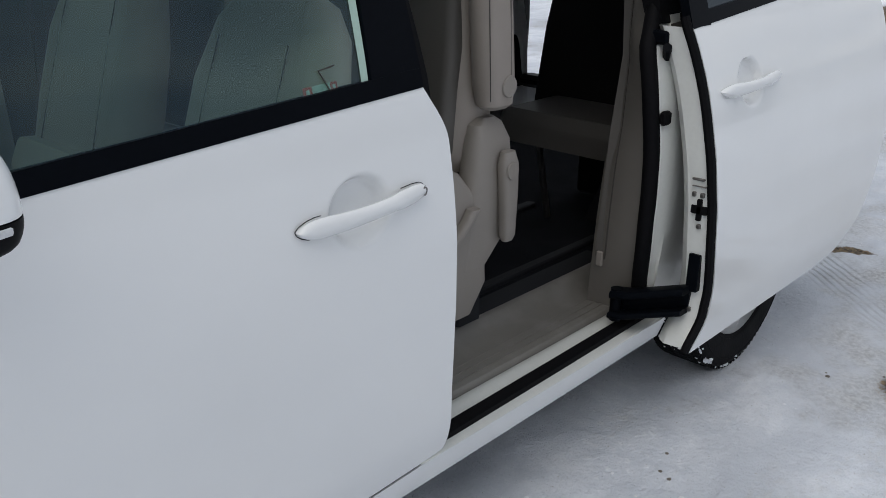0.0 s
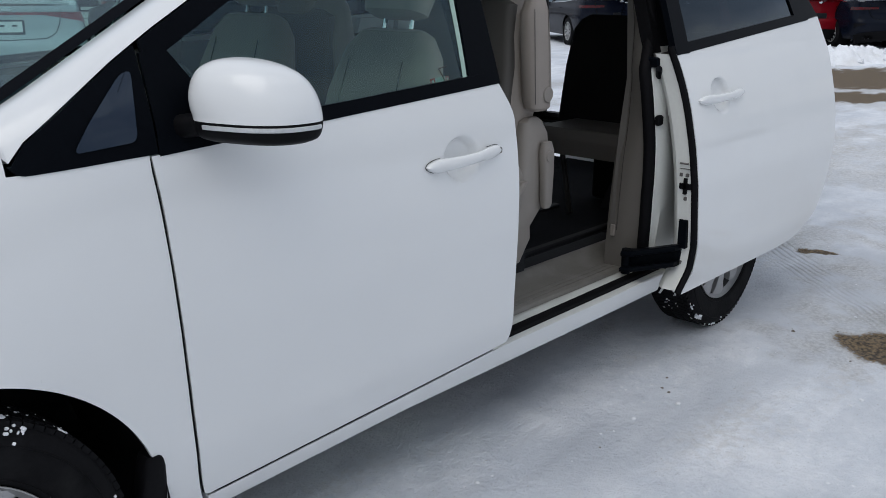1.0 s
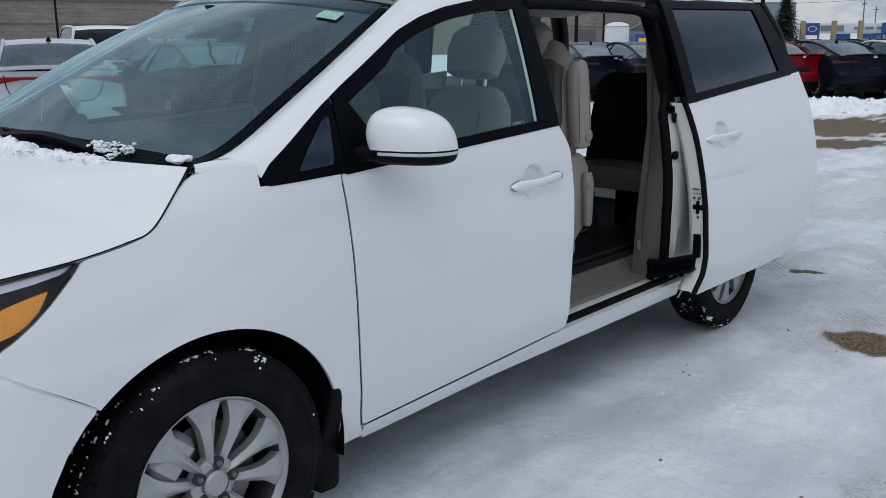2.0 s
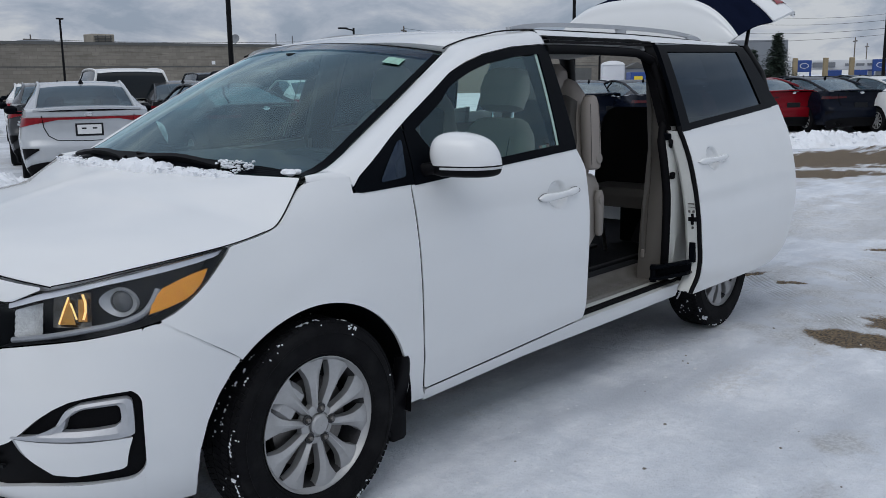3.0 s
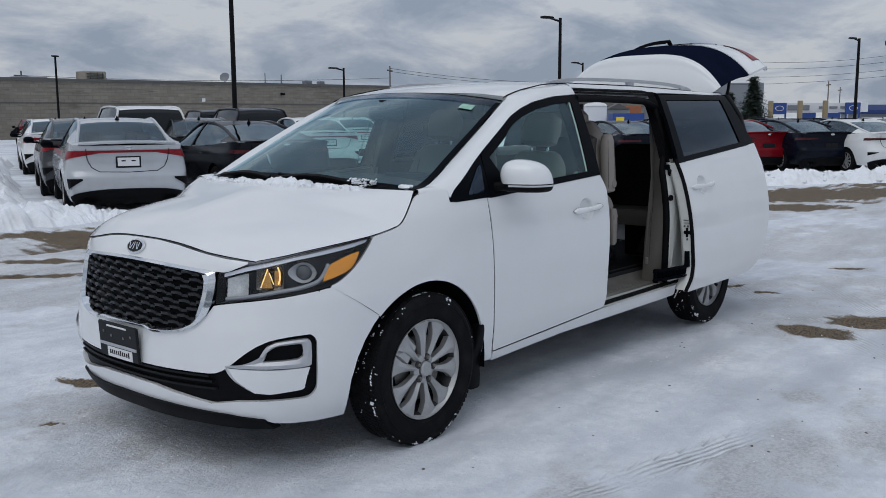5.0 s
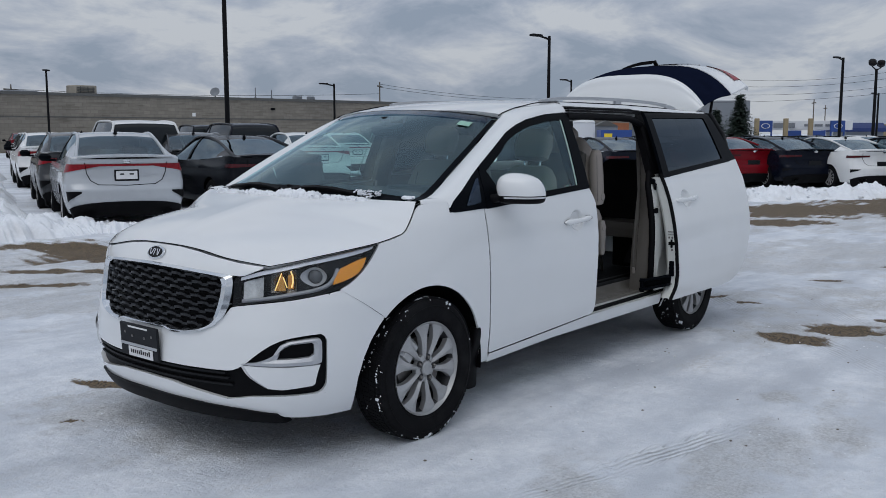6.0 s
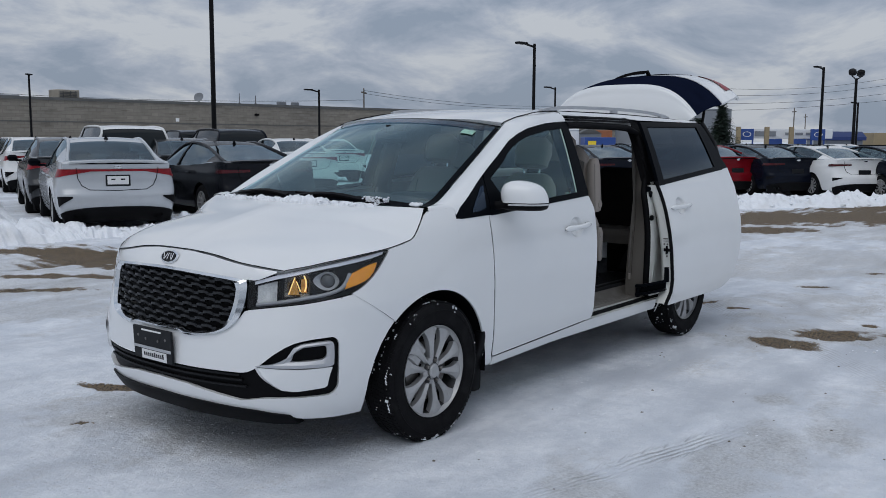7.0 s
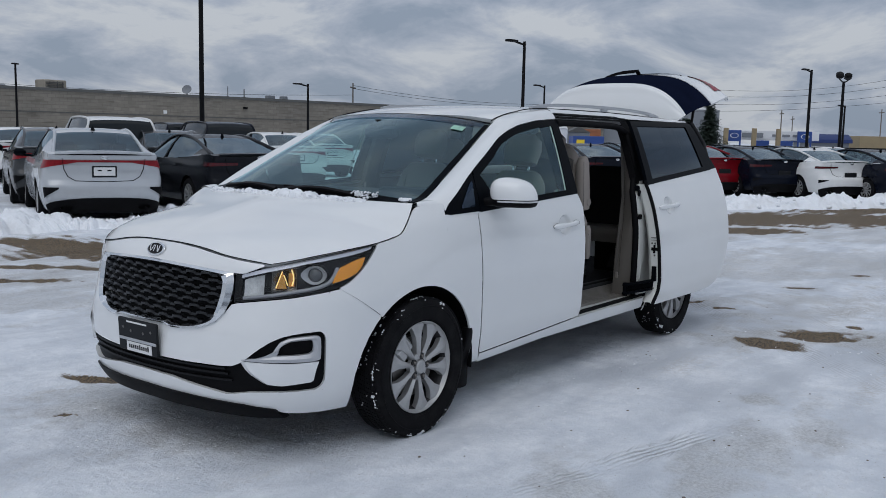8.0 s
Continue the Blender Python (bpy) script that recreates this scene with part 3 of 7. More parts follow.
def screen_grid(u0, u1, v0, v1, nu, nv, out):
    return Geo().grid([[screen_point(u0 + (u1 - u0) * i / nu, v0 + (v1 - v0) * j / nv, out) for j in range(nv + 1)] for i in range(nu + 1)])


part("windscreen", screen_grid(0, 1, -1, 1, 20, 30, 0), SCREEN, van, "clear raked windscreen with a dark shaded top edge")
shade = Geo()
for a, b, c, d in ((0, .07, -1, 1), (.985, 1, -1, 1), (.05, .96, -1, -.965), (.05, .96, .965, 1)):
    shade.add(screen_grid(a, b, c, d, 20, 30, .003))
part("windscreen_border", shade, GLOSS_BLACK, van, "black ceramic border round the windscreen")
part("sun_band", screen_grid(.91, .985, -.965, .965, 4, 30, .0045), glass("sun_band", (0.34, 0.42, 0.54), base=.01), van, "dark blue shade band at the windscreen's top")
part("windscreen_sticker", screen_grid(.835, .885, -.86, -.76, 2, 4, .006), material("pale_green_sticker", (0.30, 0.52, 0.42), 0.6, vary=0.3, scale=40), van, "small pale green sticker")
part("mirror_mount", Geo().box(screen_point(.80, 0) + Vector((.10, 0, -.05)), (.06, .26, .075), .02).tube([screen_point(.88, 0), screen_point(.80, 0) + Vector((.08, 0, -.03))], .025), DASH, van)


# bonnet
def bonnet():
    front = curve([(-.842, 0, .984), (-.836, -.15, .981), (-.825, -.30, .968), (-.812, -.44, .946), (-.782, -.55, .932), (-.735, -.665, .917)], 16)
    edge_ = curve([(-.735, -.665, .917), (-.66, -.742, .936), (-.594, -.795, .953), (-.45, -.86, .977), (-.295, -.885, .995), (-.176, -.888, 1.014), (-.10, -.886, 1.036), (-.02, -.866, 1.112), (.045, -.832, 1.166)], 30)
    rear = curve([(-.11, 0, 1.178), (-.09, -.3, 1.176), (-.03, -.6, 1.170), (.045, -.832, 1.166)], 16)
    ridge = curve([(-.842, 0, .984), (-.72, 0, 1.03), (-.55, 0, 1.083), (-.35, 0, 1.131), (-.11, 0, 1.178)], 30)
    # Coons patch from the middle line to the edge
    g, rows = Geo(), []
    for i in range(30):
        u = i / 29
        row = []
        for j in range(16):
            v = j / 15
            a = (1 - v) * ridge[i] + v * edge_[i]
            b = (1 - u) * front[j] + u * rear[j]
            c = (1 - u) * (1 - v) * front[0] + (1 - u) * v * front[-1] + u * (1 - v) * rear[0] + u * v * rear[-1]
            p = a + b - c
            p[2] += .030 * math.sin(math.pi * u) * math.sin(math.pi * v ** 1.6)
            row.append(Vector(p))
        rows.append(row)
    full = [[Vector((p.x, -p.y, p.z)) for p in r[:0:-1]] + r for r in rows]
    g.grid(full, flip=True)
    rim = [r[-1] for r in full]
    g.grid([rim, [p + Vector((.01, .02, -.03)) for p in rim]])
    rim = [r[0] for r in full]
    g.grid([[p + Vector((.01, -.02, -.03)) for p in rim], rim])
    g.grid([[p + Vector((.02, 0, -.03)) for p in full[0]], full[0]])
    return g


part("bonnet", bonnet(), WHITE, van)
cowl = Geo().grid([[Vector(p) + Vector((dx, 0, dz)) for p in curve([(-.10, .6 - .6, 1.155), (-.08, -.3, 1.155), (-.02, -.6, 1.152), (.05, -.82, 1.15)], 12)] for dx, dz in ((0, 0), (.14, .03))])
part("cowl", cowl, BLACK_TRIM, van)
part("cowl", cowl.mirrored(), BLACK_TRIM, van)
for v0, v1 in ((-.62, -.02), (.05, .66)):
    arm = Geo().ribbon([screen_point(.015 + .03 * math.sin(math.pi * k / 10), v0 + (v1 - v0) * k / 10, .02) for k in range(11)], .018, .014, (-.5, 0, .86))
    arm.ribbon([screen_point(.03 + .025 * k / 10, v0 + .04 + (v1 - v0) * k / 10, .010) for k in range(11)], .008, .014, (-.5, 0, .86))
    part("wiper", arm, BLACK_TRIM, van)


# ---- the front ----
def full_front(geo):
    return Geo().add(geo).add(geo.mirrored())


CHROME_TOP = ((0, .898), (.15, .896), (.30, .890), (.42, .882), (.50, .876), (.548, .870))
CHROME_BOT = ((0, .612), (.185, .612), (.215, .600), (.30, .604), (.40, .620), (.47, .648), (.515, .690), (.540, .735))


def bumper():
    g = Geo()
    f = lambda s, z: skin(s, z)
    hood_edge = ((0, .976), (.15, .974), (.30, .962), (.45, .940), (.56, .925), (.70, .912))
    g.add(sheet([list(CHROME_TOP) + [(.60, .868), (.70, .905)], hood_edge], 30, 8, f, rim=0, smooth_across=False))
    # main band, under grille and lamps and over intake and fog pocket
    ss = (0, .12, .2, .3, .4, .47, .515, .545, .57, .60, .63, .66, .70, .75, .80, .85, .90, .96, 1.02)
    top = [np.interp(s, [0, .185, .215, .30, .40, .47, .515, .548, .70, .853, 1.02], [.612, .612, .600, .604, .620, .648, .690, .733, .752, .770, .796]) for s in ss]
    bot = [np.interp(s, [0, .54, .57, .60, .63, .66, .70, .75, .80, .85, .90, 1.005, 1.02], [.452, .452, .457, .469, .488, .512, .543, .574, .596, .607, .614, .622, .622]) for s in ss]
    g.add(sheet([[(s, b) for s, b in zip(ss, bot)], [(s, t) for s, t in zip(ss, top)]], 70, 12, f, rim=0, smooth_across=False))
    # corner, back to the wheel arch and up to the wing
    rows = []
    for z in (.219, .24, .30, .387, .48, .56, .622, .652, .69, .74, .796, .803):
        s1 = sx(-.448 * math.sqrt(max(0, 1 - ((z - .325) / .447) ** 2))) if z < .652 else np.interp(z, [.652, .803], [sx(-.303), sx(-.540)])
        s0 = np.interp(z, [.19, .34, .36, .622, .796, .806], [.994, .994, 1.005, 1.005, 1.02, 1.075])
        rows.append([(s0, z), (s1, z)])
    g.add(sheet(rows, 12, 40, f, rim=0, smooth_across=False))
    # strip under the intake
    ss = (0, .2, .4, .53, .645, .74, .80, .88, .995)
    top = (.368, .363, .336, .318, .336, .340, .340, .342, .346)
    bot = (.292, .288, .278, .272, .268, .258, .232, .224, .220)
    g.add(sheet([list(zip(ss, bot)), list(zip(ss, top))], 50, 8, f, rim=0, smooth_across=False))
    return full_front(g)


part("front_bumper", bumper(), WHITE, van)
# edges of the bumper's openings, turned inwards
turn = Geo()
for pts in ([(1.005, .622), (.90, .614), (.85, .607), (.80, .596), (.75, .574), (.70, .543), (.66, .512), (.63, .488), (.60, .469), (.57, .457), (.54, .452), (.3, .452), (0, .452)], [(1.005, .622), (1.005, .36), (.985, .346), (.88, .342), (.74, .340), (.645, .336), (.53, .318), (.4, .336), (.2, .363), (0, .368)]):
    L = line(pts, 50)
    turn.grid([[Vector(skin(*p)) for p in L], [Vector(skin(p[0], p[1], -.03)) for p in L]])
for (cs, cz), (ds, dz) in (((1.005, .622), (-.045, -.045)), ((1.005, .346), (-.055, .055))):
    arc = [(cs + ds * (1 - math.sin(a)), cz + dz * (1 - math.cos(a))) for a in (radians(90 * k / 10) for k in range(11))]
    turn.grid([[Vector(skin(cs + .006, cz - dz * .1, -.0005)) for p in arc], [Vector(skin(*p, -.0005)) for p in arc], [Vector(skin(p[0], p[1], -.03)) for p in arc]])
turn.grid([[Vector(skin(s, z, -.0012)) for s in (.965, .98, .995, 1.012)] for z in (.30, .32, .341)], flip=True)
part("bumper_return", full_front(turn), WHITE, van)
back = sheet([[(0, .31), (.3, .30), (.55, .29), (1.03, .31)], [(0, .49), (.55, .49), (.66, .56), (.78, .64), (1.03, .66)]], 40, 14, lambda s, z: skin(s, z, -.022), rim=0, smooth_across=False)
part("lower_fascia", full_front(back), BLACK_TRIM, van, "matt black lower fascia behind the bumper's openings")
lipg = sheet([[(0, .222), (.3, .218), (.6, .208), (.80, .203)], [(0, .262), (.3, .258), (.6, .245), (.785, .226)], [(0, .296), (.3, .291), (.6, .275), (.76, .254)]], 40, 8, lambda s, z: skin(s, z, .012), rim=.05, inward=(1, .2, 0))
part("front_lip", full_front(lipg), BLACK_TRIM, van, "matt black lip under the bumper")
tray = Geo().grid([[Vector((x, y, .225)) for y in np.linspace(-.55, .55, 5)] for x in (-.80, -.5, .6, 2.5, 4.0)])
part("underbody", tray, BLACK_TRIM, van)
# bars of the low intake
INTAKE = material("dark_grey_plastic", (.010, .0105, .012), .5, vary=.2, spec=.15)
for z in (.385, .415, .438):
    bar = Geo().ribbon([skin(s, z, -.012) for s in np.linspace(0, .56 - (z - .385) * .6, 16)], .012, .009, (0, 0, 1))
    part("intake_bar", full_front(bar), INTAKE, van)
# fog pockets: white blade below, satin frame round a black blank
blade = sheet([[(.735, .378), (.80, .371), (.935, .384), (.948, .392)], [(.665, .428), (.75, .415), (.90, .425), (.958, .44)], [(.626, .482), (.72, .478), (.85, .476), (.972, .481)]], 26, 10, lambda s, z: skin(s, z, .004), rim=.03)
both("fog_blade", blade, WHITE)


def fog_frame():
    g = Geo()
    outer = line([(.615, .489), (.70, .494), (.745, .502), (.765, .535), (.79, .572), (.83, .590), (.90, .598), (.962, .602), (.978, .592), (.980, .54), (.978, .49), (.93, .483), (.80, .482), (.70, .483), (.615, .486)], 70)
    inner_ = line([(.775, .512), (.778, .514), (.782, .520), (.790, .545), (.805, .563), (.84, .576), (.90, .581), (.935, .583), (.943, .575), (.945, .548), (.942, .53), (.925, .518), (.87, .513), (.80, .511), (.775, .511)], 70)
    rows = [[Vector(skin(p[0], p[1], d)) for p in L] for L, d in ((outer, -.02), (outer, .008), ([(a + b) / 2 for a, b in zip(outer, inner_)], .013), (inner_, .004), (inner_, -.02))]
    return g.grid(rows, close_u=True)


both("fog_frame", fog_frame(), SATIN, )


GRILLE = material("satin_black_grille", (.012, .013, .015), .38, vary=.2, spec=.4)


# grille
def grille_frame():
    top = line(CHROME_TOP, 30)
    bot = line(CHROME_BOT, 40)
    side_ = line([(.548, .870), (.556, .84), (.552, .79), (.540, .735)], 10)
    loop = top + side_[1:-1] + bot[::-1]
    itop = line([(0, .880), (.15, .878), (.30, .871), (.42, .862), (.48, .853)], 30)
    ibot = line([(0, .628), (.175, .628), (.205, .618), (.30, .622), (.39, .636), (.44, .660), (.465, .69), (.478, .735)], 40)
    iside = line([(.48, .853), (.492, .83), (.488, .78), (.478, .735)], 10)
    iloop = itop + iside[1:-1] + ibot[::-1]
    g = Geo()
    rows = [[Vector(skin(p[0], p[1], d)) for p in L] for L, d in ((loop, -.01), (loop, .012), ([(a + b) / 2 for a, b in zip(loop, iloop)], .020), (iloop, .006), (iloop, -.05))]
    return full_front(g.grid(rows))


part("grille_frame", grille_frame(), CHROME, van, "bright chrome frame round the grille")
gb = sheet([[(0, .60), (.49, .60)], [(0, .89), (.50, .89)]], 20, 8, lambda s, z: skin(s, z, -.055), rim=0)
part("grille_backing", full_front(gb), BLACK_TRIM, van)


def grille_row(z, k):
    """One stepped rib of the black mesh, with raised scales."""
    ends = np.interp(z, [.625, .65, .69, .74, .83, .86], [.30, .42, .465, .478, .490, .46])
    pts, n = [], int(ends / .007)
    for i in range(-n, n + 1):
        s = i * .007
        ph = ((s / .098) + (k % 2) * .5) % 1.0
        up = min(1, max(0, (ph - .12) / .10)) * min(1, max(0, (.72 - ph) / .10))
        p = skin(abs(s), z + .012 * up - .006, -.016 + .014 * up)
        pts.append(Vector((p[0], p[1] if s >= 0 else -p[1], p[2])))
    return Geo().ribbon(pts, .014, .012, (0, 0, 1))


for k, z in enumerate(np.linspace(.645, .856, 8)):
    part("grille_rib", grille_row(float(z), k), GRILLE, van)

# oval badge, plate holder
em = Matrix.Translation(skin(0, .938, .003)) @ Matrix.Rotation(radians(-62), 4, "Y")
badge = Geo().lathe([(.001, .006), (.9, .006), (1.0, .003), (1.0, 0)], em @ Matrix.Diagonal((.036, .068, 1, 1)), 32)
part("badge", badge, CHROME, van, "small oval chrome badge")
inset = Geo().lathe([(.001, .0085), (.86, .0085)], em @ Matrix.Diagonal((.032, .063, 1, 1)), 32)
part("badge_field", inset, PLATE_BLACK, van)
strokes = Geo()
for y, w, a in ((-.034, .006, 0), (-.022, .006, 25), (0.0, .006, 0), (.016, .006, -22), (.032, .006, 22)):
    strokes.add(Geo().box((0, 0, 0), (.034, w, .003)).moved(em @ Matrix.Translation((0, y, .0095)) @ Matrix.Rotation(radians(a), 4, "Z")))
part("badge_strokes", strokes, CHROME, van)

pm = Matrix.Translation((-.985, 0, .525)) @ Matrix.Rotation(radians(-3), 4, "Y")
holder = part("plate_holder", Geo().box((0, 0, 0), (.014, .312, .160), .004).moved(pm), PLATE_BLACK, van, "empty black dealer plate holder")
part("plate_strip", Geo().box((-.008, -.012, -.054), (.004, .20, .046), .001).moved(pm), PAPER, holder, "white dealer strip with illegible dark marks")
marks = Geo()
for k in range(10):
    marks.box((-.0105, -.086 + .0165 * k, -.052 + (.002 if k in (0, 4) else 0)), (.002, .009, .018 + (.006 if k in (0, 4) else 0)))
part("plate_strip_marks", marks.moved(pm), PLATE_BLACK, holder)
part("plate_bar", Geo().box((-.009, 0, -.020), (.006, .30, .014), .002).moved(pm), SATIN, holder)
part("plate_marks", Geo().box((-.0085, 0, .066), (.002, .16, .008)).moved(pm), PAPER, holder)
for y in (-.11, .11):
    part("plate_screw", Geo().lathe([(.001, .003), (.007, .002), (.007, 0)], pm @ Matrix.Translation((-.007, y, .035)) @ Matrix.Rotation(radians(-90), 4, "Y"), 10), STEEL, holder)
    part("plate_screw", Geo().lathe([(.001, .003), (.007, .002), (.007, 0)], pm @ Matrix.Translation((-.007, y * .45, .022)) @ Matrix.Rotation(radians(-90), 4, "Y"), 10), STEEL, holder)


# headlamps
LAMP_TOP = ((.556, .862), (.66, .893), (.764, .908), (.88, .930), (.97, .947), (1.10, .966), (1.22, .980), (1.322, .990))
LAMP_BOT = ((.556, .738), (.70, .757), (.853, .774), (.97, .790), (1.075, .812), (1.13, .838), (1.19, .876), (1.25, .925), (1.322, .988))


def lamp_uv(u, v, out):
    """u along the lamp, v from its lower to its upper edge."""
    a, b = lamp_low[int(round(u * 60))], lamp_high[int(round(u * 60))]
    p = a + (b - a) * v
    return Vector(skin(p[0], p[1], out))


lamp_low, lamp_high = line(LAMP_BOT, 61), line(LAMP_TOP, 61)


def lamp_sheet(u0, u1, v0, v1, out, nu=30, nv=6, fade=0.0):
    return Geo().grid([[lamp_uv(u0 + (u1 - u0) * i / nu, v0 + (v1 - v0) * j / nv, out) for i in range(nu + 1)] for j in range(nv + 1)])


COWL = material("pale_lamp_cowl", (0.42, 0.43, 0.44), 0.3, 0.2, vary=0.1)
BAR = material("frosted_light_bar", (0.74, 0.75, 0.80), 0.3, vary=0.05)


STRIP = material("smoked_light_strip", (0.30, 0.31, 0.33), 0.3, vary=0.1)


def headlamp(sign):
    flip_ = (lambda g: g) if sign < 0 else (lambda g: g.mirrored())
    bowl = lamp_sheet(0, 1, 0, 1, -.07, 60, 6)
    edge_ = [lamp_uv(i / 60, 0, 0) for i in range(61)], [lamp_uv(i / 60, 0, -.07) for i in range(61)]
    bowl.grid(edge_)
    bowl.grid(([lamp_uv(i / 60, 1, 0) for i in range(61)], [lamp_uv(i / 60, 1, -.07) for i in range(61)]))
    bowl.grid(([lamp_uv(0, j / 6, 0) for j in range(7)], [lamp_uv(0, j / 6, -.07) for j in range(7)]))
    lamp = part("headlamp", flip_(bowl), LAMP_DARK, van, "headlamp with dark housing and lit warm bulb")
    part("lamp_cover", flip_(lamp_sheet(0, 1, 0, 1, .001, 60, 8)), COVER, lamp)
    # light bar along the upper edge
    bar = sheet([[(.585, .848), (.70, .876), (.924, .919), (1.10, .943), (1.221, .959), (1.285, .971)], [(.585, .862), (.70, .894), (.924, .931), (1.10, .959), (1.221, .974), (1.30, .983)]], 40, 4, lambda s, z: skin(s, z, -.010), rim=.015, inward=(1, .5, 0))
    part("light_bar", flip_(bar), BAR, lamp, "pale frosted strip along the upper edge")
    low = Geo().tube([skin(*p, -.020) for p in curve([(.595, .757), (.72, .772), (.853, .793), (.95, .808), (1.02, .828), (1.055, .857), (1.082, .897)], 40)], .009, 8)
    part("lower_strip", flip_(low), STRIP, lamp)
    # ribbed reflector of the inner lamp
    ref = Geo().grid([[skin(.594 + .104 * i / 10, .764 + (.076 + .024 * i / 10) * j / 8, -.030 - .016 * math.sin(math.pi * i / 10) + (.004 if (i + j) % 2 else 0)) for i in range(11)] for j in range(9)])
    part("reflector", flip_(ref), LENS_CLEAR, lamp)
    bowl2 = Geo().grid([[skin(.735 + .135 * i / 10, .797 + .098 * j / 8, -.030 - .030 * math.sin(math.pi * i / 10) * math.sin(math.pi * j / 8)) for i in range(11)] for j in range(9)])
    part("main_reflector", flip_(bowl2), material("smoked_reflector", (.10, .095, .085), .2, .8, vary=.3, scale=20), lamp)
    # the bulb's warm light, put on the reflector's facets as their own glow
    facet = Geo().grid([[skin(.757 + .06 * u + (.036 - .06 * u) * v_, .806 + .078 * v_, -.027) for u in (0, .5, 1)] for v_ in (0, .35, .7, 1)])
    facet.grid([[skin(.826 + .030 * u, .815 + .062 * v_, -.028 - .006 * math.sin(math.pi * u)) for u in (0, .5, 1)] for v_ in (0, .5, 1)])
    part("glow_facet", flip_(facet), WARM, lamp, "golden facet with the bulb's light as its own glow")
    warm = Geo()
    for pts, w in ((((.760, .808), (.775, .845), (.792, .884)), .004), (((.842, .892), (.852, .870), (.853, .845), (.845, .822)), .006), (((.800, .868), (.812, .845), (.822, .822)), .004)):
        warm.ribbon([skin(*p, -.024) for p in pts], w, .003, (-1, -.6, 0))
    part("warm_reflector", flip_(warm), BULB, lamp, "warm strips glowing with the bulb's light")
    # projector eye in its bright cowl
    c = Vector(skin(.978, .866, -.060))
    m = Matrix.Translation(c) @ Vector((-.85, -.53, 0)).to_track_quat("Z", "Y").to_matrix().to_4x4()
    cowl_ = Geo()
    outer, inner_ = [], []
    for q in range(28):
        a = 2 * math.pi * q / 28
        rx = .050 + .014 * max(0, math.cos(a)) ** 3 + .004 * max(0, -math.cos(a)) ** 5
        outer.append((rx * math.cos(a), .042 * math.sin(a)))
        inner_.append((.035 * math.cos(a), .032 * math.sin(a)))
    cowl_.grid([[m @ Vector((-x, y, h)) for x, y in ring_] for ring_, h in ((outer, .018), (outer, .034), (inner_, .022), (inner_, .004))], close_u=True)
    part("projector_ring", flip_(cowl_), COWL, lamp)
    part("projector_lens", flip_(Geo().lathe([(.036, .006), (.032, .018), (.022, .026), (.001, .030)], m, 24)), material("lens_glass", (0.10, 0.105, 0.11), 0.08, vary=0.1, spec=.6), lamp)
    amber = sheet([[(1.046, .830), (1.10, .842), (1.16, .860), (1.203, .882)], [(1.062, .868), (1.13, .888), (1.18, .902), (1.228, .912)], [(1.092, .898), (1.15, .918), (1.20, .930), (1.246, .938)]], 16, 10, lambda s, z: skin(s, z, -.012), rim=.015, inward=(.6, 1, 0))
    part("amber_reflector", flip_(amber), AMBER, lamp, "orange side reflector")
    return lamp


headlamp(-1)
headlamp(1)


# ---- wheels ----
# rim alloy with shade put into its colour, for barrel and nut wells
RIM_SHADED = material("shaded_rim_alloy", (.06, .06, .062), .5, .5, vary=.3, scale=14)


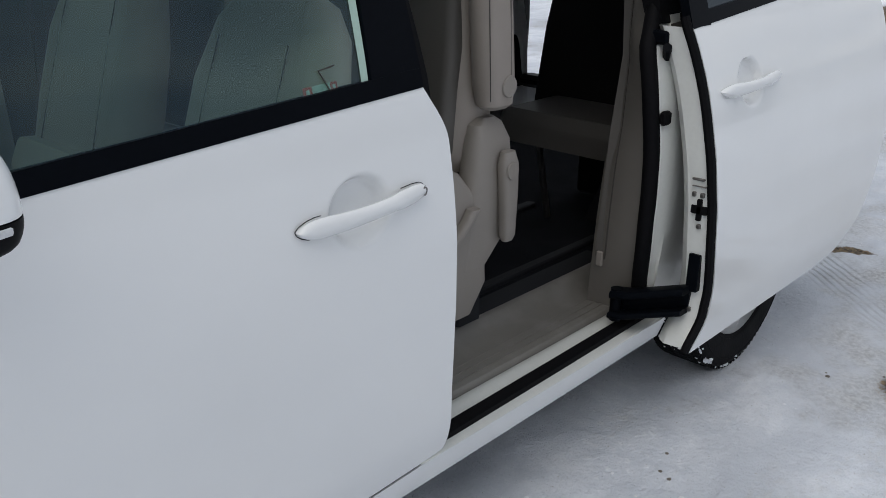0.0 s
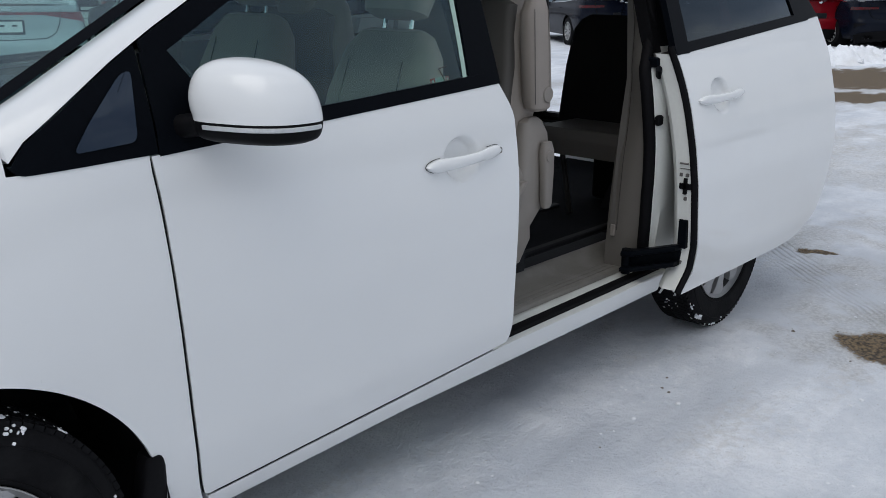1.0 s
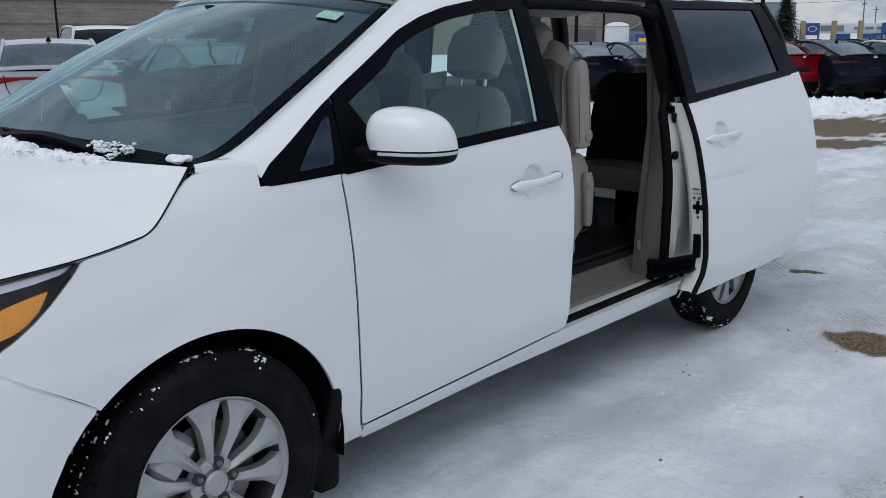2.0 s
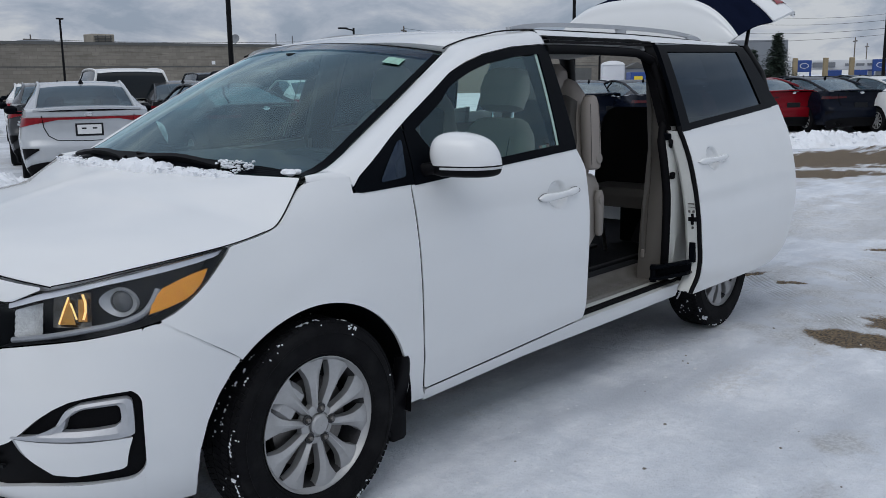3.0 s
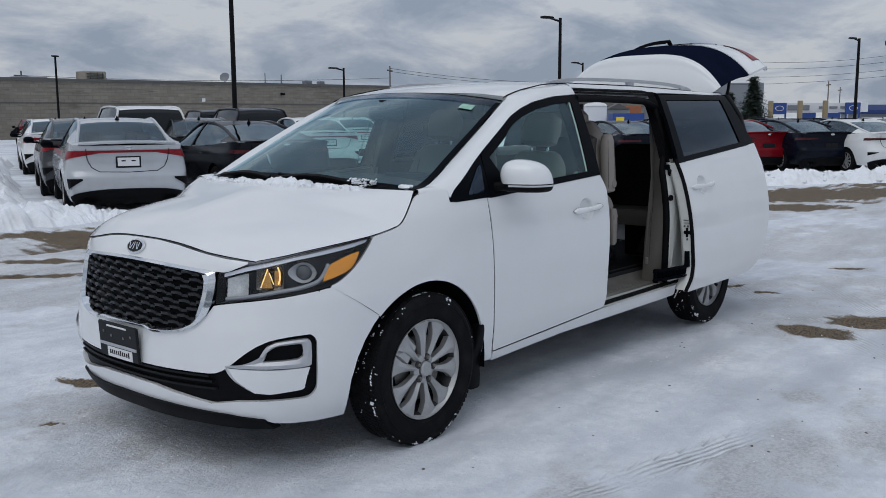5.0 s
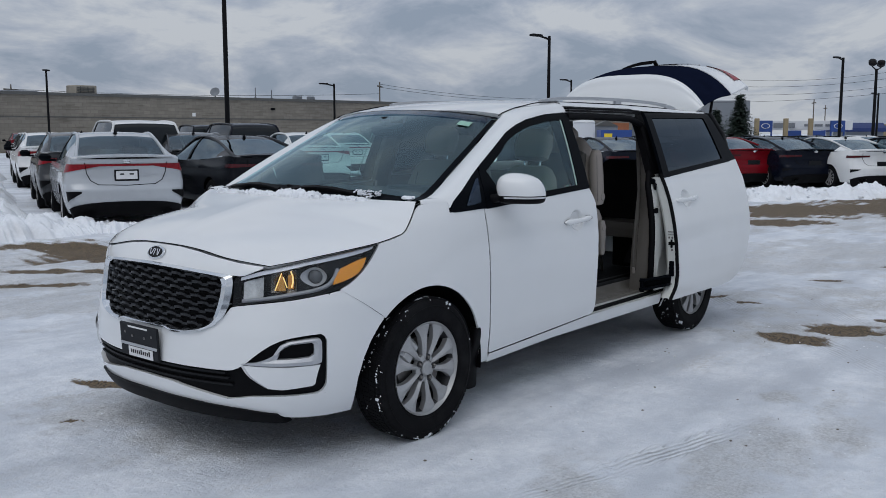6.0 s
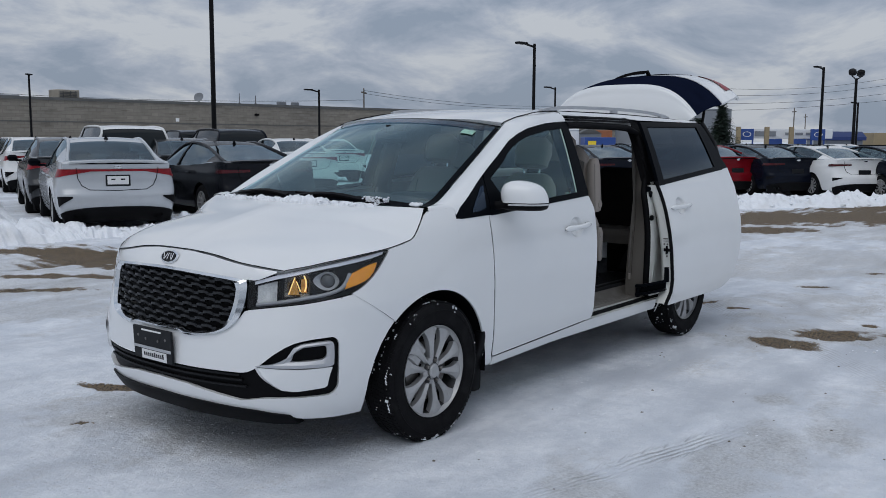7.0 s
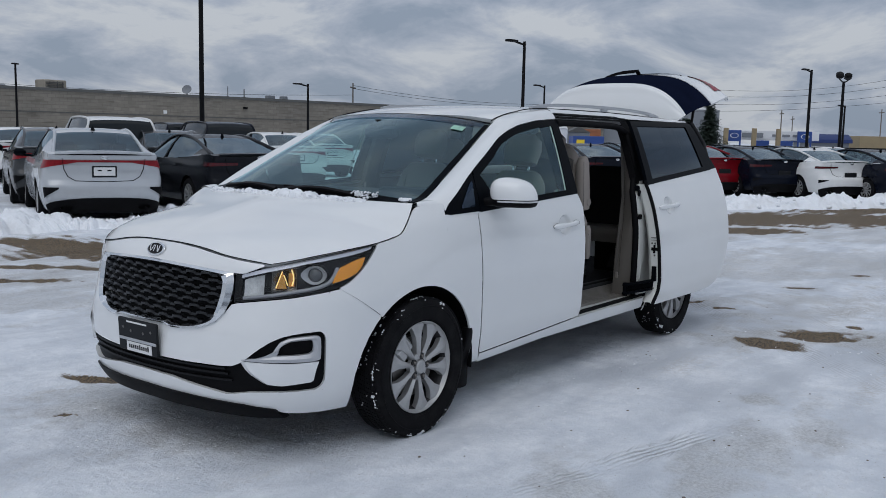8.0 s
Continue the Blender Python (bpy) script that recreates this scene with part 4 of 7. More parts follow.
def wheel():
    """A road wheel at the origin, its face towards -y: tyre, ten-spoke alloy rim, nuts, brake."""
    R = .352
    spin = Matrix.Rotation(radians(90), 4, "X")
    prof = [(.222, .058), (.232, .072), (.240, .080), (.256, .086), (.262, .0855), (.29, .0925), (.318, .092), (.326, .0895), (.334, .086), (.344, .077), (.350, .064), (.352, .04), (.353, 0), (.352, -.05), (.346, -.085), (.336, -.101), (.30, -.112), (.232, -.10), (.222, -.09)]
    tyre = Geo().lathe(prof, spin, 72)
    tread = Geo()
    # tread blocks
    for k in range(96):
        a = 2 * math.pi * k / 96
        for row, (h, w) in enumerate(((.069, .020), (.040, .030), (0, .034), (-.040, .030), (-.069, .020))):
            aa = a + (row % 2) * math.pi / 96
            m = Matrix.Rotation(aa, 4, "Y") @ Matrix.Translation((R - (.0042 if abs(h) > .06 else .0022), h, 0)) @ Matrix.Rotation(radians(12 if h > 0 else -12), 4, "X")
            tread.add(Geo().box((0, 0, 0), (.010, w, .0185)).moved(m))
    whl = part("wheel", tyre, TYRE, van, "black winter-worn tyre with snow in its tread")
    tagged(part("tread", tread, TYRE, whl), kind="stuff")
    for r, h in ((.246, .0825), (.312, .0925)):
        part("sidewall_ring", Geo().lathe([(r - .0025, h), (r, h + .0025), (r + .0025, h)], spin, 72), TYRE, whl)
    proud = Matrix.Translation((0, -.010, 0)) @ spin
    rim = Geo().lathe([(.226, .058), (.2330, .067), (.2325, .070), (.2305, .071), (.2275, .063), (.216, .050)], proud, 64)
    part("rim", rim, ALLOY, whl)
    part("rim_barrel", Geo().lathe([(.215, .052), (.206, .03), (.20, -.09)], proud, 48), RIM_SHADED, whl)
    # ten leaf-shaped spokes in five pairs, each creased along its middle
    for k in range(10):
        lean = .035 if k % 2 else -.035
        a0 = 2 * math.pi * k / 10 + .31 + math.pi / 10 + lean
        rings = []
        for i in range(13):
            u = i / 12
            r = .040 + (.222 - .040) * u
            wid = float(np.interp(u, [0, .15, .45, .68, .90, 1], [.021, .025, .034, .050, .092, .142]))
            h = float(np.interp(u, [0, .2, .55, .85, 1], [.058, .064, .070, .066, .060]))
            a = a0 - lean * .55 * (1 - u)
            c, t = Vector((math.cos(a), math.sin(a), 0)), Vector((-math.sin(a), math.cos(a), 0))
            off = -lean * .12 * (1 if u > .1 else 0)
            row = ((-.50, -.040), (-.47, -.012), (-.10 + off * 4, 0), (.06 + off * 4, -.001), (.46, -.013), (.50, -.040))
            rings.append([proud @ (c * r + t * (q * wid) + Vector((0, 0, h + dz))) for q, dz in row])
        part("spoke", Geo().loft(rings), ALLOY, whl, smooth=24)
    hub = Geo().lathe([(.072, .03), (.068, .050), (.058, .056), (.045, .058), (.044, .052), (.036, .052), (.036, .064), (.030, .070), (.001, .072)], proud, 32)
    part("hub", hub, ALLOY, whl)
    for k in range(5):
        a = 2 * math.pi * k / 5 + .31
        m = proud @ Matrix.Translation((.055 * math.cos(a), .055 * math.sin(a), .05))
        # a dark disc on the hub stands for the well's shade
        part("nut_well", Geo().lathe([(.0175, .004), (.0172, .0115), (.0150, .0115), (.0145, .0095), (.001, .0095)], m, 20), RIM_SHADED, whl)
        part("wheel_nut", Geo().lathe([(.0098, 0), (.0098, .016), (.0075, .020), (.001, .020)], m, 6), STEEL, whl)
    disc = Geo().lathe([(.06, .02), (.155, .02), (.155, -.005), (.06, -.005)], spin, 40)
    part("brake_disc", disc, STEEL, whl)
    cal = Geo().box((-.12, -.030, .075), (.10, .06, .13), .02, Matrix.Rotation(radians(30), 3, "Y"))
    part("brake_caliper", cal, ALLOY, whl)
    barrel = Geo().lathe([(.205, -.02), (.001, -.03)], spin, 40)
    part("wheel_inner", barrel, BLACK_TRIM, whl)
    flecks = Geo()
    rnd = random.Random(4)
    spots = [(rnd.uniform(0, 2 * math.pi), rnd.choice((rnd.uniform(.060, .088), rnd.gauss(.022, .006), rnd.gauss(-.022, .006), rnd.uniform(-.09, .09))), rnd.random() ** 2) for k in range(260)]
    spots = [p for p in spots if noise.noise(Vector((p[0] * 2.2, p[1] * 9, 1.5))) > .10]
    for k in range(20):
        a, h = rnd.uniform(0, 2 * math.pi), rnd.uniform(.055, .084)
        n = rnd.choice((4, 7, 12, 22))
        spots += [(a + rnd.gauss(0, .012 * n ** .5), h + rnd.gauss(0, .004), rnd.random()) for _ in range(n)]
    for a, h, e in spots:
        r = float(np.interp(abs(h), [.04, .064, .077, .086, .0895, .093], [.3535, .352, .3465, .337, .328, .316]))
        m = Matrix.Rotation(a, 4, "Y") @ Matrix.Translation((r, -h, 0)) @ Matrix.Rotation(rnd.uniform(-.8, .8), 4, "X") @ Matrix.Rotation(rnd.uniform(-.5, .5), 4, "Z")
        flecks.add(Geo().box((0, 0, 0), (.006, .003 + .009 * e, .003 + .012 * rnd.random() * (.3 + e)), .0022).moved(m))
    tagged(part("tread_snow", flecks, SNOW_LUMP, whl, "bits of white snow caught in the tread"), kind="stuff")
    return whl


w0 = wheel()


def another(ob, m):
    c = copy_thing(ob, m)
    c.parent = van
    return c


w0.matrix_basis = pose(-.006, -.872, .354, 0, 12, 0)
another(w0, pose(3.085, -.850, .384, 0, 50, 0))
another(w0, pose(0, .872, .356, 0, 30, 180))
another(w0, pose(3.055, .850, .372, 0, 70, 180))
flap = Geo().loft([[Vector((x + a, side(.45, max(z, .3))[1] + .021 + b, z)) for a, b in rounded(w, .05, .012, 3)] for x, z, w in ((.416, .487, .026), (.418, .483, .036), (.419, .474, .044), (.420, .455, .051), (.420, .42, .058), (.419, .38, .067), (.416, .30, .084), (.413, .22, .094), (.413, .165, .088), (.413, .155, .066))])
both("mud_flap", flap, BLACK_TRIM)


# ---- door mirrors ----
MIRROR_T = [1.142, 1.148, 1.157, 1.173, 1.190, 1.205, 1.225, 1.247, 1.266, 1.280, 1.290, 1.297, 1.3005, 1.302]
MIRROR_IN = [.14, .07, .045, .035, .03, .012, 0, .008, .03, .065, .12, .19, .27, .33]
MIRROR_OUT = [.90, .96, .985, 1.0, 1.0, .99, .965, .92, .855, .77, .67, .56, .46, .38]
MIRROR_DEEP = [.062, .078, .088, .092, .092, .093, .092, .087, .078, .066, .052, .036, .020, .006]


MIRROR_LINE = curve(list(zip(MIRROR_T, MIRROR_IN, MIRROR_OUT, MIRROR_DEEP)), 301)


def mirror_slice(z, grow=0.0):
    k = min(range(301), key=lambda q: abs(MIRROR_LINE[q][0] - z))
    lo, hi, dx = MIRROR_LINE[k][1:]
    y0, y1 = .936 + .225 * lo, .936 + .225 * hi
    ring_ = []
    for k in range(40):
        a = 2 * math.pi * k / 40
        c, s_ = math.cos(a), math.sin(a)
        y = (y0 + y1) / 2 + ((y1 - y0) / 2 + grow) * math.copysign(abs(c) ** .75, c)
        ring_.append(Vector((.646 + (y - 1.07) * .35 + (dx * .9 + grow) * math.copysign(abs(s_) ** .8, s_), -y, z - .009)))
    return ring_


def mirror_cut(lo, hi, grow=0.0):
    """The mirror's shell between two heights."""
    zs_ = [lo] + [z for z in np.interp(np.linspace(0, 13, 53), range(14), MIRROR_T) if lo < z < hi] + [hi]
    return Geo().loft([mirror_slice(float(z), grow) for z in zs_])


def door_mirror(flip_):
    mir = part("door_mirror", flip_(mirror_cut(1.1835, 1.302)), WHITE, van, "white door mirror with a clear indicator strip")
    foot = mirror_cut(1.142, 1.1815).add(Geo().loft([[Vector((x + a, y, z + b)) for a, b in rounded(w, h, .02, 3)] for x, y, z, w, h in ((.60, -.90, 1.155, .15, .05), (.595, -.95, 1.160, .12, .045), (.60, -1.0, 1.170, .09, .03))]))
    part("mirror_foot", flip_(foot), BLACK_TRIM, mir)
    part("mirror_gap", flip_(mirror_cut(1.1815, 1.1835, -.002)), BLACK_TRIM, mir)
    rows = []
    for z, o in ((1.1690, .0006), (1.1700, .0022), (1.1735, .0028), (1.1775, .0024), (1.1785, .0006)):
        ring_ = mirror_slice(z, o)
        rows.append([ring_[k % 40] for k in range(28, 43)])
    strip = Geo().grid(rows)
    part("mirror_indicator", flip_(strip), INDICATOR, mir, "clear ribbed indicator strip")


INDICATOR = material("clear_indicator", (0.58, 0.59, 0.60), 0.20, 0.25, vary=0.15, scale=30, fine=200, bump=.2, coat=1.0)
door_mirror(lambda g: g)
door_mirror(lambda g: g.mirrored())


# ---- sills and the open doorway ----
SILL = [X((.572, .262), (1.2, .292), (2.2, .296), (2.58, .30)), X((.565, .283), (1.2, .318), (2.2, .33), (2.58, .335)), X((.560, .314), (1.2, .347), (1.60, .370), (2.58, .378))]
both("sill", sheet(SILL, 50, 8, rim=.05), WHITE)
# the doorway's step: painted ledge, seal, plastic tread, carpeted floor
ledge = Geo().grid([[Vector((x, y, z)) for x in (1.55, 2.1, 2.62)] for y, z in ((-.925, .374), (-.91, .378), (-.875, .376), (-.86, .378), (-.845, .385), (-.825, .388), (-.808, .385), (-.797, .376), (-.79, .364), (-.76, .360))])
part("door_ledge", ledge, JAMB, van)
part("sill_seal", Geo().ribbon([(1.56, -.886, .382), (2.1, -.880, .383), (2.60, -.872, .383)], .036, .018, (0, 0, 1)), RUBBER, van)
step = Geo().grid([[Vector((x, y, z)) for x in np.linspace(1.5, 2.72, 8)] for y, z in ((-.796, .366), (-.794, .384), (-.788, .391), (-.775, .393), (-.70, .395), (-.66, .402), (-.645, .417), (-.632, .430), (-.62, .434), (-.612, .432))])
for k in range(4):
    y = -.765 + k * .024
    step.ribbon([(1.56, y, .3925), (2.60, y, .3925)], .007, .006, (0, 0, 1))
part("step_tread", step, STEP, van, "scuffed beige plastic step in the doorway")
part("carpet_edge", Geo().grid([[Vector((x, y, z)) for x in (1.5, 2.1, 2.72)] for y, z in ((-.613, .431), (-.60, .437), (-.55, .438), (-.545, .43))]), DASH, van)
floor_ = Geo().grid([[Vector((x, y, .425)) for y in np.linspace(-.62, .88, 6)] for x in np.linspace(.2, 4.05, 10)], flip=True)
part("cabin_floor", floor_, CARPET, van, "dark carpeted floor")
for y in (-.50, -.12):
    part("seat_track", Geo().box((2.35, y, .432), (1.3, .035, .02), .004), DASH, van)
# rail of the sliding door over the doorway, and below
for z, y, w in ((1.640, -.735, .012), (1.655, -.725, .01)):
    part("door_track", Geo().ribbon([(1.58, y, z), (2.2, y - .004, z), (2.52, y, z - .002)], .03, w, (0, 0, 1)), BLACK_TRIM, van)
chan = sheet([X((1.57, 1.612), (2.50, 1.612)), X((1.57, 1.666), (2.52, 1.664))], 20, 4, lambda s, z: skin(s, z, -.03), rim=0)
part("track_channel", chan, SATIN, van)
DOOR_POST = [(.405, 2.505), (.5, 2.475), (.7, 2.45), (.85, 2.442), (1.0, 2.432), (1.14, 2.428), (1.22, 2.48), (1.3, 2.515), (1.45, 2.52), (1.56, 2.50)]


def post_at(z):
    """Line of the seal down the doorway's rear post: x and y at a height."""
    x = float(np.interp(z, [p[0] for p in DOOR_POST], [p[1] for p in DOOR_POST]))
    return x, side(x, z)[1] + float(np.interp(z, [.4, 1.2, 1.4, 1.56], [.062, .062, .035, .012]))


zs = np.linspace(.405, 1.56, 40)
seal_path = [Vector(side(x, z, -.012)) for x, z in curve([(1.56, 1.604), (1.8, 1.606), (2.2, 1.602), (2.38, 1.596)], 24)] + [Vector((*post_at(z), z)) for z in zs[::-1]]
part("head_seal", Geo().tube(seal_path, .022, 12), RUBBER, van)
zs = np.linspace(.40, 1.22, 24)
face = []
for z in zs:
    x, y = post_at(z)
    ye = side(2.52, z, -.03)[1]
    face.append([Vector((x + .006, y - .012, z)), Vector((x + .012, y - .022, z)), Vector((x + .03, (y + ye) / 2 - .012, z)), Vector((2.50, ye - .004, z)), Vector((2.56, ye, z)), Vector((2.70, side(2.70, z, -.03)[1], z))])
part("rear_door_pillar", Geo().grid(face), JAMB, van, "white painted pillar of the doorway")
post_trim, post_seam = [], []
for z in np.linspace(.385, 1.56, 32):
    x, y = post_at(z)
    ix = float(np.interp(z, [.43, .644, .812, .925, 1.094, 1.3, 1.56], [2.472, 2.488, 2.508, 2.545, 2.583, 2.60, 2.60]))
    iy = float(np.interp(z, [.43, 1.1, 1.3, 1.56], [-.72, -.72, -.70, -.66]))
    a, b = Vector((x + .006, y + .020, z)), Vector((ix, iy, z))
    post_trim.append([Vector((x + .008, y + .012, z)), a, a.lerp(b, .35) + Vector((-.010, .004, 0)), a.lerp(b, .62) + Vector((-.010, .004, 0)), b, b + Vector((.03, .012, 0)), b + Vector((.16, .02, 0))])
    post_seam.append(a.lerp(b, .64) + Vector((-.010, .003, 0)))
part("trim_seam", Geo().tube(post_seam[4:], .0022, 5), SEAM, van)
# darker copy of the beige trim, standing for shade on the post
part("pillar_trim", Geo().grid(post_trim), BEIGE_HALF_SHADED, van, "beige plastic trim on the doorway's rear post, darkened for shade")
# middle pillar behind the front door
bp = sheet([X((1.56, .40), (1.625, .40)), X((1.56, .75), (1.62, .75)), X((1.54, 1.15), (1.615, 1.15)), X((1.53, 1.62), (1.60, 1.62))], 5, 20, lambda s, z: skin(s, z, -.05), rim=.08)
part("middle_pillar", bp, RUBBER, van)
bf = sheet([X((1.50, .40), (1.66, .40)), X((1.50, .75), (1.66, .75)), X((1.49, 1.15), (1.66, 1.15)), X((1.50, 1.62), (1.645, 1.62))], 5, 20, lambda s, z: skin(s, z, -.05), rim=.04)
part("middle_pillar", bf.mirrored(), BEIGE_SHADED, van)
# rear door pillar of the doorway
cq = sheet([X((2.47, 1.2), (2.66, 1.2)), X((2.47, 1.27), (2.66, 1.27)), X((2.50, 1.5), (2.66, 1.5)), X((2.51, 1.66), (2.66, 1.66))], 8, 16, lambda s, z: skin(s, z, -.03), rim=.05)
part("upper_door_pillar", cq, RUBBER, van, "black sealed upper pillar of the doorway")
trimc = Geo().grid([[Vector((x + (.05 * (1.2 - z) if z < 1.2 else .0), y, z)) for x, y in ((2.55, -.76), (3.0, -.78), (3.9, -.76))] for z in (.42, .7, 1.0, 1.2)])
part("rear_side_trim", trimc, BEIGE_SHADED, van)
part("rear_side_trim", Geo().grid([[Vector((x, y, z)) for x, y in ((1.6, .87), (3.2, .86), (4.0, .78))] for z in (.42, .8, 1.19)], flip=True), BEIGE_SHADED, van)
# belt takes the darkened beige, shade included in its tone
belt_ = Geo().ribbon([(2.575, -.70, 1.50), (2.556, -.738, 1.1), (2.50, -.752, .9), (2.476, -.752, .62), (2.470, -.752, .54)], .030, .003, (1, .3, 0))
part("seat_belt", belt_, BEIGE_SHADED, van, "seat belt hanging on the pillar, its shade put into the colour")
part("belt_tongue", Geo().box((2.466, -.754, .535), (.010, .020, .045), .003), BEIGE_TRIM, van)
# black hinge arm of the sliding door
ARM = curve([(2.393, -.855, 0), (2.402, -.90, .006), (2.424, -.96, .022), (2.452, -1.04, .044)], 13)
for nm, z, w, h in (("arm_bar", .484, .060, .022), ("arm_bar", .424, .066, .018)):
    part(nm, Geo().loft([[Vector((x + a, y, z + d + b)) for a, b in rounded(w, h, .008, 3)] for x, y, d in ARM]), GLOSS_BLACK, van)
arm = Geo().loft([[Vector((x + .016 + a, y, .455 + d + b)) for a, b in rounded(.014, .06, .004, 2)] for x, y, d in ARM])
arm.tube([(2.393, -.862, .405), (2.393, -.862, .498)], .017, 14)
part("door_arm", arm, GLOSS_BLACK, van, "black roller arm of the sliding door")

# ---- sliding doors ----
SHIFT = .85


def slide_out(z):
    """How far the open door stands off the body."""
    return float(np.interp(z, [.3, .4, .6, .76, 1.04, 1.2, 1.65], [.165, .158, .142, .125, .085, .058, .05]))


def slid(s, z, out=0.0):
    """The open door's skin, slid back and out."""
    p = skin(s - SHIFT, z, out + slide_out(z))
    return (p[0] + SHIFT, p[1], p[2])


def shut(s, z, out=0.0):
    """The same door closed."""
    return skin(s - SHIFT, z, out)


SLIDE_Z = ((.366, 2.42, 3.24), (.385, 2.428, 3.43), (.45, 2.472, 3.575), (.53, 2.488, 3.65), (.62, 2.477, 3.70), (.76, 2.467, 3.75), (.90, 2.465, 3.78), (1.0, 2.466, 3.79), (1.10, 2.464, 3.805))


def slide_belt(x):
    return 1.200 + .085 * (x - 2.455) / 1.19


def sliding_door(fn):
    rows = []
    for z, x0, x1 in SLIDE_Z:
        up = .07 * max(0, (z - .80)) / .34
        rows.append([(sx(x0 + (x1 - x0) * k / 10), z + up * k / 10) for k in range(11)])
    rows.append([(sx(2.455 + 1.325 * k / 10), slide_belt(2.455 + 1.325 * k / 10)) for k in range(11)])
    return sheet(rows, 170, 150, lambda s, z: fn(s, z, hollow(s, z, 2.700, 1.046, .072, .064)), rim=.035)


def slide_frame(fn0):
    fn = lambda s, z: fn0(s, z, .002)
    g = Geo()
    xb = np.linspace(2.455, 3.66, 14)
    g.add(band([(sx(x), slide_belt(x) - .003) for x in xb], [(sx(x), slide_belt(x) + .030) for x in xb], 20, fn))
    xt = np.linspace(2.50, 3.54, 14)
    g.add(band([(sx(x), 1.640 + .012 * (x - 2.5)) for x in xt], [(sx(x), 1.604 + .012 * (x - 2.5)) for x in xt], 20, fn))
    zs_ = np.linspace(1.20, 1.640, 10)
    g.add(sheet([[(sx(2.450 + .05 * (z - 1.2) / .44), z) for z in zs_], [(sx(2.545 + .035 * (z - 1.2) / .44), z) for z in zs_]], 12, 4, fn, rim=.025, smooth_across=False))
    zs_ = np.linspace(1.285, 1.652, 10)
    g.add(sheet([[(sx(3.525 - .085 * (z - 1.285) / .37), z) for z in zs_], [(sx(3.655 - .115 * (z - 1.285) / .37), z) for z in zs_]], 12, 4, fn, rim=.025, smooth_across=False))
    # body-coloured corner behind the window is part of the door; black post ends it
    return g


slide = part("sliding_door", sliding_door(slid), WHITE, van, "open white sliding door, slid back along the body")
corner = sheet([[(sx(3.655), 1.288), (sx(3.78), 1.297)], [(sx(3.62), 1.40), (sx(3.70), 1.41)], [(sx(3.545), 1.64), (sx(3.58), 1.645)]], 6, 10, slid, rim=.03)
part("slide_frame", slide_frame(slid), GLOSS_BLACK, slide)
part("slide_rear_post", corner, GLOSS_BLACK, slide)
gl = sheet([X((2.52, 1.222), (3.58, 1.295)), X((2.54, 1.62), (3.48, 1.63))], 16, 8, lambda s, z: slid(s, z, -.005), rim=0)
part("slide_pane", gl, PRIVACY, slide, "dark tinted window of the sliding door")
part("slide_handle", door_handle(2.522, 2.866, 1.041, 1.048, lambda x, z, o: slid(sx(x), z, o)), WHITE, slide)
ins = sheet([X((2.46, .40), (3.20, .40)), X((2.50, .56), (3.52, .60)), X((2.50, .9), (3.70, .9)), X((2.48, 1.2), (3.70, 1.27))], 16, 20, lambda s, z: slid(s, z, -.075), rim=0)
part("slide_card", ins, BEIGE_SHADED, slide)
part("slide_card_upper", sheet([X((2.50, 1.2), (3.60, 1.28)), X((2.50, 1.225), (3.60, 1.30))], 8, 3, lambda s, z: slid(s, z, -.04), rim=0), DASH, slide)


def jamb_x(z):
    return float(np.interp(z, [r[0] for r in SLIDE_Z] + [1.2], [r[1] for r in SLIDE_Z] + [2.455]))


zj = np.linspace(.375, 1.20, 34)
jamb = Geo().grid([[Vector(slid(sx(jamb_x(z)), z, o)) + Vector((d, 0, 0)) for z in zj] for o, d in ((-.004, -.001), (-.03, -.010), (-.075, -.014), (-.095, .002), (-.11, .03))])
part("door_jamb", jamb, JAMB, slide, "white edge of the sliding door with latch and plugs")
part("edge_seal", Geo().tube([Vector(slid(sx(jamb_x(z)), z, -.012)) + Vector((-.008, 0, 0)) for z in np.linspace(.368, 1.225, 50)], .0125, 8), RUBBER, slide)


def on_jamb(z, o, w, h, t=.006):
    c = Vector(slid(sx(jamb_x(z)), z, o)) + Vector((-.012, 0, 0))
    return Geo().box(c, (t * 2, w, h), .002)


part("plug", on_jamb(.750, -.045, .014, .058).add(on_jamb(.750, -.045, .044, .022)), RUBBER, slide, "black cross-shaped plug")
part("latch", on_jamb(.575, -.050, .032, .105, .014), GLOSS_BLACK, slide)
for z, o in ((.790, -.058), (.790, -.035), (.705, -.045), (.47, -.05)):
    part("plug", on_jamb(z, o, .011, .013, .006), STEEL, slide)
part("jamb_label", on_jamb(.812, -.042, .040, .002, .006).add(on_jamb(.830, -.044, .034, .006, .006)), STEEL, slide)
part("upper_roller", Geo().box((2.47, -.885, 1.17), (.07, .06, .035), .006).tube([(2.43, -.92, 1.15), (2.47, -.9, 1.12)], .012), GLOSS_BLACK, slide)
part("striker", Geo().lathe([(.03, 0), (.03, .008), (.02, .012), (.001, .012)], Matrix.Translation((2.524, -.934, .985)) @ Matrix.Rotation(radians(90), 4, "X"), 20), STEEL, van)
part("plug", Geo().box((2.454, -.922, .969), (.034, .020, .036), .005), RUBBER, van)
# closed sliding door on the far side
far_door = part("sliding_door", sliding_door(shut).mirrored(), WHITE, van, "closed white sliding door")
part("slide_frame", slide_frame(shut).mirrored(), GLOSS_BLACK, far_door)
fg = sheet([X((2.52, 1.222), (3.58, 1.295)), X((2.54, 1.62), (3.48, 1.63))], 16, 8, lambda s, z: shut(s, z, -.005), rim=0)
part("slide_pane", fg.mirrored(), PRIVACY, far_door)


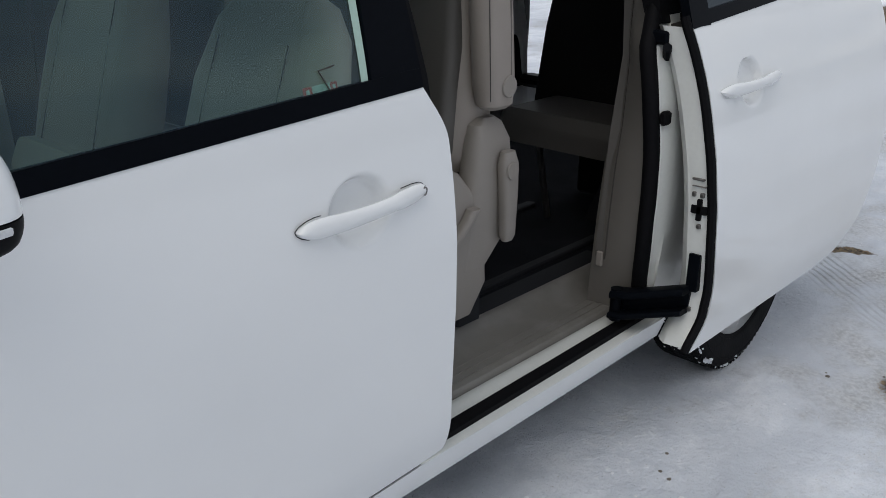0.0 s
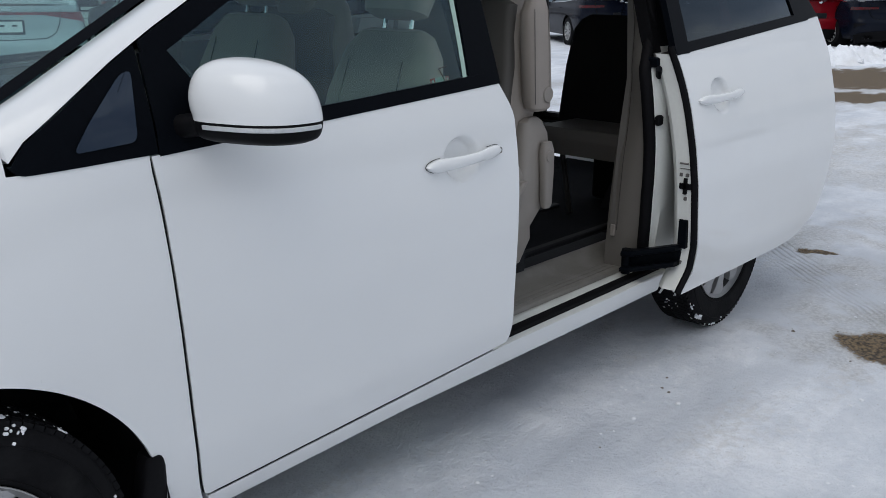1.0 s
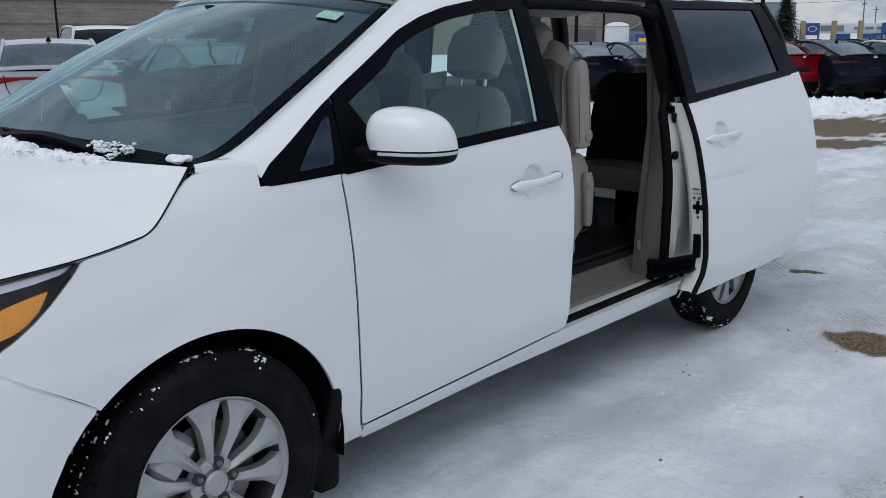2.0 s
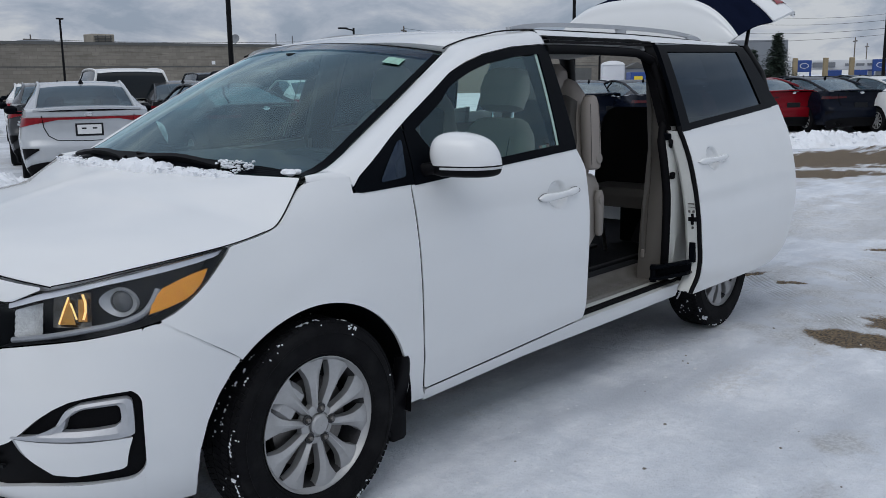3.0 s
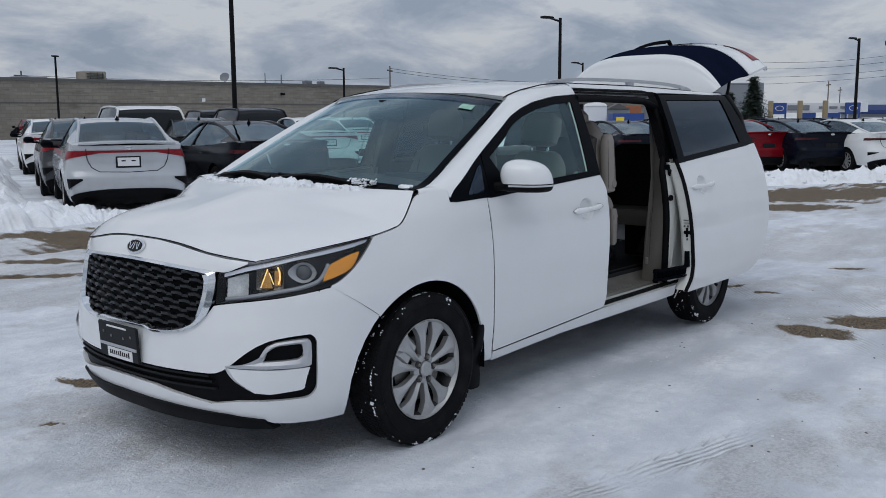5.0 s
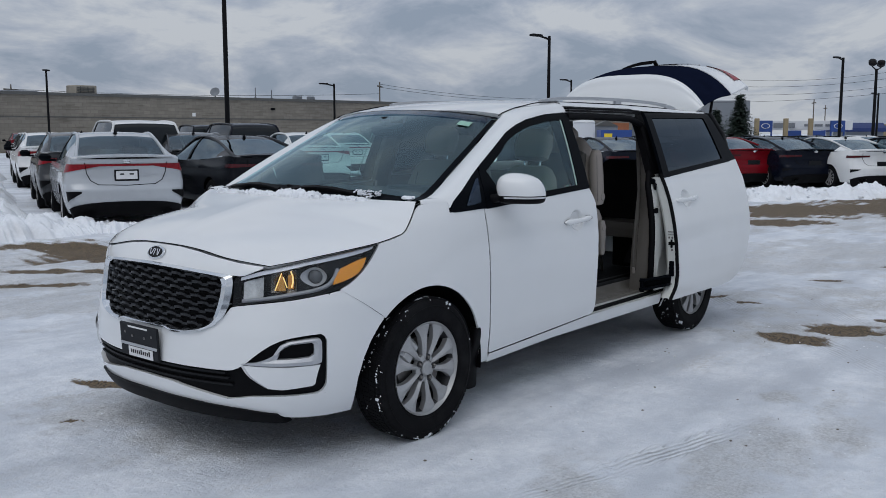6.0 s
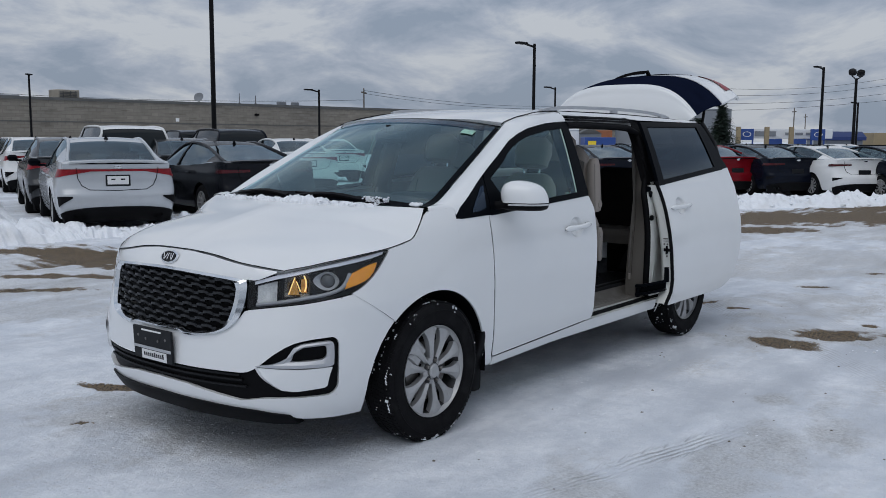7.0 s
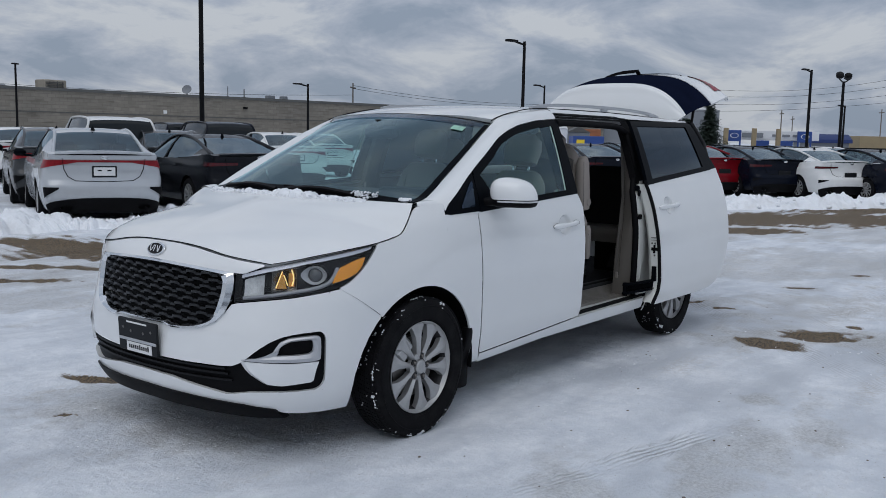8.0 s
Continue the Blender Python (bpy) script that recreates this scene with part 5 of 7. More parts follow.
# ---- rear body ----
def quarter():
    cols = []
    for x in np.linspace(2.68, 4.0, 34):
        z0 = max(.30, arch_z(x, 3.08, .44, .325, .43)) if x < 3.48 else .50
        cols.append([(sx(x), z0), (sx(x), 1.26)])
    cols += [[(ARC[np.argmin(abs(PLAN[:, 1] - y) + (PLAN[:, 0] < 3.9) * 9)], .50), (ARC[np.argmin(abs(PLAN[:, 1] - y) + (PLAN[:, 0] < 3.9) * 9)], 1.26)] for y in (.84, .80, .76)]
    return sheet(cols, 16, 70, rim=.03, smooth_across=False)


both("rear_quarter", quarter(), WHITE)
both("rear_quarter_pane", sheet([X((3.05, 1.26), (3.9, 1.27)), X((3.05, 1.64), (3.70, 1.645))], 12, 8, rim=0), PRIVACY)
lip, liner = arch_lip(3.08, .96, .44, .43, .325, 25, 188)
both("rear_arch_lip", lip, WHITE)
both("wheel_arch_liner", liner, BLACK_TRIM)
rb = sheet([[(ARC[-1] - .85, .50), (ARC[-1] - .5, .36), (ARC[-1], .34)], [(ARC[-1] - .85, .66), (ARC[-1] - .5, .64), (ARC[-1], .63)]], 40, 8, lambda s, z: skin(min(s, ARC[-1] - .001), z, .02), rim=.0)
part("rear_bumper", full_front(rb), WHITE, van)
for sgn in (-1, 1):
    part("tail_pillar", Geo().loft([[Vector((x + a, sgn * y + b, z)) for a, b in rounded(.10, .09, .03, 3)] for x, y, z in ((4.06, .80, .62), (4.06, .79, .95), (4.03, .775, 1.2), (3.93, .72, 1.5), (3.80, .66, 1.66))]), BLACK_TRIM, van)
part("tail_sill", Geo().box((4.06, 0, .655), (.10, 1.5, .06), .02), BLACK_TRIM, van)
part("tail_header", Geo().box((3.80, 0, 1.655), (.10, 1.30, .05), .02), BEIGE_SHADED, van)
liner_ = Geo().grid([[Vector((x, y, z - .03 * abs(y / .62) ** 3)) for y in np.linspace(-.62, .62, 7)] for x, z in ((.98, 1.61), (1.3, 1.645), (2.2, 1.66), (3.2, 1.65), (3.78, 1.635))])
part("headliner", liner_, LINER, van)
for x in (1.45, 2.2):
    part("roof_light", Geo().box((x, 0, 1.64), (.12, .22, .02), .006), LINER, van)


# ---- the raised tailgate ----
# each row: x and height of the middle, half width, how far the ends drop and draw forward, roundness
GATE_ROWS = [(3.66, 1.705, .62, .045, 0, 3.0), (3.655, 1.80, .66, .115, 0, 3.4), (3.67, 1.90, .682, .195, -.003, 3.5), (3.703, 1.985, .691, .267, -.006, 3.546), (3.90, 2.055, .690, .283, -.010, 3.3), (4.11, 2.09, .680, .280, -.014, 3.05), (4.322, 2.102, .665, .267, -.017, 2.814), (4.50, 2.115, .690, .235, -.05, 2.85), (4.635, 2.108, .702, .202, -.084, 2.9), (4.69, 2.075, .695, .185, -.09, 2.9), (4.70, 2.045, .69, .178, -.10, 2.9)]
gate_c = curve(GATE_ROWS, 101)


def gate_raw(u, v):
    k = min(max(u, 0), 1) * 100
    i = min(int(k), 99)
    x, z, hw, drop, fwd, e = gate_c[i] + (gate_c[i + 1] - gate_c[i]) * (k - i)
    a = min(1, abs(v))
    return Vector((x + fwd * a ** 2.2, hw * v, z - drop * a ** e))


def gate_pt(u, v, out=0.0):
    """u from the hinge to the free edge, v across from -1 to 1."""
    a = gate_raw(min(u + .01, 1), v) - gate_raw(max(u - .01, 0), v)
    b = gate_raw(u, min(v + .02, 1)) - gate_raw(u, max(v - .02, -1))
    return gate_raw(u, v) + a.cross(b).normalized() * out


def gate_sheet(u0, u1, v0, v1, out, nu=20, nv=24, depth=0.0):
    P = [[gate_pt(u0 + (u1 - u0) * i / nu, v0 + (v1 - v0) * j / nv, out) for j in range(nv + 1)] for i in range(nu + 1)]
    g = Geo().grid(P)
    if depth:
        Q = [[gate_pt(u0 + (u1 - u0) * i / nu, v0 + (v1 - v0) * j / nv, out - depth) for j in range(nv + 1)] for i in range(nu + 1)]
        g.grid(Q, flip=True)
        for a, b in ((P[0], Q[0]), (P[-1], Q[-1]), ([r[0] for r in P], [r[0] for r in Q]), ([r[-1] for r in P], [r[-1] for r in Q])):
            g.grid([a, b])
    return g


gate = part("tailgate", gate_sheet(0, .305, -1, 1, 0, 24, 40, .03), WHITE, van, "raised white tailgate with dark rear window")
part("gate_pane", gate_sheet(.30, .61, -1, 1, -.006, 24, 40, .015), material("dark_rear_glass", (.007, .010, .024), .4, vary=.2, spec=0.0), gate, "dark tinted rear window")
part("gate_lower", gate_sheet(.60, 1, -1, 1, 0, 24, 40, .03), WHITE, gate)
for sgn in (-1, 1):
    g = Geo().grid([[gate_pt(.78 + (.02 + .05 * k / 10) * q, sgn * (.42 + .47 * k / 10), .007) for k in range(11)] for q in (-1, 0, 1)])
    g.grid([[gate_pt(.78 + (.02 + .05 * k / 10), sgn * (.42 + .47 * k / 10), o) for k in range(11)] for o in (.007, -.01)])
    part("tail_lamp", g, RED_LAMP, gate, "red tail lamp")
    part("gate_bumper_stop", Geo().box(gate_pt(.93, sgn * .93, -.015), (.03, .025, .05), .008), BLACK_TRIM, gate)
part("gate_garnish", gate_sheet(.70, .72, -.40, .40, .010, 3, 10, .01), CHROME, gate)
wip = Geo().ribbon([gate_pt(.585, .08 + .46 * k / 12, .034 - .010 * (k / 12) ** 2) for k in range(13)], .022, .022, (0, 0, 1))
wip.ribbon([gate_pt(.575, .10 + .46 * k / 12, .022) for k in range(13)], .012, .014, (0, 0, 1))
wip.tube([gate_pt(.60, .07, .0), gate_pt(.585, .08, .038)], .018, 10)
part("rear_wiper", wip, BLACK_TRIM, gate)
part("gate_latch", Geo().box(gate_pt(.985, 0, -.05), (.06, .07, .05), .01), BLACK_TRIM, gate)
for sgn in (-1, 1):
    part("gas_strut", Geo().tube([(3.83, sgn * .68, 1.60), gate_pt(.44, sgn * .97, -.03)], .012, 8), BLACK_TRIM, van)
part("gate_lining", gate_sheet(.03, .97, -.95, .95, -.045, 24, 24, 0), BEIGE_TRIM, gate, "plastic lining inside the tailgate")

# ---- cabin ----
dash = Geo().loft([[Vector((x + a, y, z + b)) for a, b in rounded(w, h, .06, 4)] for y, x, z, w, h in ((-.80, .42, .98, .34, .30), (-.4, .40, 1.02, .52, .34), (0, .38, 1.02, .56, .34), (.4, .40, 1.02, .52, .32), (.80, .42, .98, .34, .30))])
part("dashboard", dash, DASH, van)
deck = Geo().grid([[Vector((x, y, z)) for y in np.linspace(-.78, .78, 7)] for x, z in ((.02, 1.135), (.25, 1.15), (.5, 1.16), (.60, 1.13))], flip=True)
part("dash_top", deck, DASH, van)
part("instrument_hood", Geo().box((.52, -.40, 1.175), (.20, .36, .07), .03), DASH, van)
sw = Matrix.Translation((.78, -.40, 1.05)) @ Matrix.Rotation(radians(-65), 4, "Y")
ring = Geo()
ring.grid([[sw @ Vector(((.185 + .016 * math.cos(b)) * math.cos(a), (.185 + .016 * math.cos(b)) * math.sin(a), .016 * math.sin(b))) for b in (2 * math.pi * j / 10 for j in range(10))] for a in (2 * math.pi * k / 36 for k in range(36))], close_u=True, close_v=True)
wheel_ = part("steering_wheel", ring, DASH, van)
part("steering_hub", Geo().box((0, 0, 0), (.10, .14, .05), .02).box((0, .10, 0), (.04, .14, .02), .006).box((0, -.10, 0), (.04, .14, .02), .006).box((.10, 0, 0), (.14, .05, .02), .006).moved(sw), DASH, wheel_)
part("centre_console", Geo().box((.85, 0, .62), (.75, .24, .40), .05), DASH, van)


def seat(x, y, z, tilt, mat, head=.645, name="front_seat", wide=.50):
    """A seat: cushion, backrest, headrest on two posts."""
    base = Matrix.Translation((x, y, z))
    cush = cushion(base @ Matrix.Rotation(radians(90), 4, "Y"), [(-.27, 0, .02, .10, wide * .9, .05), (-.24, 0, .0, .16, wide, .07), (0, 0, .02, .17, wide * 1.02, .08), (.20, 0, .01, .16, wide, .07), (.25, 0, .03, .10, wide * .9, .05)])
    s = part(name, cush, mat, van, "beige leather seat" if mat is BEIGE else "seat with black cloth back")
    m = base @ Matrix.Translation((.22, 0, .06)) @ Matrix.Rotation(radians(tilt), 4, "Y")
    w = wide
    back_ = cushion(m, [(0, 0, .01, .12, w * .9, .05), (.04, 0, 0, .16, w * .98, .07), (.20, 0, .0, .17, w * 1.04, .08), (.40, 0, -.01, .15, w * 1.0, .07), (.54, 0, -.01, .12, w * .86, .06), (.60, 0, -.01, .08, w * .66, .04), (.615, 0, -.01, .03, w * .5, .015)])
    part("backrest", back_, mat, s)
    for dy in (-.30 * w, .30 * w):
        part("seat_seam", Geo().tube([m @ Vector((-.084 + .03 * max(0, u - .38), dy * (1 - .25 * u), u)) for u in np.linspace(.06, .50, 9)], .0022, 5), SEAM, s)
    hr = cushion(m, [(head + a, 0, -.035, d_, w_, r_) for a, d_, w_, r_ in ((0, .05, .17, .025), (.015, .10, .24, .05), (.10, .125, .27, .06), (.17, .11, .25, .055), (.205, .06, .17, .03))])
    part("headrest", hr, mat, s)
    for dy in (-.06, .06):
        part("headrest_post", Geo().tube([m @ Vector((-.01, dy, .58)), m @ Vector((-.02, dy, .67))], .008, 8), CHROME, s)
    part("seat_base", Geo().box((x, y, z - .16), (.40, wide * .8, .16), .03), DASH, s)
    return s, m


seat(1.245, -.435, .64, 18, BEIGE, wide=.45)
seat(1.35, .42, .66, 17, BEIGE)
ms, mm = seat(1.785, -.405, .80, 6, BEIGE, .48, "middle_seat", .52)
other_seat, other_m = seat(1.72, .42, .74, 6, BEIGE, .48, "middle_seat", .52)
# dark panels laid on the seat fronts in place of cabin shade
for seat_m in (mm, other_m):
    insert = cushion(seat_m @ Matrix.Translation((-.070, 0, 0)), [(.02, 0, 0, .03, .40, .012), (.05, 0, -.004, .06, .475, .025), (.30, 0, -.004, .06, .485, .025), (.50, 0, .012, .06, .44, .025), (.53, 0, .015, .03, .34, .012)])
    part("seat_front_shade", insert, BEIGE_SHADED, ms if seat_m is mm else other_seat, "dark panel standing for shade on the seat's front")
# armrest folded up beside the backrest, recliner shield and lever on the doorway side
am = Matrix.Translation((2.018, -.702, -.018))
armrest = cushion(am, [(1.042, 0, .01, .07, .04, .018), (1.052, 0, .01, .10, .062, .03), (1.10, 0, .005, .115, .07, .033), (1.25, 0, -.01, .115, .07, .033), (1.36, 0, -.02, .105, .066, .03), (1.40, 0, -.02, .07, .05, .02), (1.41, 0, -.02, .03, .03, .01)], 6)
ar = part("armrest", armrest, BEIGE, ms, "beige armrest folded upright")
disc_m = Matrix.Translation((2.038, -.738, 1.079)) @ Matrix.Rotation(radians(90), 4, "X")
part("armrest_cap", Geo().lathe([(.001, .003), (.024, .003), (.026, 0)], disc_m, 28), BEIGE_TRIM, ar)
for dx in (-.045, .030):
    part("armrest_seam", Geo().tube([am @ Vector((dx - .02 * (z - 1.05) / .3, -.0345, z)) for z in np.linspace(1.07, 1.37, 12)], .0014, 5), SEAM, ar)
shield = cushion(Matrix.Translation((2.03, -.672, -.03)), [(.62, 0, -.06, .05, .035, .015), (.66, 0, -.05, .11, .05, .02), (.74, 0, .0, .17, .06, .025), (.86, 0, .01, .165, .065, .028), (.97, 0, .01, .14, .062, .028), (1.015, 0, .0, .10, .05, .022), (1.03, 0, .0, .05, .03, .012)], 5)
part("recliner_shield", shield, BEIGE_TRIM, ms, "beige plastic side shield")
lev = cushion(Matrix.Translation((2.062, -.720, -.045)), [(.73, 0, .012, .03, .02, .008), (.745, 0, .012, .045, .03, .012), (.86, 0, .01, .055, .034, .014), (.93, 0, .005, .06, .034, .014), (.962, 0, .003, .04, .024, .01)], 4)
part("recliner_lever", lev, BEIGE_TRIM, ms)
part("lever_boss", Geo().lathe([(.001, .004), (.020, .004), (.022, 0)], Matrix.Translation((2.064, -.737, .870)) @ Matrix.Rotation(radians(90), 4, "X"), 22), BEIGE_TRIM, ms)
sside = cushion(Matrix.Translation((1.86, -.665, -.02)), [(.52, 0, 0, .26, .04, .015), (.60, 0, 0, .36, .06, .025), (.80, 0, -.02, .36, .07, .03), (.90, 0, -.05, .24, .06, .025), (.945, 0, -.08, .12, .04, .015)], 4)
part("seat_shield", sside, BEIGE_TRIM, ms)
part("slide_lever", Geo().loft([[Vector((x, -.712, z)) + Vector((a, b, 0)) for a, b in rounded(.03, .03, .01, 3)] for x, z in ((1.86, .715), (1.89, .735), (1.93, .77), (1.95, .795))]), BEIGE_TRIM, ms)
part("seat_leg", Geo().box((2.05, -.60, .50), (.10, .05, .17), .01), DASH, ms)
# rear bench with black backs
for y in (-.44,):
    b = cushion(Matrix.Translation((3.02, y, .785)) @ Matrix.Rotation(radians(90), 4, "Y"), [(-.27, 0, .02, .07, .58, .03), (-.24, 0, 0, .105, .62, .04), (.1, 0, 0, .11, .62, .05), (.24, 0, .02, .09, .60, .04)])
    rs = part("rear_seat", b, BEIGE_SHADED, van, "rear bench seat with a black back")
    m = Matrix.Translation((3.10, y + .05, .76)) @ Matrix.Rotation(radians(12), 4, "Y")
    part("backrest", cushion(m, [(0, 0, 0, .10, .60, .04), (.03, 0, 0, .13, .68, .05), (.3, 0, 0, .13, .70, .06), (.47, 0, 0, .12, .68, .06), (.515, 0, 0, .10, .62, .045), (.54, 0, 0, .06, .54, .03)]), DARK_CLOTH, rs)
    # dark panel added under the bench to hide the lit floor behind
    part("under_bench_blocker", Geo().box((3.27, y, .61), (.03, .60, .36), .01), DARK_CLOTH, rs)
    for dy in (-.2, .2):
        part("seat_leg", Geo().tube([(2.84, y + dy, .77), (2.93, y + dy, .43)], .012, 8), STEEL, rs)


# ---- ground ----
# bare brown patches and grey wet ice: centre, half lengths along and across, turn
BARE = [(3.38, -1.62, .23, .20, -52), (3.92, -1.78, .28, .17, -46), (4.52, -1.92, .08, .07, -46), (4.53, -.80, .09, .03, -70), (-.52, 1.20, .20, .07, -60), (-1.0, .65, .05, .02, -50), (2.75, 6.75, .85, .75, -40), (2.45, 7.55, .55, .35, -40), (1.55, 5.75, .60, .16, -43), (1.0, 4.95, .45, .10, -43), (1.9, 5.3, .4, .09, -43), (15.4, 1.75, 3.2, 1.4, -37), (12.1, 1.6, .8, .5, -37), (19.5, 1.0, 2.6, .8, -34), (6.33, -.94, .16, .04, -43), (7.7, -1.22, .16, .05, -43), (4.62, -.42, .14, .05, -45)]
WET = [(8.5, -1.6, 3.2, .5, -38), (6.6, -2.6, 2.2, .35, -30), (11.5, -3.6, 4.0, .6, -30), (15, -1.5, 5, .8, -34), (5.4, -1.1, 1.0, .25, -40), (1.51, -2.46, .38, .15, 20), (.93, -2.33, .36, .14, 20), (.49, -2.29, .30, .12, 20), (-.14, -1.82, .34, .14, 20), (-.45, -.05, .62, .40, -47), (-.75, .55, .5, .3, -50), (2.3, 6.7, 1.5, 1.1, -40), (1.2, 5.3, 1.3, 1.1, -40), (.2, 3.9, .9, .5, -42), (2.2, 4.6, .8, .5, -42), (14.5, 1.5, 4.5, 2.0, -37), (3.7, -1.75, .8, .34, -46), (9, -.5, 3, .8, -40), (7.0, .2, 1.6, .6, -40), (11, -2.2, 2.5, .7, -40), (20, -1, 6, 1.5, -35), (1.78, -2.07, .12, .07, 0), (-2.0, -1.6, .5, .2, -40)]
# wheel ruts: from, to, half width
RUTS = [((-.50, -1.64), (1.25, -2.10), .075), ((5.2, .10), (2.55, -2.60), .12), ((5.6, -.75), (3.0, -2.75), .12), ((-3, 4.4), (4.6, 5.7), .12), ((-3, 5.8), (5, 7.0), .12), ((6, -1.6), (22, -4), .14), ((6, -3.2), (22, -6), .14), ((8, 1.2), (20, -1.2), .14), ((-.6, 3.0), (-2.6, -.6), .1)]


def ground_height(x, y):
    p = Vector((x, y, 0))
    h = .018 * noise.noise(p * .7) + .012 * noise.noise(p * 2.3) + .008 * noise.noise(p * 6.1) + .005 * noise.noise(p * 14.0)
    far = min(1, max(0, (y - 6.6) / 1.6)) * min(1, max(0, (38 - y) / 6)) * min(1, max(0, (17 - x + .45 * max(0, y - 9)) / 4))
    h += .065 * far * far * (3 - 2 * far)
    swell = .020 * math.exp(-((x - 3.1) ** 2 + (abs(y) - .85) ** 2) / .5)
    return h + .008 + swell


def blob(x, y, wob, spots):
    d = 0.0
    for cx, cy, rx, ry, a in spots:
        dx, dy = x - cx, y - cy
        if abs(dx) > 2 * rx + ry or abs(dy) > 2 * rx + ry:
            continue
        c, s_ = math.cos(radians(a)), math.sin(radians(a))
        q = math.hypot((dx * c + dy * s_) / rx, (-dx * s_ + dy * c) / ry) + wob
        d = max(d, min(1, max(0, (1.45 - q) / .9)))
    return d


def ground():
    def ticks(a, b, step, far_):
        t = list(np.arange(a, b, step))
        d, lo, hi = step, t[0], t[-1]
        while hi < far_:
            d *= 1.03 if hi < b + 26 else 1.35
            lo, hi = lo - d, hi + d
            t = [lo] + t + [hi]
        return np.array(t)

    xs, ys = ticks(-4.0, 6.0, .040, 1500), ticks(-3.4, 2.2, .040, 1500)
    nx, ny = len(xs), len(ys)
    v, bare, wet, rut, along, across = [], [], [], [], [], []
    for y in ys:
        for x in xs:
            near = -9 < x < 45 and -12 < y < 40
            z, b, w, r, al, ac = .008, 0.0, 0.0, 0.0, 0.0, 0.0
            if near:
                z = ground_height(x, y)
                p = Vector((x, y, 0))
                n1, n2 = noise.noise(p * 1.6), noise.noise(p * 5.0)
                n3 = noise.noise(p * 11)
                b = blob(x, y, .45 * n1 + .5 * n2 + .35 * n3, BARE)
                w = blob(x, y, .9 * n1 + .7 * n2 + .5 * n3 - .25, WET)
                for a_, b_, hw in RUTS:
                    ax, ay = a_
                    L = math.hypot(b_[0] - ax, b_[1] - ay)
                    ux, uy = (b_[0] - ax) / L, (b_[1] - ay) / L
                    u = (x - ax) * ux + (y - ay) * uy
                    if -.2 < u < L + .2:
                        off = -(x - ax) * uy + (y - ay) * ux + .10 * noise.noise(Vector((u * .35, ax, ay)))
                        q = abs(off) / hw
                        if q < 1.4:
                            m = min(1, max(0, (1.3 - q) / .7)) * min(1, max(0, (.8 if hw > .07 and ax < 6 else .35) + 1.1 * noise.noise(Vector((u * .8, ay, 3))))) * min(1, max(0, (u + .2) / .8)) * min(1, max(0, (L + .2 - u) / .8))
                            if m > r and (r < .05 or m > .9):
                                r, al, ac = m, u, off
                z -= .012 * b + .010 * r
            v.append((x, y, z))
            bare.append(b), wet.append(w), rut.append(r), along.append(al), across.append(ac)
    f = [(j * nx + i, j * nx + i + 1, (j + 1) * nx + i + 1, (j + 1) * nx + i) for j in range(ny - 1) for i in range(nx - 1)]
    me = bpy.data.meshes.new("ground")
    me.from_pydata(v, [], f)
    for key, vals in (("bare", bare), ("wet", wet), ("rut", rut), ("along", along), ("across", across)):
        me.attributes.new(key, "FLOAT", "POINT").data.foreach_set("value", vals)
    me.shade_smooth()
    ob = new("ground", me)
    me.materials.append(snow_ground())
    return tagged(ob, "packed snow with wheel ruts, bare brown and wet patches", "ground", kind="structure")


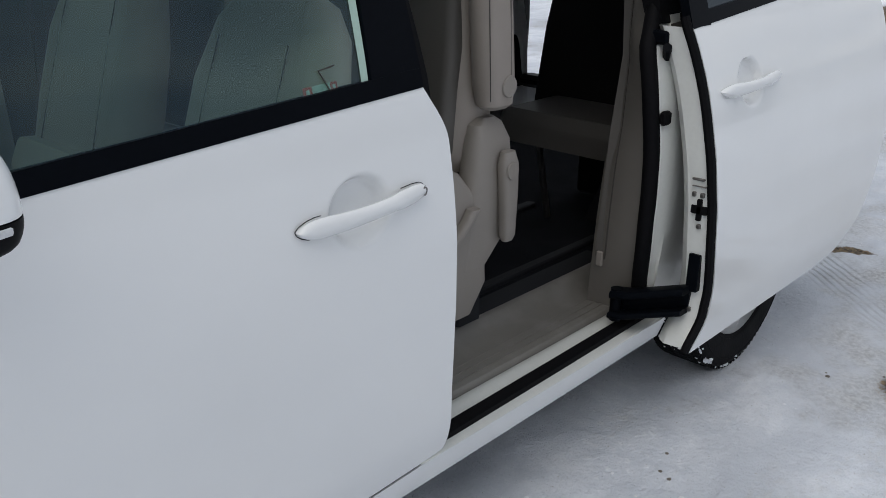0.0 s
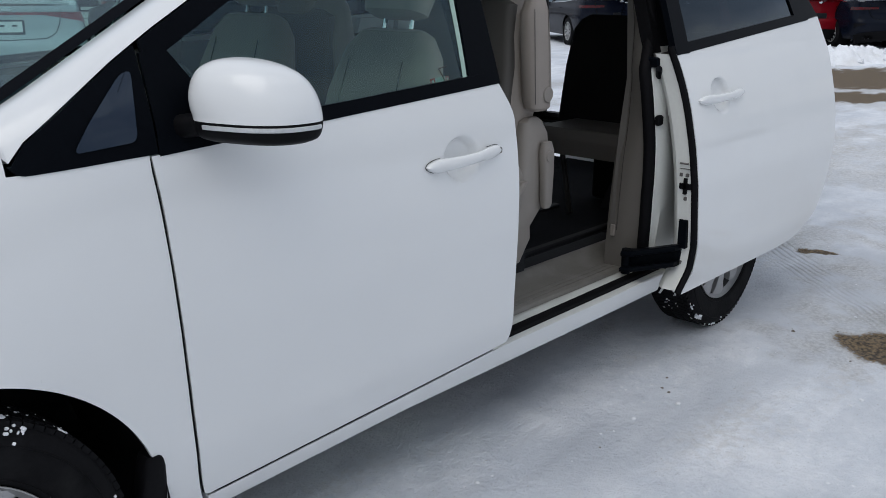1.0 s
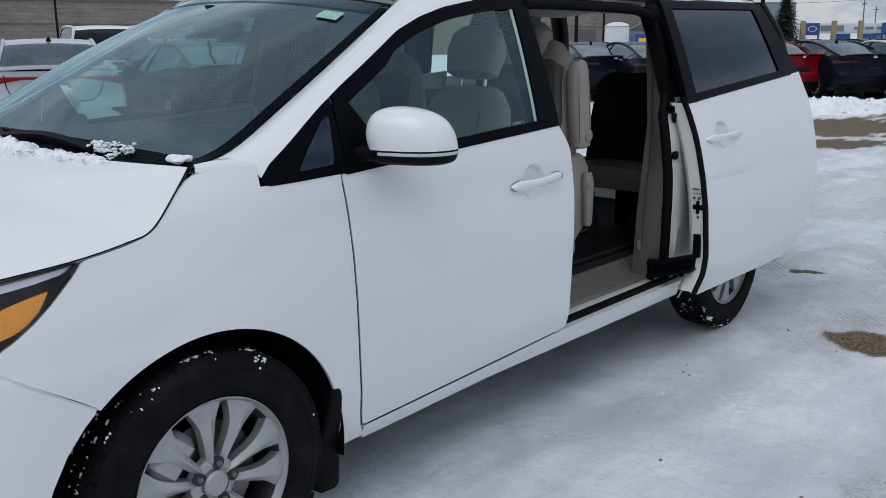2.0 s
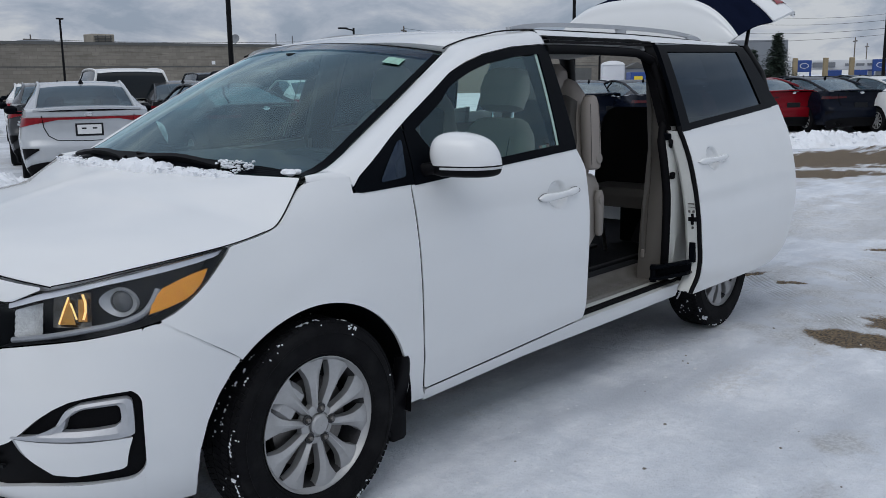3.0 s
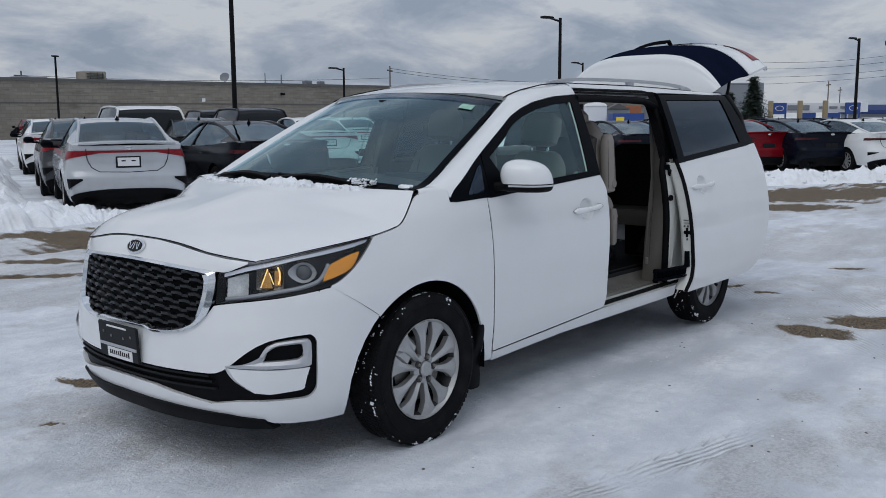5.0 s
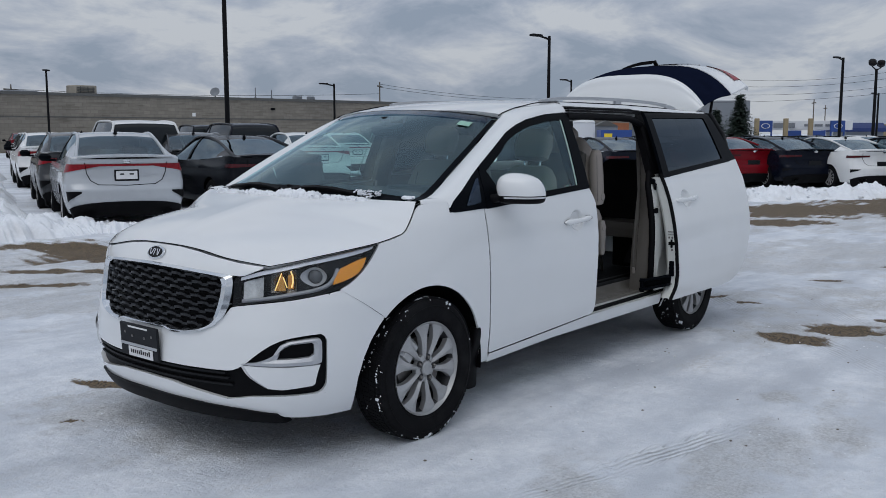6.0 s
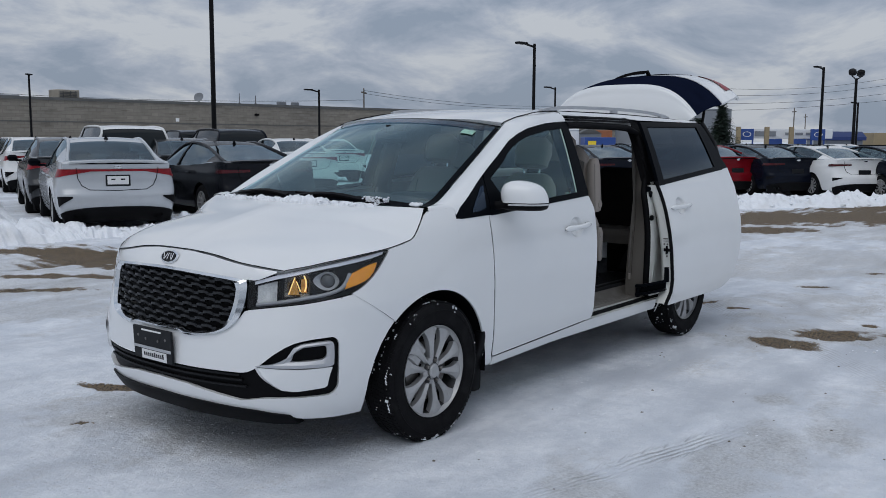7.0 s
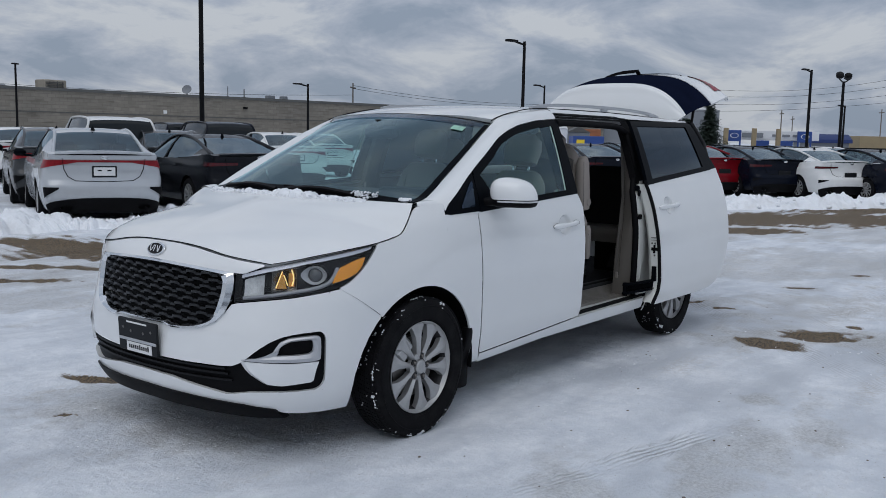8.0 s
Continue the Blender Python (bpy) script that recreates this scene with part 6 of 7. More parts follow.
def snow_ground():
    m = bpy.data.materials.new("trodden_snow")
    m.use_nodes = True
    n, l = m.node_tree.nodes, m.node_tree.links
    b = n["Principled BSDF"]
    geo = n.new("ShaderNodeNewGeometry")
    lay = n.new("ShaderNodeMapping")
    lay.inputs["Rotation"].default_value = (0, 0, radians(-18))
    lay.inputs["Scale"].default_value = (.45, 1.6, 1)
    l.new(geo.outputs["Position"], lay.inputs["Vector"])

    def tex(scale, detail, rough=.55, streak=False):
        t = n.new("ShaderNodeTexNoise")
        t.inputs["Scale"].default_value, t.inputs["Detail"].default_value, t.inputs["Roughness"].default_value = scale, detail, rough
        l.new(lay.outputs[0] if streak else geo.outputs["Position"], t.inputs["Vector"])
        return t.outputs[0]

    def mapped(src, a, b_, c=0.0, d=1.0):
        r = n.new("ShaderNodeMapRange")
        for i, val in enumerate((a, b_, c, d)):
            r.inputs[i + 1].default_value = val
        l.new(src, r.inputs[0])
        return r.outputs[0]

    def math_(op, a, c=None, d=None):
        x = n.new("ShaderNodeMath"); x.operation = op
        for k, val in enumerate((a, c, d)):
            if val is None:
                continue
            if isinstance(val, (int, float)):
                x.inputs[k].default_value = val
            else:
                l.new(val, x.inputs[k])
        return x.outputs[0]

    def mixed(fac, a, c):
        x = n.new("ShaderNodeMix"); x.data_type = "RGBA"
        l.new(fac, x.inputs["Factor"])
        for k, val in ((6, a), (7, c)):
            if isinstance(val, tuple):
                x.inputs[k].default_value = (*val, 1)
            else:
                l.new(val, x.inputs[k])
        return x.outputs[2]

    def att(key):
        a = n.new("ShaderNodeAttribute"); a.attribute_name = key
        return a.outputs["Fac"]

    big, streak, mid, fine = tex(.35, 6), tex(1.0, 8, .60, True), tex(2.6, 9, .62), tex(60, 5, .66)
    crust, spray, grain = tex(11, 7, .62), tex(27, 6, .70), tex(170, 3, .6)
    # clean snow, thin dull crust and broad glazed lanes
    snow = mixed(mapped(mid, .34, .66), (.68, .715, .77), (.87, .89, .925))
    snow = mixed(mapped(crust, .48, .68, 0, .42), snow, (.60, .64, .70))
    snow = mixed(mapped(spray, .56, .68, 0, .55), snow, (.93, .945, .97))
    snow = mixed(mapped(fine, .40, .30, 0, .40), snow, (.48, .50, .54))
    glaze = mixed(mapped(math_("MULTIPLY_ADD", streak, .65, math_("MULTIPLY", big, .35)), .47, .59, 0, .85), snow, (.54, .57, .62))
    dirty = math_("MULTIPLY", mapped(tex(.8, 8, .64, True), .53, .68), mapped(spray, .42, .58))
    glaze = mixed(math_("MULTIPLY", dirty, .55), glaze, (.46, .43, .385))
    ribs = mapped(math_("SINE", math_("MULTIPLY", att("across"), 2 * math.pi / .034)), -.2, .9)
    tracks = math_("MULTIPLY", att("rut"), mapped(mid, .35, .6))
    ruts = mixed(math_("MULTIPLY", math_("MULTIPLY", tracks, ribs), .75), glaze, (.36, .36, .37))
    wetf = math_("ADD", math_("MULTIPLY_ADD", math_("ADD", mid, streak), .95, math_("MULTIPLY", att("wet"), .75)), math_("MULTIPLY", math_("ADD", crust, spray), .60))
    wetm = mapped(wetf, 1.80, 2.56, 0, .68)
    slush = mixed(mapped(fine, .40, .62), (.31, .30, .285), (.62, .615, .60))
    wetc = mixed(wetm, ruts, slush)
    grit = mixed(mapped(tex(75, 3, .7), .67, .74, 0, .8), wetc, (.33, .29, .24))
    soil = mixed(mapped(fine, .4, .6), (.022, .014, .007), (.21, .145, .075))
    edge_ = math_("ADD", math_("MULTIPLY_ADD", fine, .9, att("bare")), math_("MULTIPLY", math_("ADD", mid, crust), .45))
    fac = mapped(edge_, 1.21, 1.46)
    l.new(mixed(fac, grit, soil), b.inputs["Base Color"])
    gloss = math_("MULTIPLY", math_("MAXIMUM", mapped(streak, .50, .62, 0, .6), wetm), math_("SUBTRACT", 1.0, math_("MULTIPLY", fac, .8)))
    l.new(mapped(gloss, 0, 1, .75, .34), b.inputs["Roughness"])
    tread = math_("MULTIPLY", math_("SINE", math_("MULTIPLY", att("along"), 2 * math.pi / .055)), att("rut"))
    hh = math_("MULTIPLY_ADD", fine, .20, math_("MULTIPLY_ADD", math_("MULTIPLY_ADD", spray, .7, crust), .62, math_("MULTIPLY", math_("MULTIPLY", tread, mid), .07)))
    hh = math_("ADD", math_("SUBTRACT", hh, math_("MULTIPLY", math_("MULTIPLY", tracks, ribs), .40)), math_("MULTIPLY", grain, .10))
    bump = n.new("ShaderNodeBump")
    bump.inputs["Strength"].default_value, bump.inputs["Distance"].default_value = 1.0, .026
    l.new(hh, bump.inputs["Height"]); l.new(bump.outputs[0], b.inputs["Normal"])
    return m


ground()


def snow_bank(path, width, height, seed, label):
    """A ploughed ridge of lumpy snow along a path."""
    N, K = 320, 37
    P = curve(path, N)
    rows = []
    for i, p in enumerate(P):
        d = P[min(i + 1, N - 1)] - P[max(i - 1, 0)]
        nrm = np.array([-d[1], d[0]]) / np.hypot(d[0], d[1])
        row = []
        end = min(1, min(i, N - 1 - i) / 8)
        for k in range(K):
            u = 2 * k / (K - 1) - 1
            q = np.array(p[:2]) + nrm * u * width * (.8 + .35 * noise.noise(Vector((i * .09, seed, 0))) + .2 * noise.noise(Vector((i * .3, seed, k * .02))))
            w = Vector((q[0], q[1], seed))
            lump = .60 + .8 * noise.noise(w * .55) + .9 * abs(noise.noise(w * 1.7)) + .6 * abs(noise.noise(w * 4.1)) + .30 * noise.noise(w * 9) + .16 * noise.noise(w * 19)
            row.append((q[0], q[1], max(-.03, height * (1 - abs(u) ** 2.6) * lump * end - .03) + ground_height(q[0], q[1]) - .01))
        rows.append(row)
    return single("snow_bank", Geo().grid(rows), SNOW_LUMP, label, "snow bank", "snow banks", "stuff", 60)


snow_bank([(1.6, 8.9), (2.7, 8.75), (3.6, 8.8), (4.6, 8.4), (6.0, 8.8), (8, 9.0)], .75, .24, 3.0, "lumpy white snow bank ploughed along the parked cars")
snow_bank([(1.2, 8.6), (2.2, 9.6), (3.4, 12.2), (4.8, 15.6), (6.9, 20.5), (9.5, 26)], 1.0, .46, 5.0, "lumpy white snow bank running along the car row")
snow_bank([(15.6, 4.8), (17.6, 3.6), (20.5, 2.0), (24, .2), (30, -2.5)], .80, .27, 7.0, "lumpy snow bank in front of the parked cars")


# ---- parked cars ----
END = look(*PATH[-1][1:])
FOCAL = 784 / math.tan(radians(51.88) / 2)


def place(px, depth, heading, z=0.0, at=1.6):
    """A pose on a bearing from the walk's end, taken at the height at; heading in degrees from +x."""
    right, ahead = END.to_3x3() @ Vector((1, 0, 0)), END.to_3x3() @ Vector((0, 0, -1))
    fh = Vector((ahead.x, ahead.y, 0)).normalized()
    rh = Vector((fh.y, -fh.x, 0))
    k = (px - 784) / FOCAL
    d0 = fh * depth + Vector((0, 0, at - END.translation.z))
    s = (k * d0.dot(ahead) - d0.dot(right)) / (rh.dot(right) - k * rh.dot(ahead))
    p = END.translation + fh * depth + rh * s
    return pose(p.x, p.y, z, 0, 0, heading)


def paint(name, c, metal=.35, gloss=.38):
    dust = tuple(.75 * q + .010 for q in c)
    return material(name, c, .25, metal, vary=.06, scale=3, coat=gloss, dirt=(dust, .3, 4.0), spec=.10)


SILVER = paint("silver_car_paint", (.50, .52, .54), .25, .7)
NAVY = paint("dark_blue_car_paint", (.004, .006, .013), .0, .08)
CHARCOAL = paint("charcoal_car_paint", (.006, .007, .010), .0, .14)
GREY = paint("grey_car_paint", (.060, .062, .066), .3, .4)
RED = paint("red_car_paint", (.16, .003, .008), .0, .2)
PEARL = paint("white_parked_paint", (.78, .78, .77), .0)
DARK_GLASS = material("dark_car_glass", (.010, .013, .015), .08, vary=.3, scale=1.5, spec=.3)


PARKED_GLASS = glass("parked_car_glass", (.34, .41, .42), base=.14, mirror=(.62, .72, .78))


class Car:
    """Numbers of one kind of parked car: its plan, heights and cabin, tail at x = 0."""

    def __init__(self, length, half, belt, cabin, wheels, lamp, glass_base, tail):
        self.length, self.half, self.belt, self.cabin, self.wheels = length, half, belt, cabin, wheels
        self.lamp, self.glass_base, self.tail = lamp, glass_base, tail
        L = length
        plan = [(0, 0), (.003, .35 * half), (.02, .66 * half), (.055, .82 * half), (.13, .925 * half), (.36, .985 * half), (.9, half), (L * .45, half), (L - 1.1, half * .995), (L - .55, half * .955), (L - .25, half * .84), (L - .08, half * .6), (L - .01, half * .3), (L, 0)]
        self.plan = np.array(curve(plan, 400))
        self.arc = np.concatenate([[0], np.cumsum(np.hypot(*np.diff(self.plan, axis=0).T))])

    def skin(self, s, z, out=0.0):
        e = .01
        f = lambda q: np.array([np.interp(q, self.arc, self.plan[:, 0]), np.interp(q, self.arc, self.plan[:, 1])])
        p, d = f(s), f(min(s + e, self.arc[-1])) - f(max(s - e, 0))
        d /= np.linalg.norm(d)
        nn = np.array([-d[1], d[0]])
        side_in = np.interp(z, [.2, .3, .42, .55, .68, .74, .85, .95, 1.1], [.09, .05, .025, .008, .0, .012, .03, .065, .10])
        end_in = np.interp(z, [.2, .32, .42, .58, .61, .66, .78, .90, .96, 1.03, 1.07, 1.1], [.13, .05, .008, .0, .008, .045, .07, .062, .05, .015, .02, .08])
        w = min(1, nn[0] ** 2 * 1.2)
        q = p - nn * (side_in * (1 - w) + end_in * w - out)
        return Vector((q[0], q[1], z))

    def belt_z(self, x):
        return float(np.interp(x, [b[0] for b in self.belt], [b[1] for b in self.belt]))

    def s_of(self, x):
        return float(np.interp(x, self.plan[:, 0], self.arc))


SEDAN = Car(4.64, .905, [(0, 1.05), (.3, 1.085), (.7, 1.085), (1.4, 1.02), (2.5, .955), (3.4, .945), (4.0, .89), (4.4, .80), (4.64, .70)],
            [(.50, 1.10, .66), (.80, 1.25, .62), (1.08, 1.37, .58), (1.4, 1.44, .565), (1.9, 1.46, .575), (2.4, 1.415, .565), (2.75, 1.29, .59), (3.05, 1.13, .64), (3.38, .965, .71)], (.98, 3.70), (.845, .975, .40), .50, "sedan")
FASTBACK = Car(4.83, .935, [(0, 1.03), (.25, 1.06), (.8, 1.03), (1.5, .97), (2.6, .935), (3.5, .93), (4.2, .87), (4.6, .78), (4.83, .68)],
               [(.42, 1.075, .68), (.85, 1.17, .63), (1.25, 1.265, .58), (1.7, 1.355, .555), (2.15, 1.395, .565), (2.6, 1.37, .555), (2.95, 1.26, .58), (3.25, 1.11, .64), (3.58, .955, .71)], (1.0, 3.90), (.86, .925, .40), .40, "fast")
WAGON = Car(4.85, .955, [(0, 1.06), (.3, 1.10), (1.5, 1.08), (2.5, 1.06), (3.5, 1.05), (4.2, 1.0), (4.6, .92), (4.85, .80)],
            [(.06, 1.12, .80), (.13, 1.40, .72), (.22, 1.62, .66), (.45, 1.70, .64), (1.2, 1.735, .65), (2.2, 1.72, .64), (2.6, 1.64, .62), (3.0, 1.42, .66), (3.5, 1.08, .74)], (.98, 3.86), (.92, 1.10, .66), .06, "wagon")


def car(name, label, k, mat, m, group="parked cars"):
    """A parked car, its tail at the origin and its nose towards +x."""
    t = thing(name, label, "car", group, m)
    L, hw = k.length, k.half
    # painted sides, tail and nose with open arches
    g = Geo()
    ss = sorted(set(list(np.linspace(0, k.arc[-1], 96)) + [k.s_of(x + d) for x in k.wheels for d in (-.36, -.3, -.2, 0, .2, .3, .36)]))
    rows = []
    for s_ in ss:
        x = float(np.interp(s_, k.arc, k.plan[:, 0]))
        z0 = .22
        for xw in k.wheels:
            if abs(x - xw) < .365 and s_ > .7 and s_ < k.arc[-1] - .7:
                z0 = max(z0, .32 + math.sqrt(.365 ** 2 - (x - xw) ** 2))
        zb = k.belt_z(x)
        rows.append([k.skin(s_, z0 + (zb - z0) * q) for q in np.linspace(0, 1, 20)])
    rows[0] = [Vector((p.x, 0, p.z)) for p in rows[0]]
    rows[-1] = [Vector((p.x, 0, p.z)) for p in rows[-1]]
    g.grid(rows, flip=True)
    g.add(g.mirrored())
    # boot lid and bonnet between the two belt lines
    for x0, x1 in ((.015, k.glass_base + .35), (k.cabin[-1][0] - .25, L - .02)):
        deck_ = []
        for x in np.linspace(x0, x1, 14):
            p = k.skin(k.s_of(x), k.belt_z(x))
            deck_.append([(p.x, p.y * v_, k.belt_z(x) + .035 * (1 - abs(v_) ** 2.4)) for v_ in np.linspace(-1, 1, 11)])
        g.grid(deck_, flip=False)
    part("body", g, mat, t)
    # cabin: roof panel, windows and posts
    C = curve(k.cabin, 40)
    base = [k.skin(k.s_of(c[0]), k.belt_z(c[0])) for c in C]
    zmax = max(c[1] for c in C)
    top = [[(c[0], c[2] * v_, c[1] - .03 * abs(v_) ** 2.6) for v_ in np.linspace(-1, 1, 11)] for c in C]
    i0 = next(i for i, c in enumerate(C) if c[1] > zmax - .085)
    i1 = 40 - next(i for i, c in enumerate(C[::-1]) if c[1] > zmax - .05)
    part("roof", Geo().grid(top[i0:i1]), mat, t)
    pane_ = DARK_GLASS if k.tail == "wagon" else PARKED_GLASS
    part("rear_window", Geo().grid(top[:i0 + 1]), pane_, t)
    part("windscreen", Geo().grid(top[i1 - 1:]), pane_, t)
    if k.tail != "wagon":
        part("parcel_shelf", Geo().box((k.glass_base + .32, 0, 1.0), (.62, 1.15 * hw, .03), .01), DARK_CLOTH, t)
        part("dashboard", Geo().box((L * .66, 0, .90), (.5, 1.5 * hw, .16), .05), DARK_CLOTH, t)
        for x, y, w in ((L * .29, -.42, .5), (L * .29, .42, .5), (L * .50, -.38, .46), (L * .50, .38, .46)):
            part("seat", Geo().box((x, y * hw, .80), (.16, w, .55), .06, Matrix.Rotation(radians(-14), 3, "Y")).box((x - .09, y * hw, 1.14), (.09, .26, .17), .04), DARK_CLOTH, t)
    for sg in (-1, 1):
        low = [Vector((b.x, sg * (b.y - .02), b.z)) for b in base]
        high = [Vector((c[0], sg * c[2], c[1] - .03)) for c in C]
        part("side_window", Geo().grid([[a.lerp(b_, u) + Vector((0, sg * .025 * math.sin(math.pi * u), 0)) for u in (0, .3, .6, .85, 1)] for a, b_ in zip(low, high)], flip=sg < 0), pane_, t)
        part("roof_edge", Geo().tube([p + Vector((0, sg * .012, .008)) for p in high], .026, 6), mat, t)
        # thick rear post, painted
        n0 = 0
        n1 = next(i for i, c in enumerate(C) if c[0] > k.glass_base + (.55 if k.tail != "wagon" else .22))
        post = Geo().grid([[a.lerp(b_, u) + Vector((0, sg * (.012 + .025 * math.sin(math.pi * u)), 0)) for u in (0, .3, .6, .85, 1)] for a, b_ in zip(low[n0:n1], high[n0:n1])], flip=sg < 0)
        part("rear_post", post, mat, t)
        j = next(i for i, c in enumerate(C) if c[0] > L * .46)
        part("door_post", Geo().ribbon([low[j] + Vector((0, sg * .02, 0)), low[j].lerp(high[j], .5) + Vector((0, sg * .035, 0)), high[j] + Vector((0, sg * .01, 0))], .07, .012, (0, sg, .2)), GLOSS_BLACK, t)
        part("waist_trim", Geo().tube([p + Vector((0, sg * .012, 0)) for p in low[2:]], .012, 5), CHROME, t)
        xm = k.cabin[-2][0] - .10
        part("door_mirror", Geo().box((xm, sg * (hw + .09), k.belt_z(xm) + .07), (.12, .20, .13), .04).box((xm, sg * (hw - .03), k.belt_z(xm) + .02), (.05, .12, .04), .01), mat if k.tail == "fast" else GLOSS_BLACK, t)
        for xh in (L * .34, L * .56):
            p = k.skin(k.s_of(xh), .84)
            part("door_handle", Geo().box((xh, sg * (p.y + .012), .84), (.19, .03, .03), .008), mat, t)
        for xw in k.wheels:
            mw = Matrix.Translation((xw, sg * (hw - .115), .32)) @ Matrix.Rotation(radians(-90 * sg), 4, "X")
            w = part("wheel", Geo().lathe([(.20, .085), (.25, .10), (.295, .095), (.318, .07), (.32, -.09), (.2, -.09)], mw, 32), TYRE, t)
            sp = Geo().lathe([(.21, .07), (.218, .088), (.20, .092), (.195, .05)], mw, 32)
            for q in range(10):
                sp.add(Geo().box((.11, 0, .075), (.19, .026 + .02 * (q % 2), .02), .004).moved(mw @ Matrix.Rotation(2 * math.pi * q / 10, 4, "Z")))
            part("rim", sp, ALLOY, w)
            part("wheel_well", Geo().lathe([(.36, .075), (.36, -.20), (.02, -.20)], mw, 28), BLACK_TRIM, t)
        # lamps wrap round the tail's corners
        z0, z1, y0 = k.lamp
        s0 = float(np.interp(y0, k.plan[:150, 1], k.arc[:150]))
        lamp_s = np.linspace(s0, k.s_of(.34), 14)
        rise = (z1 - z0) * (.74 if k.tail == "sedan" else .35)
        low_z = [z0 + rise * (1 - i / 13) ** 1.3 for i in range(14)]
        lg = Geo().grid([[k.skin(q, low_z[i] + (z1 - low_z[i]) * u, .014) for i, q in enumerate(lamp_s)] for u in (0, .5, 1)])
        lg.grid([[k.skin(q, z1, o) for q in lamp_s] for o in (.014, -.03)])
        lg.grid([[k.skin(q, low_z[i], o) for i, q in enumerate(lamp_s)] for o in (.012, -.03)])
        part("tail_lamp", lg if sg > 0 else lg.mirrored(), RED_DIM if k.tail == "fast" else RED_LAMP, t, "red wrap-round tail lamp")
        if k.tail != "wagon":
            va, vb = np.interp([.72 * hw, .94 * hw], k.plan[:150, 1], k.arc[:150])
            vg = Geo().grid([[k.skin(va + (vb - va) * u, .57 - (.17 if k.tail == "sedan" else .09) * q * (.15 + .85 * u), .020) for u in np.linspace(0, 1, 16)] for q in (0, .25, .5, .75, 1)])
            part("corner_vent", vg if sg > 0 else vg.mirrored(), BLACK_TRIM, t)
            part("exhaust", Geo().tube([(.0, sg * .58 * hw, .27), (.12, sg * .58 * hw, .27)], .045, 14, False).tube([(.0, sg * .69 * hw, .27), (.12, sg * .69 * hw, .27)], .045 if k.tail == "fast" else .02, 14, False), CHROME, t)
    if k.tail == "sedan":
        s0 = float(np.interp(k.lamp[2], k.plan[:150, 1], k.arc[:150]))
        lb = Geo().grid([[k.skin(q, z, .013) for q in np.linspace(0, s0, 12)] for z in (.942, .958, .975)])
        part("lamp_bar", Geo().add(lb).add(lb.mirrored()), RED_LAMP, t)
    seam_ = [k.skin(float(np.interp(y, k.plan[:150, 1], k.arc[:150])), z, .002) for y, z in ((.66 * hw, 1.0), (.64 * hw, .84), (.58 * hw, .73), (.46 * hw, .665), (0, .65))]
    sg_ = Geo().tube(seam_, .006, 5)
    part("boot_seam", Geo().add(sg_).add(sg_.mirrored()), RUBBER, t)
    zp = .80 if k.tail == "sedan" else (.68 if k.tail == "fast" else .86)
    xp = k.skin(0, zp).x
    pl = part("number_plate", Geo().box((xp - .004, 0, zp), (.02, .36, .175), .004), PLATE_BLACK, t)
    if k.tail == "fast":
        part("plate_paper", Geo().box((xp - .017, 0, zp - .06), (.004, .20, .03), .001), PAPER, pl)
    else:
        part("plate_paper", Geo().box((xp - .017, 0, zp + .005), (.004, .31, .125), .001), PAPER, pl)
    for y_ in (-.07, .07):
        part("plate_bar", Geo().box((xp - .020, y_, zp + .02), (.003, .06, .02)), PLATE_BLACK, pl)
    part("badge", Geo().lathe([(.001, .006), (1, 0)], Matrix.Translation((k.skin(0, 1.01).x - .004, 0, 1.01)) @ Matrix.Rotation(radians(-90), 4, "Y") @ Matrix.Diagonal((.028, .058, 1, 1)), 20), CHROME, t)
    dw = np.linspace(0, float(np.interp(.95 * hw, k.plan[:150, 1], k.arc[:150])), 16)
    df = Geo().grid([[k.skin(q, z - .10 * (i / 15) ** 3, o) for i, q in enumerate(dw)] for z, o in ((.17, -.04), (.20, .015), (.24, .024), (.28, .024), (.34, .022), (.40, .020), (.415, -.02))])
    part("diffuser", Geo().add(df).add(df.mirrored()), BLACK_TRIM, t)
    part("floor", Geo().box((L / 2, 0, .23), (L - .5, hw * 1.7, .04)), BLACK_TRIM, t)
    if k.tail != "wagon":
        xf = C[i0][0] + .12
        part("antenna", Geo().loft([[(xf + a, b_, z) for a, b_ in ((-.05 * q, 0), (0, .036 * q), (.09 * q, 0), (0, -.036 * q))] for q, z in ((.35, C[i0][1] - .02), (1, C[i0][1] + .035), (.1, C[i0][1] + .10))]), GLOSS_BLACK, t)
        part("spoiler", Geo().ribbon([(.09, -.76 * hw, k.belt_z(.1) + .01), (.03, -.4 * hw, k.belt_z(0) + .035), (.02, 0, k.belt_z(0) + .04), (.03, .4 * hw, k.belt_z(0) + .035), (.09, .76 * hw, k.belt_z(.1) + .01)], .09, .025, (0, 0, 1)), mat, t)
    return t


LIFT = .065
car("parked_sedan", "silver sedan parked behind a snow bank", SEDAN, SILVER, place(184, 13.8, 66, LIFT))
car("parked_fastback", "glossy black fastback with a full-width tail lamp", FASTBACK, CHARCOAL, place(462, 15.6, 74, LIFT))
grey = car("parked_sedan", "dark grey sedan with red tail lamps", SEDAN, GREY, place(322, 19.4, 66, LIFT))
copy_thing(grey, place(112, 17.0, 66, LIFT))
white = car("parked_sedan", "white sedan parked in a snowy row", SEDAN, PEARL, place(46, 23.5, 67, LIFT))
for px, dp in ((34, 27.5), (25, 31.5), (16, 36.5), (8, 41.5), (530, 24), (590, 31)):
    copy_thing(white, place(px, dp, 68, LIFT))
car("parked_sedan", "red sedan at the end of the row", SEDAN, RED, place(-12, 52, 68, LIFT))
